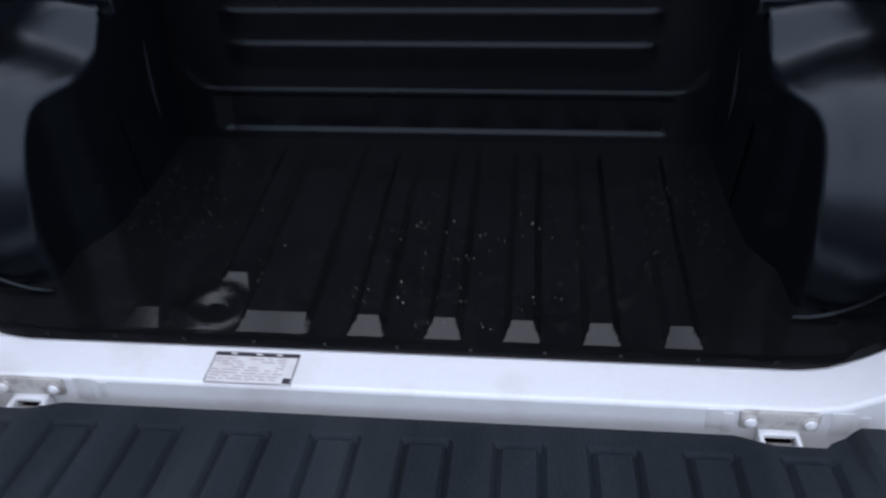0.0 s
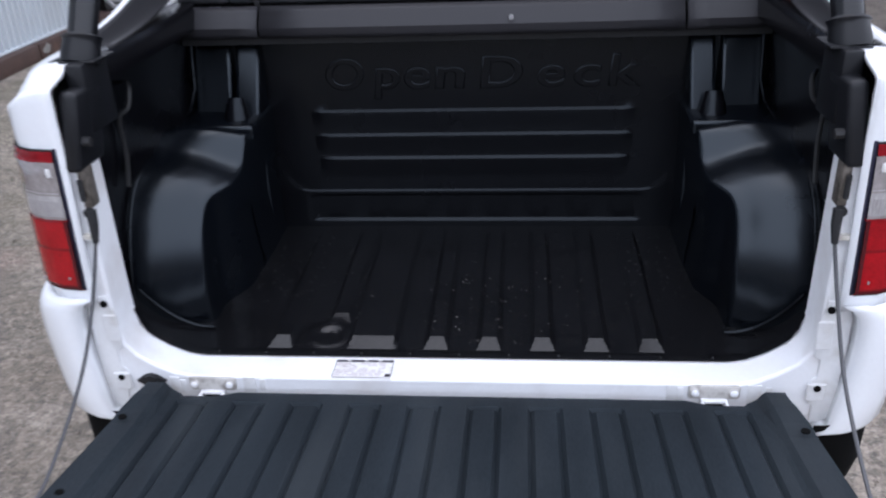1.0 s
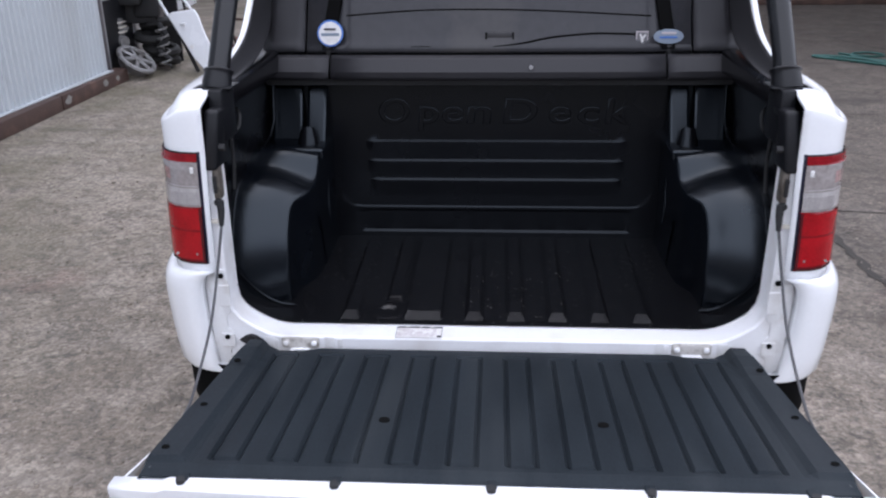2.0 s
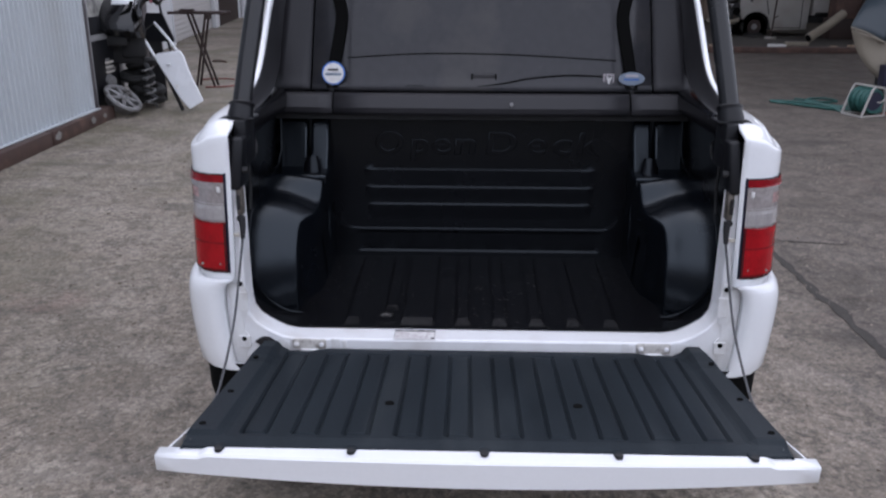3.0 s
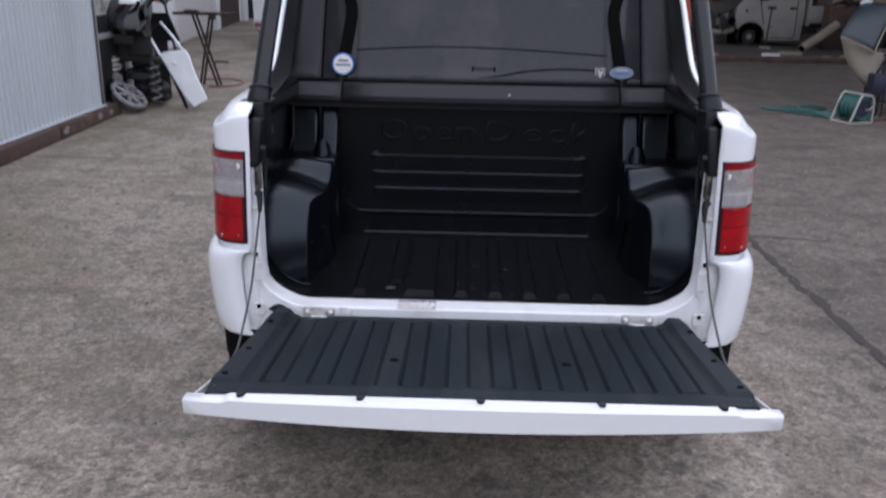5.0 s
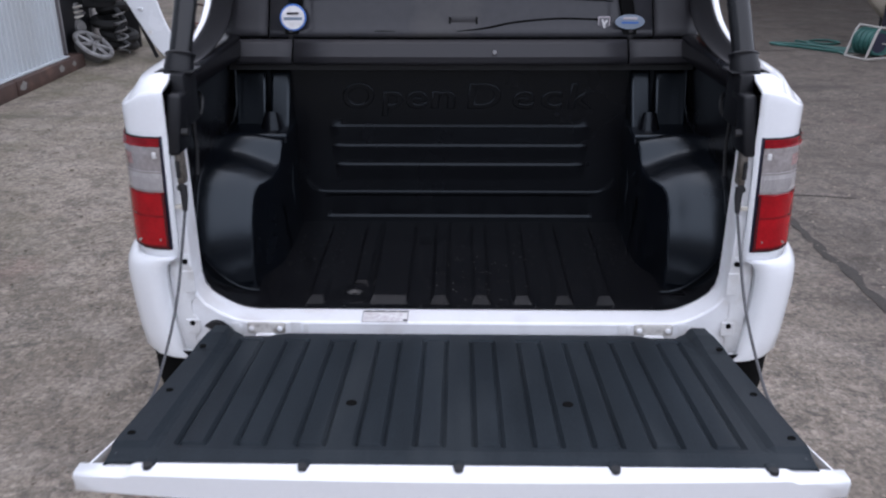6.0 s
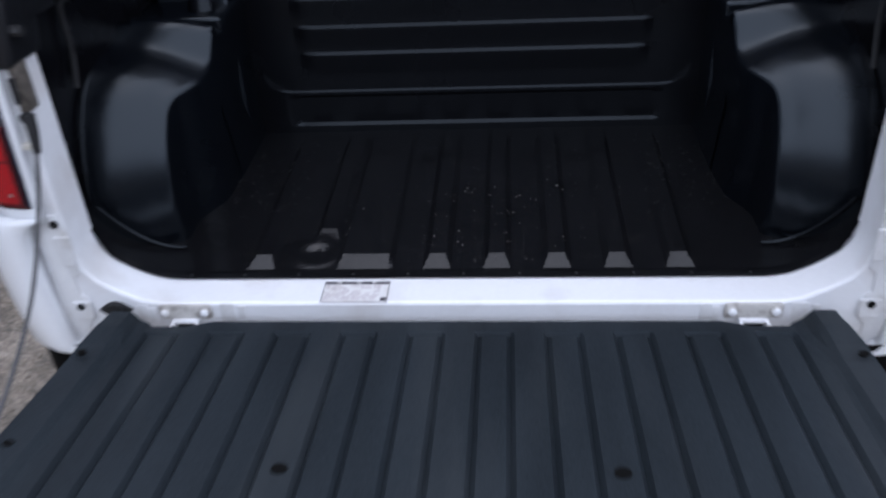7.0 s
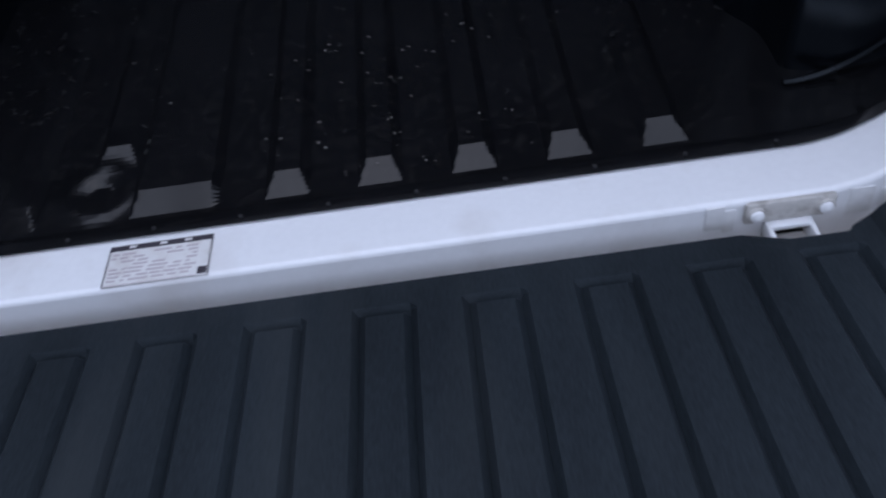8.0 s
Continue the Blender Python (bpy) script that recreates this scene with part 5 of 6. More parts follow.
# ---- right open workshop ----
bay = thing("open_workshop", "open steel-framed workshop bay with beige corrugated walls", "workshop", (0, 0, 0))
corrugated((2.2, 22.2), (9.6, 22.2), 0, 5.2, BEIGE, "back_wall", bay, 0.12, 0.02)
corrugated((9.55, 22.2), (9.55, 5), 0, 1.64, BEIGE, "side_wall", bay, 0.12, 0.02)
part("side_wall_top", box(9.55, 9.7, 5, 22.2, 3.62, 5.2), BROWN, bay)
part("side_wall_sill", box(9.50, 9.7, 5, 22.2, 1.62, 1.84), BEIGE, bay)
# unseen roof, carried forward past the front beam to shade the bay
part("roof", box(2.6, 9.9, 7.5, 22.4, 4.9, 5.05), BROWN, bay)
# the beam's shade is in its darkened red
part("front_beam", box(4.26, 9.7, 14.6, 14.8, 3.28, 3.62, 0.01), SHADERED, bay, "red steel beam with shade put into its colour")
part("front_fascia", box(2.0, 9.7, 14.82, 14.9, 3.62, 4.9), BROWN, bay)
post = part("steel_post", box(3.87, 4.25, 14.5, 14.515, 0, 4.9), ORANGE, bay, "orange-red steel post")
part("post_web", box(4.05, 4.07, 14.515, 14.785, 0, 4.9), ORANGE, post)
part("post_flange", box(3.87, 4.25, 14.785, 14.80, 0, 4.9), ORANGE, post)
part("post_plate", box(3.80, 3.87, 14.48, 14.6, 2.95, 3.25), ORANGE, post)
part("kerb", box(2.6, 9.5, 13.75, 13.95, 0, 0.10, 0.01), RUST, bay, "low rusty brown kerb")
part("workshop_floor", box(2.6, 9.5, 13.95, 22.2, 0, 0.06), FILLER, bay)
part("rear_post", box(9.15, 9.45, 21.9, 22.1, 0, 4.9), BROWN, bay)
part("back_rail", box(4.3, 9.5, 22.10, 22.17, 3.0, 3.06), BROWN, bay)
part("back_rail", box(4.3, 9.5, 22.10, 22.17, 0.86, 0.92), BROWN, bay)
for j in range(8):
    y = 22.0 - 2.0 * j
    for k in range(3):
        z0 = 1.88 + 0.60 * k
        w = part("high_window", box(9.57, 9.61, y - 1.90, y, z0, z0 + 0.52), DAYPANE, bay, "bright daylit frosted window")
    part("mullion", box(9.50, 9.57, y - 2.0, y - 1.9, 1.80, 3.62), SHADERED if j else BROWN, bay)
for z in (1.85, 2.46, 3.06, 3.63):
    part("transom", box(9.51, 9.58, 5, 22.1, z - 0.045, z + 0.045), BROWN if z != 3.06 else SHADERED, bay)
for k in range(9):
    y = 21.0 - 2.0 * k
    part("wall_stud", box(9.46, 9.52, y - 0.04, y + 0.04, 0, 1.66), BEIGE, bay)
win = part("lit_window", box(6.62, 8.62, 22.06, 22.14, 0.93, 2.48), ALU, bay, "window lit warm from inside")
part("window_frame", box(8.57, 8.70, 21.98, 22.06, 0.90, 2.5, 0.01), SHUTTER, win, "pale frame side")
part("window_frame", box(6.60, 8.70, 21.98, 22.06, 2.42, 2.5, 0.01), SHUTTER, win, "pale frame head")
part("window_frame", box(7.57, 7.65, 21.99, 22.05, 0.95, 2.42), DARKALU, win)
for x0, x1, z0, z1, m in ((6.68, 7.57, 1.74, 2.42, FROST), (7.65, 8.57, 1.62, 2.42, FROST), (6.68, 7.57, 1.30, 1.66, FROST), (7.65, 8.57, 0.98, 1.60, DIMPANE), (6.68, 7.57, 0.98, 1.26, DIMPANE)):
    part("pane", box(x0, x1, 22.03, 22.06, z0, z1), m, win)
part("pale_bag", tube([(6.8, 21.9, 1.02), (7.05, 21.88, 1.12), (7.3, 21.9, 1.05)], [0.06, 0.13, 0.07], 10), PAPER, win, "white bag on the window sill")
# beige house between the bays
mid = thing("beige_annex", "beige annex with a balcony, fascia and drainpipes", "house", (0, 0, 0))
corrugated((-0.69, 22.30), (-0.20, 22.30), 0, 3.95, LIGHTBEIGE, "corner_wall", mid, 0.12, 0.02)
corrugated((-0.20, 22.45), (1.06, 22.45), 0, 3.9, LIGHTBEIGE, "recessed_wall", mid, 0.12, 0.02)
part("recess_side", box(-0.22, -0.20, 22.30, 22.47, 0, 3.9), LIGHTBEIGE, mid)
part("wall", box(1.06, 4.4, 22.22, 22.40, 0, 7.0), WARMBEIGE, mid, "plain warm beige wall")
part("core_wall", box(-0.67, 4.4, 22.5, 28, 0, 7.0), HOUSE, mid)
part("bay_box", box(0.02, 2.1, 21.8, 22.5, 3.68, 3.97, 0.01), WARMBEIGE, mid, "pale boxed-out bay")
# dark wedge painted for the diagonal shade beside the bay
part("bay_shade", prism([(2.1, 3.97), (2.1, 3.72), (3.15, 3.35), (3.15, 3.97)], 22.0, 22.22, "y"), CHARCOAL, mid)
part("fascia", box(-0.52, 3.2, 21.6, 22.5, 3.97, 4.13, 0.01), CHARCOAL, mid, "dark grey fascia band")
part("upper_storey", box(-0.4, 4.4, 22.1, 22.5, 4.13, 7.0), LIGHTBEIGE, mid)
balcony = part("balcony_floor", prism([(-0.50, 22.0), (-1.50, 27.2), (-0.66, 27.2), (-0.2, 22.0)], 3.88, 3.98, "z"), SHUTTER, mid, "white edged balcony floor")
part("balcony_panel", prism([(-0.54, 22.0), (-1.54, 27.2), (-1.48, 27.2), (-0.48, 22.0)], 4.08, 5.0, "z"), VANWHITE, balcony, "white balcony panel")
part("balcony_front", box(-0.54, 0.3, 21.98, 22.04, 4.16, 5.0), VANWHITE, balcony, "white balcony panel")
for k in range(14):
    t = (k + 0.5) / 14
    part("baluster", tube([(-0.51 - t, 22.0 + 5.2 * t, 3.98), (-0.51 - t, 22.0 + 5.2 * t, 4.09)], 0.02, 6), ALU, balcony)
for x, y, r in ((-1.33, 26.6, 0.10), (-0.90, 24.2, 0.07), (-0.80, 23.2, 0.05)):
    part("balcony_post", tube([(x, y, 0), (x, y, 3.88)], r, 8), CHARCOAL, balcony)
for x in (3.21, 3.42):
    part("drainpipe", tube([(x, 22.05, 0), (x, 22.05, 5)], 0.05, 8), ALU, mid)
aw = part("dark_window", box(1.25, 3.12, 22.14, 22.24, 1.6, 2.83), DARKALU, mid)
part("pane", box(1.33, 2.10, 22.12, 22.15, 1.66, 2.75), SKYPANE, aw)
part("pane", box(2.16, 2.42, 22.12, 22.15, 1.66, 2.75), GLASS, aw)
part("pane", box(2.48, 3.04, 22.12, 22.15, 1.66, 2.75), SKYPANE, aw)
old = thing("tiled_house", "grey-roofed house with an outdoor unit on its wall", "house", (0, 0, 0))
part("wall", box(-2.2, -1.22, 29, 34, 0, 8), PINKWALL, old)
part("lean_to", prism([(-2.62, 0), (-1.3, 0), (-1.3, 3.55), (-2.62, 3.02)], 28.0, 29.0, "y"), HOUSE, old)
part("roof", prism([(-2.85, 3.06), (-1.25, 3.74), (-1.25, 3.84), (-2.85, 3.15)], 27.6, 29.0, "y"), TILE, old)
unit = part("outdoor_unit", box(-2.14, -1.64, 28.6, 29.0, 3.80, 4.28, 0.02), SIDING2, old)
part("fan_grille", disc((-1.88, 28.59, 4.04), (0, 1, 0), 0.19, 0.03, 16), TILE, unit)
part("bracket", box(-2.1, -1.68, 28.62, 29.0, 3.74, 3.80), ALU, unit)
# unseen plain wall, added behind the viewer to darken light and reflections
tagged(part("unseen_dark_wall", box(-12, 14, -9.3, -9.0, 0, 2.4), TILE), "plain dark wall added behind the viewer for reflections", "wall", kind="structure")

# ---- discarded car parts beside the shed ----
PILE = "scrap parts beside the shed"


def ring(centre, axis, radius, thickness, sides=24, rsides=8, bm=None):
    """A torus."""
    bm = bm or bmesh.new()
    c, a = Vector(centre), Vector(axis).normalized()
    u = a.orthogonal().normalized()
    v = a.cross(u)
    rings = []
    for i in range(sides):
        t = 2 * math.pi * i / sides
        d = math.cos(t) * u + math.sin(t) * v
        rings.append([bm.verts.new(c + d * (radius + thickness * math.cos(q)) + a * thickness * math.sin(q)) for q in (2 * math.pi * k / rsides for k in range(rsides))])
    for i in range(sides):
        p, q = rings[i], rings[(i + 1) % sides]
        for k in range(rsides):
            bm.faces.new((p[k], p[(k + 1) % rsides], q[(k + 1) % rsides], q[k]))
    return bm


bump = thing("black_bumper", "gloss black car bumper heaped on scrap parts", "car bumper", (-3.69, 7.0, 0.60), 10, PILE)
rows = []
for k in range(17):
    t = -1 + 2 * k / 16
    x = -0.09 + 0.25 * t
    back = 0.14 * abs(t) ** 4
    drop = 0.03 * t
    rows.append([(x + 0.02, 0.08 + back, 0.21 - drop), (x + 0.01, -0.08 + back, 0.22 - drop), (x, -0.15 + back, 0.28 - drop), (x, -0.145 + back, 0.36 - drop), (x, -0.10 + back, 0.44 - drop * 0.5), (x, -0.02 + back, 0.52), (x - 0.01, 0.07 + back, 0.575), (x - 0.02, 0.18 + back, 0.61), (x - 0.02, 0.34 + back, 0.62)])
thick(part("bumper_shell", sheet(rows), GLOSSBLACK, bump), 0.012)
# pale strip stands in for the sheen on the bumper's top
strip = [[Vector(r[q]) + Vector((0, -0.006, 0.008)) for q in (5, 6, 7)] for r in rows[7:15]]
thick(part("highlight_strip", sheet(strip), ALLOY_WHITE, bump, "white strip painted as the highlight along the top"), 0.005)
wing = []
for k in range(15):
    t = k / 14
    a = radians(205 - 165 * t)
    c = Vector((0.285 + 0.12 * math.cos(a), -0.03 + 0.06 * t, 0.45 + (0.16 - 0.02 * t) * math.sin(a)))
    out = Vector((math.cos(a), 0, math.sin(a)))
    wing.append([c + Vector((0, -0.10, 0)) - out * 0.035, c + Vector((0, -0.10, 0)) + out * 0.005, c + Vector((0, -0.04, 0)) + out * 0.035, c + Vector((0, 0.12, 0)) + out * 0.045])
thick(part("bumper_wing", sheet(wing), GLOSSBLACK, bump), 0.012)
# white tube painted in for the gloss highlight round the wing
part("wing_highlight", tube([r[2] + Vector((0, 0.02, 0)) for r in wing[3:11]], [0.012, 0.02, 0.026, 0.03, 0.03, 0.028, 0.022, 0.012], 8), ALLOY_WHITE, bump, "white band painted as the highlight on the wing")
part("bumper_slot", tube(curve_points([(-0.02, -0.10, 0.42), (0.06, -0.07, 0.48), (0.08, 0.0, 0.55)], 4), 0.022, 6), HOLE, bump)
part("fog_lamp", disc((0.30, -0.10, 0.56), (0, 1, -0.2), 0.016, 0.02, 10), DARKRED, bump)
part("grille_opening", box(-0.30, 0.0, -0.03, 0.05, 0.10, 0.22, 0.02), SEAL, bump)
# dark blocks added to fill the dark mass under the bumper
part("dark_underfill", box(-0.37, 0.12, 0.10, 0.32, -0.10, 0.50, 0.04), SEAL, bump)
part("dark_underfill", box(-0.10, 0.16, 0.06, 0.2, -0.04, 0.40, 0.04), SEAL, bump)

eng = thing("gearbox_casing", "grey cast alloy gearbox casing on the concrete", "engine part", (-4.02, 6.98, 0), 0, PILE)
part("casing", tube([(0, 0, 0.0), (0, 0, 0.08), (0.01, 0, 0.22), (0.0, 0, 0.30), (0.0, 0, 0.46), (0.01, 0, 0.56)], [0.13, 0.15, 0.14, 0.11, 0.12, 0.08], 14), DULLALLOY, eng)
for z in (0.1, 0.24, 0.46):
    part("flange", disc((0, 0, z), (0, 0, 1), 0.165, 0.02, 16), DULLALLOY, eng)
part("fin_block", box(-0.10, 0.14, -0.14, -0.02, 0.40, 0.58, 0.015), DULLALLOY, eng)
for z in (0.44, 0.49, 0.54):
    part("fin", box(-0.12, 0.16, -0.16, -0.0, z - 0.008, z + 0.008, 0.003), STEEL, eng)
part("side_housing", tube([(0.05, -0.08, 0.36), (0.18, -0.14, 0.34)], [0.09, 0.06], 12), DULLALLOY, eng)
for k in range(8):
    a = k * math.pi / 4
    part("stud", disc((0.15 * math.cos(a), 0.15 * math.sin(a), 0.255), (0, 0, 1), 0.012, 0.03, 6), STEEL, eng)

rim = thing("alloy_wheel", "dirty spoked alloy wheel leaning on scrap parts", "wheel", (-3.69, 6.70, 0.165), 0, PILE)
ax = Vector((0.60, -0.12, 0.78)).normalized()
part("rim_outer", ring((0, 0, 0.02), ax, 0.185, 0.028), DULLALLOY, rim)
part("rim_barrel", tube([ax * -0.10 + Vector((0, 0, 0.02)), ax * -0.02 + Vector((0, 0, 0.02))], [0.15, 0.175], 24, caps=False), DULLALLOY, rim)
u_ = ax.orthogonal().normalized()
v_ = ax.cross(u_)
for k in range(7):
    a = 2 * math.pi * k / 7
    d = math.cos(a) * u_ + math.sin(a) * v_
    part("spoke", tube([Vector((0, 0, 0.02)) + d * 0.03 + ax * 0.01, Vector((0, 0, 0.02)) + d * 0.18 + ax * 0.012], [0.028, 0.018], 6), DULLALLOY, rim)
part("hub", disc(Vector((0, 0, 0.02)) + ax * 0.012, ax, 0.045, 0.03, 14), DULLALLOY, rim)

tyres = thing("rubber_stack", "black rubber and sprung parts piled beside the wheel", "scrap parts", (-3.68, 7.28, 0), 0, PILE)
for k in range(4):
    part("ring", ring((0.05 * math.sin(k * 2.1), 0.04 * math.cos(k * 1.7), 0.09 + 0.13 * k), (0.25 * math.sin(k * 1.3), 0.2 * math.cos(k * 2.0), 1), 0.17 - 0.015 * k, 0.05, 20, 8), TYRE, tyres)
part("hose_end", tube(curve_points([(0.12, -0.20, 0.50), (0.20, -0.22, 0.36), (0.10, -0.24, 0.24), (0.22, -0.22, 0.12)], 4), 0.03, 8), SEAL, tyres)
spring = [(0.16 + 0.06 * math.cos(t * 0.9), -0.24 + 0.06 * math.sin(t * 0.9), 0.05 + 0.012 * t) for t in range(36)]
part("coil_spring", tube(spring, 0.011, 6), DULLALLOY, tyres)

cardoor = thing("car_door", "silver-white car door leaning on the scrap pile", "car door", (0, 0, 0), 0, PILE)


def lean(x, z):
    return 6.93 + 0.30 * z


door_line = [(-3.457, 0.587), (-3.40, 0.612), (-3.167, 0.645), (-3.12, 0.58), (-3.069, 0.445), (-3.02, 0.34), (-2.961, 0.234), (-2.905, 0.125), (-3.055, 0.035), (-3.16, 0.14), (-3.248, 0.271), (-3.35, 0.42)]
bm = bmesh.new()
fa = [bm.verts.new((x, lean(x, z) - 0.03, z)) for x, z in door_line]
fb = [bm.verts.new((x - 0.03, lean(x, z) + 0.07, z)) for x, z in door_line]
bm.faces.new(fa)
bm.faces.new(fb[::-1])
for i in range(len(fa)):
    j = (i + 1) % len(fa)
    bm.faces.new((fa[i], fb[i], fb[j], fa[j]))
bmesh.ops.recalc_face_normals(bm, faces=bm.faces)
rounded(part("door_panel", bm, ALLOY_WHITE, cardoor), 0.012, 2, 50)
for line in ([(-3.455, 0.58), (-3.51, 0.67), (-3.57, 0.76)], [(-3.21, 0.645), (-3.30, 0.76), (-3.40, 0.87), (-3.46, 0.93)]):
    part("window_frame", tube([(x, lean(x, z), z) for x, z in line], 0.017, 6), ALLOY_WHITE, cardoor)
part("window_frame", tube([(x, lean(x, z), z) for x, z in ((-3.57, 0.76), (-3.56, 0.86), (-3.46, 0.93))], 0.014, 6), SEAL, cardoor)
part("door_mirror_scar", disc((-3.194, lean(0, 0.272) - 0.034, 0.275), (0, 1, -0.3), 0.022, 0.01, 10), PAPER, cardoor)
part("door_handle", box(-3.30, -3.25, 6.99, 7.03, 0.49, 0.52, 0.008), ALLOY_WHITE, cardoor)
part("inner_trim", tube([(x - 0.035, lean(x, z) + 0.04, z) for x, z in ((-3.40, 0.60), (-3.34, 0.45), (-3.24, 0.26), (-3.12, 0.02))], 0.022, 6), SEAL, cardoor)

board = thing("leaning_board", "matt black panel leaning behind the scrap parts", "panel", (0, 0, 0), 0, PILE)
bm = prism([(-3.84, 0.68), (-3.44, 0.68), (-3.56, 1.0), (-3.74, 1.0)], 7.75, 7.79, "y")
part("panel", bm, TRIM, board)
part("prop", tube([(-3.45, 7.84, 0.0), (-3.60, 7.8, 1.14)], 0.016, 6), SEAL, board)
part("cross_head", box(-3.63, -3.57, 7.77, 7.83, 1.10, 1.15, 0.006), SEAL, board)
part("foot", box(-3.75, -3.6, 7.76, 7.8, 0.0, 0.69), SEAL, board)

# ---- trestle stand ----
stand = thing("trestle_stand", "dark steel trestle stand with crossed legs", "stand", (-3.62, 8.95, 0), 0)
part("top_bar", box(-0.28, 0.46, -0.04, 0.04, 0.92, 0.955, 0.006), BROWN, stand)
part("top_bar", box(-0.24, 0.50, 0.12, 0.17, 0.92, 0.955, 0.006), BROWN, stand)
for x in (-0.2, 0.38):
    part("cross_bar", box(x - 0.02, x + 0.02, 0.0, 0.16, 0.925, 0.95), BROWN, stand)
for y in (-0.02, 0.14):
    part("leg", tube([(-0.02, y, 0.93), (0.26, y, 0.0)], 0.018, 6), BROWN, stand)
    part("leg", tube([(0.21, y, 0.93), (0.02, y, 0.0)], 0.018, 6), BROWN, stand)
part("clamp", box(-0.12, 0.06, -0.06, 0.04, 0.955, 0.985, 0.01), BROWN, stand)
part("clamp", box(0.20, 0.27, -0.05, 0.05, 0.86, 0.93, 0.008), BROWN, stand)
bars = thing("scrap_bar", "thin rusty bar lying on the concrete", "bar", (-4.1, 11.75, 0))
part("rod", tube([(-0.12, 0.04, 0.015), (0.0, 0.0, 0.03), (0.12, -0.03, 0.015)], 0.018, 6), RUST, bars)
bars = thing("loose_rope", "faded red cord lying on the concrete", "rope", (-3.4, 9.25, 0))
part("cord", tube(curve_points([(-0.35, 0.32, 0.01), (-0.1, 0.42, 0.01), (0.12, 0.36, 0.01), (0.30, 0.0, 0.01), (0.22, -0.33, 0.01), (-0.06, -0.42, 0.01)], 5), 0.01, 5), REDHOSE, bars)

# ---- parked van ----
van = thing("white_van", "small white van parked beyond the yard, seen from behind", "van", (-3.70, 15.3, 0))
prof = [(-0.66, 0.32), (-0.70, 0.50), (-0.71, 0.90), (-0.67, 1.25), (-0.60, 1.60), (-0.52, 1.68), (0, 1.71), (0.52, 1.68), (0.60, 1.60), (0.67, 1.25), (0.71, 0.90), (0.70, 0.50), (0.66, 0.32)]
part("body", prism(prof, 0.0, 3.0, "y", bevel=0.02), VANWHITE, van)
part("door_seam", box(-0.58, 0.58, -0.012, 0.01, 0.97, 0.985), ALU, van)
part("bumper", box(-0.70, 0.70, -0.06, 0.02, 0.30, 0.50, 0.02), ALU, van)
part("rear_glass", prism([(-0.58, 1.02), (0.58, 1.02), (0.50, 1.52), (-0.50, 1.52)], -0.010, 0.01, "y"), VANGLASS, van)
part("number_plate", box(-0.17, 0.17, -0.02, 0.0, 0.72, 0.88), PAPER, van)
for s in (-1, 1):
    part("tail_lamp", box(s * 0.58 - 0.09, s * 0.58 + 0.09, -0.075, -0.055, 0.37, 0.45, 0.01), DARKRED, van)
    for y in (0.6, 2.5):
        part("wheel", disc((s * 0.62, y, 0.27), (1, 0, 0), 0.27, 0.15, 20), TYRE, van)

# ---- stripped truck in the workshop ----
truck = thing("stripped_truck", "dusty white small truck with its front stripped", "truck", (0, 16.8, 0))
cab = [(5.80, 0.52), (5.78, 0.74), (5.80, 0.88), (6.12, 1.24), (6.44, 1.57), (6.56, 1.655), (6.85, 1.685), (7.17, 1.68), (7.23, 1.60), (7.28, 0.77), (7.25, 0.20), (6.52, 0.18)]
cab += [(6.15 + 0.315 * math.cos(radians(a)), 0.24 + 0.33 * math.sin(radians(a))) for a in range(0, 171, 19)]
part("cab", prism(cab, 0.0, 1.3, "y", bevel=0.02), DUSTWHITE, truck)
part("windscreen", prism([(5.90, 1.00), (6.12, 1.25), (6.42, 1.565), (6.40, 1.575), (6.10, 1.265), (5.87, 1.00)], 0.05, 1.25, "y"), DUSTSHADE, truck)
part("hood", prism([(5.80, 0.885), (5.89, 0.99), (5.70, 0.90), (5.50, 0.76), (5.50, 0.72), (5.68, 0.80)], 0.02, 1.28, "y", bevel=0.006), DUSTSHADE, truck, "dusty hood darkened for the dim bay above")
part("side_window", prism([(6.30, 1.09), (7.04, 1.08), (7.03, 1.53), (6.95, 1.56), (6.53, 1.555)], -0.012, 0.01, "y"), GLASS, truck)
part("window_seal", tube([(6.30, -0.012, 1.09), (7.04, -0.012, 1.08), (7.03, -0.012, 1.53), (6.95, -0.012, 1.56), (6.53, -0.012, 1.555), (6.30, -0.012, 1.09)], 0.016, 5), SEAL, truck)
part("quarter_post", tube([(6.53, -0.014, 1.09), (6.60, -0.014, 1.55)], 0.014, 5), SEAL, truck)
part("mirror", box(6.26, 6.42, -0.18, -0.03, 1.02, 1.20, 0.03), SEAL, truck)
part("door_gap", prism([(6.40, 0.52), (6.42, 0.52), (6.30, 1.05), (6.28, 1.05)], -0.006, 0.0, "y"), SEAL, truck)
part("door_gap", prism([(7.10, 0.24), (7.115, 0.24), (7.105, 1.60), (7.09, 1.60)], -0.006, 0.0, "y"), SEAL, truck)
part("door_gap", prism([(6.50, 0.23), (7.11, 0.23), (7.11, 0.245), (6.50, 0.245)], -0.006, 0.0, "y"), SEAL, truck)
part("door_handle", box(6.94, 7.08, -0.03, 0.0, 0.84, 0.89, 0.012), SEAL, truck)
part("side_lamp", disc((6.02, -0.01, 0.80), (0, 1, 0), 0.03, 0.02, 12), SEAL, truck)
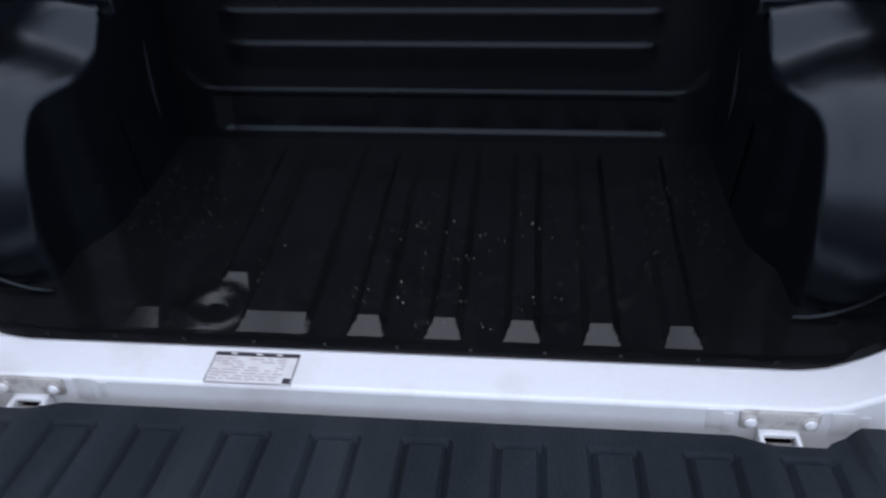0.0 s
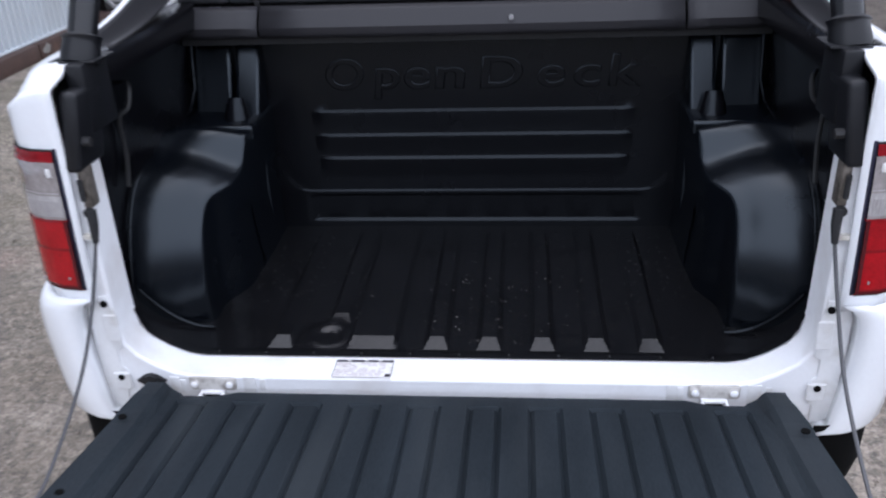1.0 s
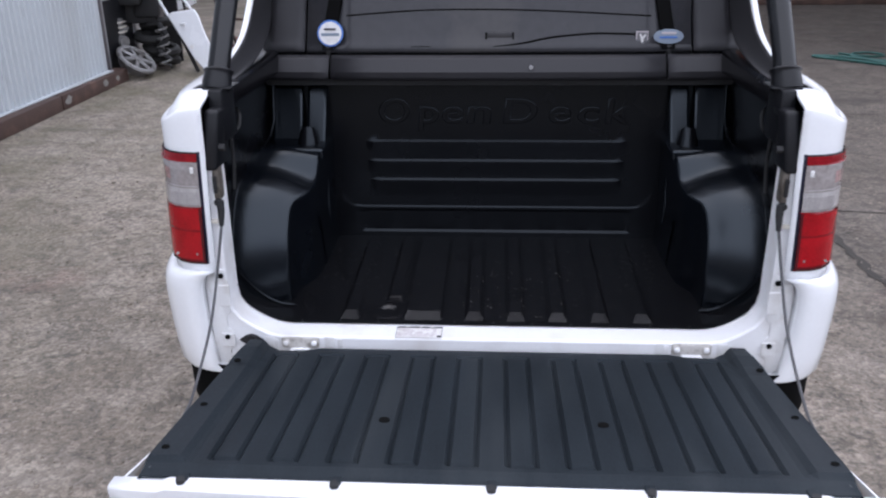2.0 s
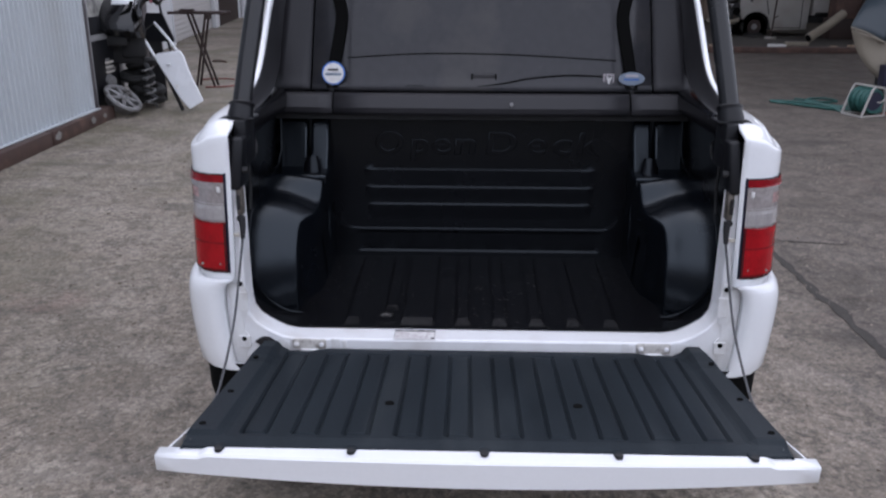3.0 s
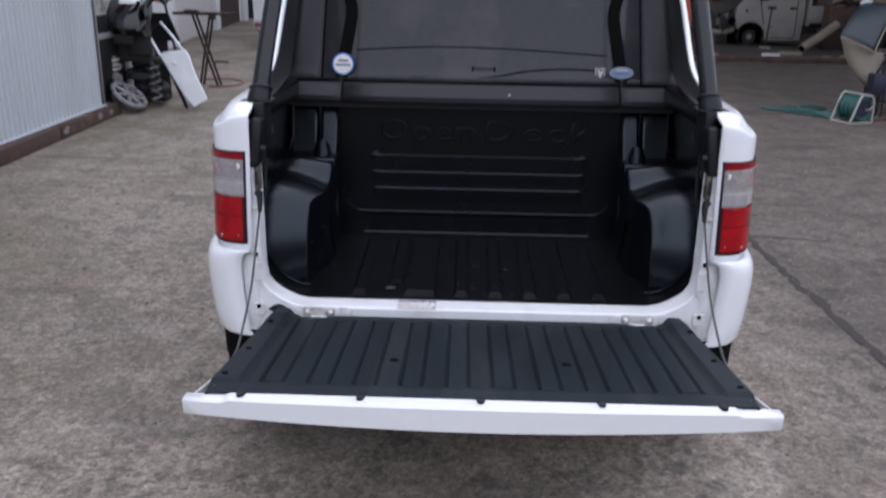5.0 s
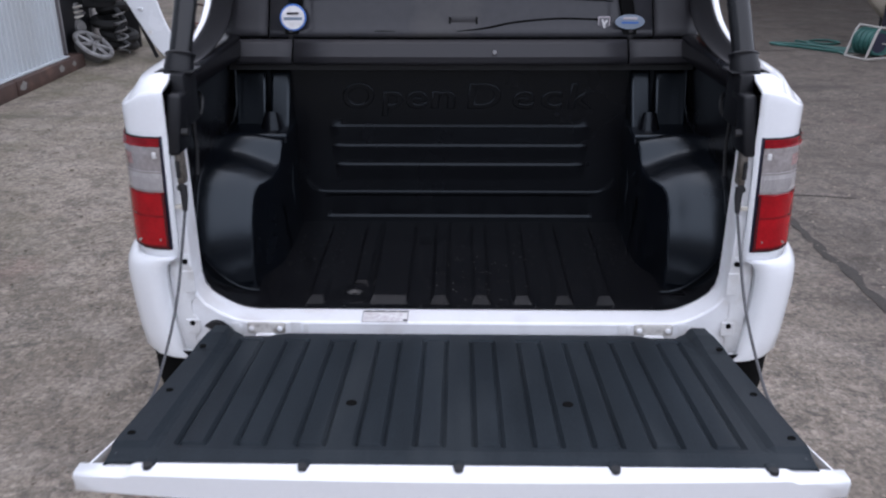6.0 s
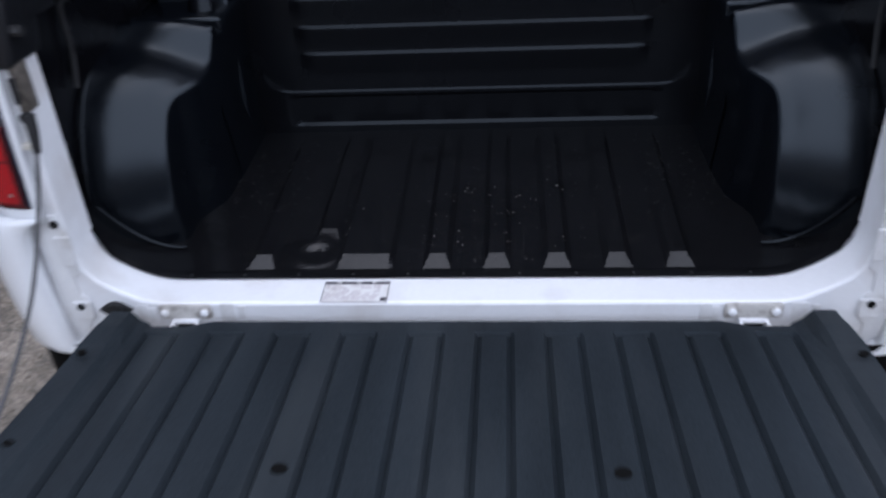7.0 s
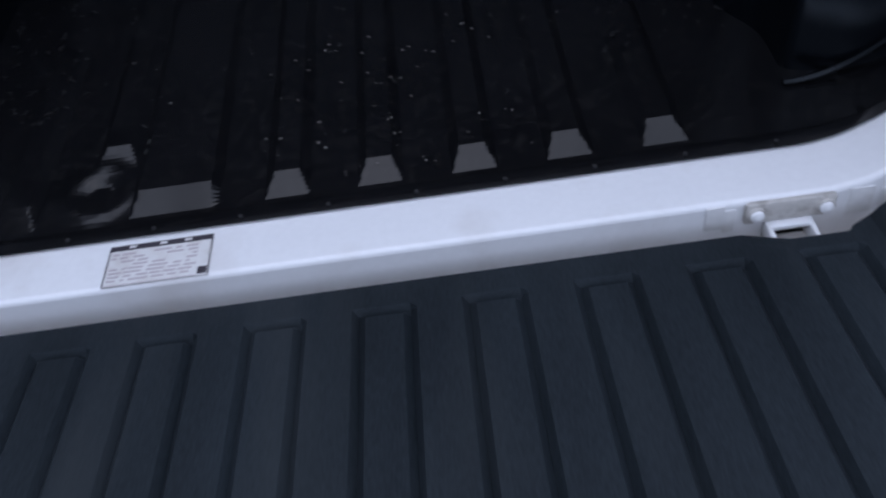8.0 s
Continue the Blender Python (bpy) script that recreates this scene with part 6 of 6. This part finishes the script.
for y in (0.10, 1.18):
    w = part("wheel", disc((6.13, y, 0.26), (0, 1, 0), 0.26, 0.16, 24), TYRE, truck)
    part("rim", disc((6.13, y - 0.085, 0.26), (0, 1, 0), 0.145, 0.02, 16), BROWN, w)
    part("hub_cap", disc((6.13, y - 0.10, 0.26), (0, 1, 0), 0.06, 0.02, 12), DULLALLOY, w)
part("wheel_house", box(5.88, 6.42, 0.02, 1.28, 0.10, 0.55, 0.02), HOLE, truck)
part("stripped_front", prism([(5.52, 0.34), (5.54, 0.70), (5.70, 0.76), (5.80, 0.74), (5.82, 0.44), (5.76, 0.30)], 0.02, 1.26, "y", bevel=0.012), SEAL, truck, "dark bared front structure")
bits_rng = random.Random(33)
for k in range(26):
    x, z = bits_rng.uniform(5.46, 5.78), bits_rng.uniform(0.32, 0.74)
    w, h, y = bits_rng.uniform(0.02, 0.09), bits_rng.uniform(0.02, 0.08), bits_rng.uniform(0, 0.9)
    part("torn_piece", box(x, x + w, y - 0.06, y, z, z + h, 0.006), (TYRE, DULLALLOY, DUSTWHITE, RUST)[k % 4], truck)
part("lamp_hole", disc((5.72, -0.0, 0.58), (0.3, 1, 0), 0.085, 0.05, 16), HOLE, truck)
part("front_bumper_bar", tube(curve_points([(5.78, 0.0, 0.40), (5.56, 0.02, 0.34), (5.46, 0.25, 0.33), (5.44, 1.1, 0.33)], 5), 0.05, 8), CANVAS, truck, "dusty pale bumper bar")
part("radiator", box(5.48, 5.56, 0.30, 1.1, 0.40, 0.72, 0.01), SEAL, truck)
for x, y, z, r in ((5.50, 0.16, 0.56, 0.085), (5.48, 0.95, 0.56, 0.085)):
    part("lamp_bowl", disc((x, y, z), (1, 0.4, 0), r, 0.08, 16), LATCH, truck)
for k in range(6):
    part("bent_bracket", tube([(5.50 + 0.04 * k, -0.02, 0.28 + 0.05 * k), (5.60 + 0.03 * k, -0.05 + 0.05 * k, 0.55 + 0.03 * k), (5.72, 0.02, 0.76)], 0.012, 5), SEAL, truck)
part("front_axle_stand", box(5.50, 5.70, 0.1, 0.3, 0.06, 0.34, 0.02), SEAL, truck)
for y in (0.15, 1.0):
    part("chassis_rail", box(7.26, 9.2, y, y + 0.12, 0.34, 0.48, 0.01), SEAL, truck)
part("bed_front", box(7.33, 7.40, 0.0, 1.3, 0.50, 1.12, 0.01), DUSTWHITE, truck)
part("bed_side", box(7.36, 9.2, -0.02, 0.03, 0.56, 0.92, 0.01), DUSTWHITE, truck)
for x in (7.75, 8.3, 8.85):
    part("bed_rib", box(x, x + 0.05, -0.035, -0.02, 0.57, 0.91, 0.004), DUSTWHITE, truck)
part("bed_floor", box(7.36, 9.2, 0.03, 1.3, 0.50, 0.56), SEAL, truck)
part("rear_wheel", disc((8.5, 0.12, 0.27), (0, 1, 0), 0.27, 0.16, 20), TYRE, truck)
fend = thing("loose_fender", "cream curved fender lying on the truck bed", "car part", (0, 16.8, 0))
thick(part("shell", sheet([[(7.40 + 0.56 * k / 10, -0.04 + 0.34 * j / 4, 0.92 + 0.30 * math.sin(math.pi * (0.2 + 0.78 * k / 10)) - 0.06 * j / 4) for k in range(11)] for j in range(5)]), SHUTTER, fend), 0.012)
heap = thing("cardboard_heap", "brown boxes and dark rubbish beside the truck", "rubbish", (0, 15.9, 0.06))
for x0, x1, y0, y1, z0, z1, m in ((7.50, 8.0, 0.1, 0.5, 0.42, 0.90, RUST), (7.45, 8.3, 0.15, 0.6, 0.0, 0.42, BROWN), (8.02, 8.6, 0.0, 0.5, 0.0, 0.78, RUST), (8.3, 8.9, 0.1, 0.5, 0.78, 1.02, SEAL)):
    part("box", box(x0, x1, y0, y1, z0, z1, 0.012), m, heap)
heap_rng = random.Random(8)
for k in range(26):
    x, y = heap_rng.uniform(7.5, 8.6), heap_rng.uniform(0.1, 0.5)
    z = 0.90 if x < 8 else 0.78
    a = heap_rng.uniform(0, 3.1)
    d = Vector((math.cos(a), 0.4 * math.sin(a), 0.3 * math.sin(a * 2))) * heap_rng.uniform(0.06, 0.16)
    p = Vector((x, y, z + heap_rng.uniform(0.02, 0.20)))
    part("rubbish_piece", tube([p - d, p + d * 0.2 + Vector((0, 0, 0.03)), p + d], [0.03, 0.06, 0.025], 6), (SEAL, BROWN, WOOD, TYRE)[k % 4], heap)
pipe = thing("leaning_pipe", "thick cream tube leaning on the rubbish heap", "tube", (0, 15.5, 0.06))
part("pipe", tube([(6.72, -0.25, 0.09), (7.12, -0.05, 0.30), (7.52, 0.18, 0.54)], 0.088, 14), CANVAS, pipe)
part("pipe_bore", disc((6.715, -0.253, 0.087), (0.8, 0.4, 0.43), 0.07, 0.012, 14), HOLE, pipe)
bits = thing("scrap_wood", "pale scrap pieces beside the workshop kerb", "scrap", (0, 14.1, 0.06))
for x, y, w, h, m in ((5.60, 0.1, 0.30, 0.06, PAPER), (6.05, 0.5, 0.42, 0.07, CANVAS), (6.75, 0.1, 0.12, 0.03, WOOD), (4.5, 0.1, 0.25, 0.05, WOOD), (7.1, 0.15, 0.6, 0.05, WOOD)):
    part("piece", box(x, x + w, y - 0.08, y + 0.08, 0, h, 0.012), m, bits)
pole = thing("jack_stand", "thin dark upright stand beside the truck", "stand", (6.30, 16.2, 0.06))
part("pole", tube([(0, 0, 0.0), (0.05, 0, 0.86)], 0.018, 8), BROWN, pole)
part("head", box(-0.03, 0.13, -0.04, 0.04, 0.80, 0.86, 0.01), BROWN, pole)
part("arm", tube([(0.03, 0, 0.42), (0.12, 0, 0.46)], 0.012, 6), BROWN, pole)
part("foot", disc((0, 0, 0.015), (0, 0, 1), 0.12, 0.03, 14), DUSTWHITE, pole)

# ---- work table with a bonnet and sheet ----
table = thing("work_table", "dark steel work table in the yard", "table", (4.55, 7.55, 0))
part("tabletop", box(0.12, 1.7, 0.0, 0.7, 0.68, 0.71, 0.006), SEAL, table)
for x, y in ((0.22, 0.08), (1.6, 0.08), (0.30, 0.62), (1.6, 0.62)):
    part("leg", tube([(x, y, 0.0), (x, y, 0.68)], 0.018, 8), SEAL, table)
part("brace", tube([(0.22, 0.08, 0.62), (0.52, 0.08, 0.05)], 0.012, 6), SEAL, table)
part("brace", tube([(0.30, 0.62, 0.10), (0.9, 0.62, 0.66)], 0.012, 6), SEAL, table)
part("shelf", box(0.25, 1.6, 0.05, 0.65, 0.14, 0.17, 0.004), SEAL, table)
stool = thing("blue_step_box", "small dark blue steel box under the table edge", "box", (4.61, 7.38, 0))
part("body", box(-0.08, 0.08, -0.07, 0.09, 0.27, 0.50, 0.012), NAVY, stool)
part("handle", tube([(-0.03, 0.0, 0.50), (-0.02, 0.0, 0.545), (0.06, 0.0, 0.60)], 0.01, 6), NAVY, stool)
for x in (-0.07, 0.07):
    part("leg", tube([(x, -0.05, 0.27), (x, -0.05, 0.0)], 0.012, 6), SEAL, stool)
    part("leg", tube([(x, 0.07, 0.27), (x, 0.07, 0.0)], 0.012, 6), SEAL, stool)
bonnet = thing("blue_bonnet", "blue-grey car bonnet propped on the work table", "car bonnet", (0, 0, 0))
low_a, top_a, low_b, top_b = Vector((4.16, 7.50, 0.90)), Vector((4.50, 7.86, 1.25)), Vector((4.53, 7.42, 0.735)), Vector((4.87, 7.78, 1.235))
rows = []
for k in range(9):
    t = k / 8
    row = []
    for u in (0, 0.12, 0.3, 0.5, 0.7, 0.88, 1.0):
        p = (low_a.lerp(top_a, t)).lerp(low_b.lerp(top_b, t), u)
        row.append(p + Vector((-0.02, -0.03, 0.04)) * (math.sin(math.pi * t) * 0.7 + math.sin(math.pi * u) * 0.5))
    rows.append(row)
thick(part("skin", sheet(rows), TARP, bonnet), 0.014)
part("edge_strip", tube([r[-1] + Vector((0.004, -0.004, 0)) for r in rows], 0.008, 6), CANVAS, bonnet)
part("edge_strip", tube([p + Vector((0, -0.006, -0.004)) for p in rows[0]], 0.008, 6), CANVAS, bonnet)
part("worn_corner", tube([rows[-1][0] + Vector((-0.02, 0.0, 0.0)), rows[-1][1] + Vector((0, 0, 0.012)), rows[-1][2] + Vector((0, 0, 0.004))], [0.012, 0.02, 0.008], 6), VANWHITE, bonnet, "pale chipped corner")
cloth = thing("cream_panel", "cream curved panel hanging under the bonnet", "panel", (0, 0, 0))
left_edge = curve_points([(4.18, 7.52, 0.88), (4.26, 7.50, 0.65), (4.42, 7.50, 0.45), (4.59, 7.52, 0.32)], 4)
right_edge = curve_points([(4.53, 7.46, 0.735), (4.76, 7.60, 0.70), (4.70, 7.60, 0.55), (4.62, 7.55, 0.38)], 4)
rows = [[a.lerp(b, u) + Vector((0, -0.07 * math.sin(math.pi * u), 0.0)) for u in (0, 0.2, 0.4, 0.6, 0.8, 1.0)] for a, b in zip(left_edge, right_edge)]
thick(part("sheet", sheet(rows), CANVAS, cloth), 0.01)
bonnet2 = thing("far_bonnet", "dark car panel propped on the work table", "car panel", (0, 0, 0))
rows = [[(4.86 + 1.2 * u, 7.86 + 0.1 * t, 1.25 - 0.50 * t - 0.03 * u) for u in (0, 0.25, 0.5, 0.75, 1.0)] for t in (0, 0.3, 0.6, 1.0)]
thick(part("skin", sheet(rows), SEAL, bonnet2), 0.012)
part("pale_edge", tube([r + Vector((0, -0.01, 0.008)) for r in map(Vector, rows[0])], 0.012, 6), DUSTWHITE, bonnet2)
# ---- hose reel and hoses ----
reel = thing("hose_reel", "white framed hose reel with green hose on the concrete", "hose reel", (4.24, 7.05, 0), 20)
for y in (-0.13, 0.15):
    pts = [(-0.15, y, 0.012), (-0.05, y, 0.29), (-0.02, y, 0.325), (0.10, y, 0.305), (0.13, y, 0.27), (0.15, y, 0.012)]
    part("frame", tube(pts, 0.013, 8), DUSTWHITE, reel)
    part("foot_bar", tube([(-0.15, y, 0.012), (0.15, y, 0.012)], 0.012, 8), DUSTWHITE, reel)
for x, z in ((-0.15, 0.012), (0.15, 0.012), (-0.02, 0.325), (0.10, 0.305)):
    part("cross_bar", tube([(x, -0.13, z), (x, 0.15, z)], 0.012, 8), DUSTWHITE, reel)
for k in range(8):
    part("hose_coil", ring((0.02, -0.10 + 0.031 * k, 0.165), (0, 1, 0), 0.115 + 0.008 * (k % 2), 0.017, 20, 6), HOSE, reel)
part("drum", tube([(0.02, -0.11, 0.165), (0.02, 0.13, 0.165)], 0.10, 16), NAVY, reel)
part("crank", tube([(0.02, -0.15, 0.165), (0.02, -0.19, 0.165), (0.07, -0.19, 0.20)], 0.008, 6), DUSTWHITE, reel)


def loose_hose(name, label, pts, mat, r=0.011):
    t = thing(name, label, "hose", (0, 0, 0), 0, "hoses on the yard")
    part("hose", tube(curve_points([(x, y, r) for x, y in pts], 6), r, 6), mat, t)


loose_hose("air_hose", "green rubber hose lying in loops on concrete", [(4.1, 7.15), (4.0, 7.5), (3.6, 7.85), (3.68, 7.98), (4.1, 7.7), (4.4, 7.5), (4.75, 7.35)], HOSE, 0.013)
loose_hose("air_hose", "green rubber hose lying in loops on concrete", [(3.9, 8.15), (4.15, 7.9), (4.35, 8.0), (4.25, 8.2), (4.0, 8.05), (4.1, 7.55), (4.35, 7.25)], HOSE, 0.013)
loose_hose("air_hose", "teal rubber hose trailing across the concrete", [(4.1, 7.3), (3.8, 7.65), (3.55, 7.95), (3.9, 7.85), (4.2, 7.45)], HOSE, 0.016)
loose_hose("air_hose", "teal rubber hose trailing across the concrete", [(4.38, 7.1), (4.6, 7.3), (4.8, 7.2), (5.0, 7.45), (5.5, 7.3)], HOSE, 0.013)
loose_hose("red_hose", "red rubber hose lying on the concrete", [(4.4, 7.25), (4.7, 7.55), (5.0, 7.45), (5.4, 7.65), (5.9, 7.5)], REDHOSE, 0.014)
loose_hose("red_hose", "red rubber hose lying on the concrete", [(4.45, 7.1), (4.75, 7.25), (5.1, 7.15), (5.8, 7.35)], REDHOSE, 0.012)

# ---- joints and cracks in the concrete ----


def joint(name, label, pts, width, seed):
    r = random.Random(seed)
    line = curve_points([(x, y, 0.003) for x, y in pts], 24)
    rows = []
    for i, p in enumerate(line):
        d = (line[min(i + 1, len(line) - 1)] - line[max(i - 1, 0)]).normalized()
        n = Vector((d.y, -d.x, 0))
        w = width * r.uniform(0.5, 1.3)
        o = n * width * r.uniform(-0.3, 0.3)
        rows.append([p + n * w / 2 + o, p + Vector((0, 0, 0.001)) + o, p - n * w / 2 + o])
    tagged(part(name, sheet(rows), FILLER), label, "joint", kind="structure")


joint("slab_joint", "dark dirt-filled joint between concrete slabs", [(1.90, -4.0), (1.80, -1.0), (1.745, 0.85), (1.71, 2.5), (1.66, 5.0), (1.55, 9.0), (1.4, 13)], 0.058, 1)
joint("slab_joint", "dark dirt-filled joint between concrete slabs", [(1.7, 2.62), (1.95, 2.60), (2.2, 2.55)], 0.014, 2)
joint("slab_joint", "dark crack across the concrete", [(2.3, 7.42), (3.1, 7.48), (3.73, 7.55), (4.0, 7.56)], 0.02, 3)
joint("slab_joint", "dark crack across the concrete", [(4.3, 9.65), (4.36, 9.3), (4.43, 9.0), (4.5, 8.56)], 0.03, 5)
joint("slab_joint", "dark crack across the concrete", [(2.4, 5.2), (2.9, 5.0), (3.3, 5.05), (3.9, 4.9)], 0.012, 4)


# ---- loose flakes on the concrete ----
flakes = bmesh.new()
rng = random.Random(21)
for k in range(4500):
    side = rng.random() < 0.6
    x = rng.uniform(-3.1, -0.75) if side else rng.uniform(0.85, 3.6)
    y = -1.6 + 7.0 * rng.random() ** 1.5
    r = rng.uniform(0.004, 0.011) * (1.6 if rng.random() < 0.08 else 1)
    a = rng.uniform(0, 6.28)
    u, w = Vector((math.cos(a), math.sin(a), 0)) * r, Vector((-math.sin(a), math.cos(a), 0)) * r * rng.uniform(0.5, 0.9)
    c, h = Vector((x, y, 0.0)), Vector((0, 0, r * rng.uniform(0.3, 0.6)))
    ring_v = [flakes.verts.new(p) for p in (c + u, c + w * 0.9 + u * 0.3, c - u * 0.9, c - w)]
    top = [flakes.verts.new(c + (v.co - c) * 0.6 + h * rng.uniform(0.7, 1.2)) for v in ring_v]
    flakes.faces.new(top)
    for i in range(4):
        flakes.faces.new((ring_v[i], ring_v[(i + 1) % 4], top[(i + 1) % 4], top[i]))
tagged(part("concrete_flakes", flakes, CRUMB, None, smooth=False), "loose crumbs of weathered concrete on the yard", "gravel", kind="stuff")
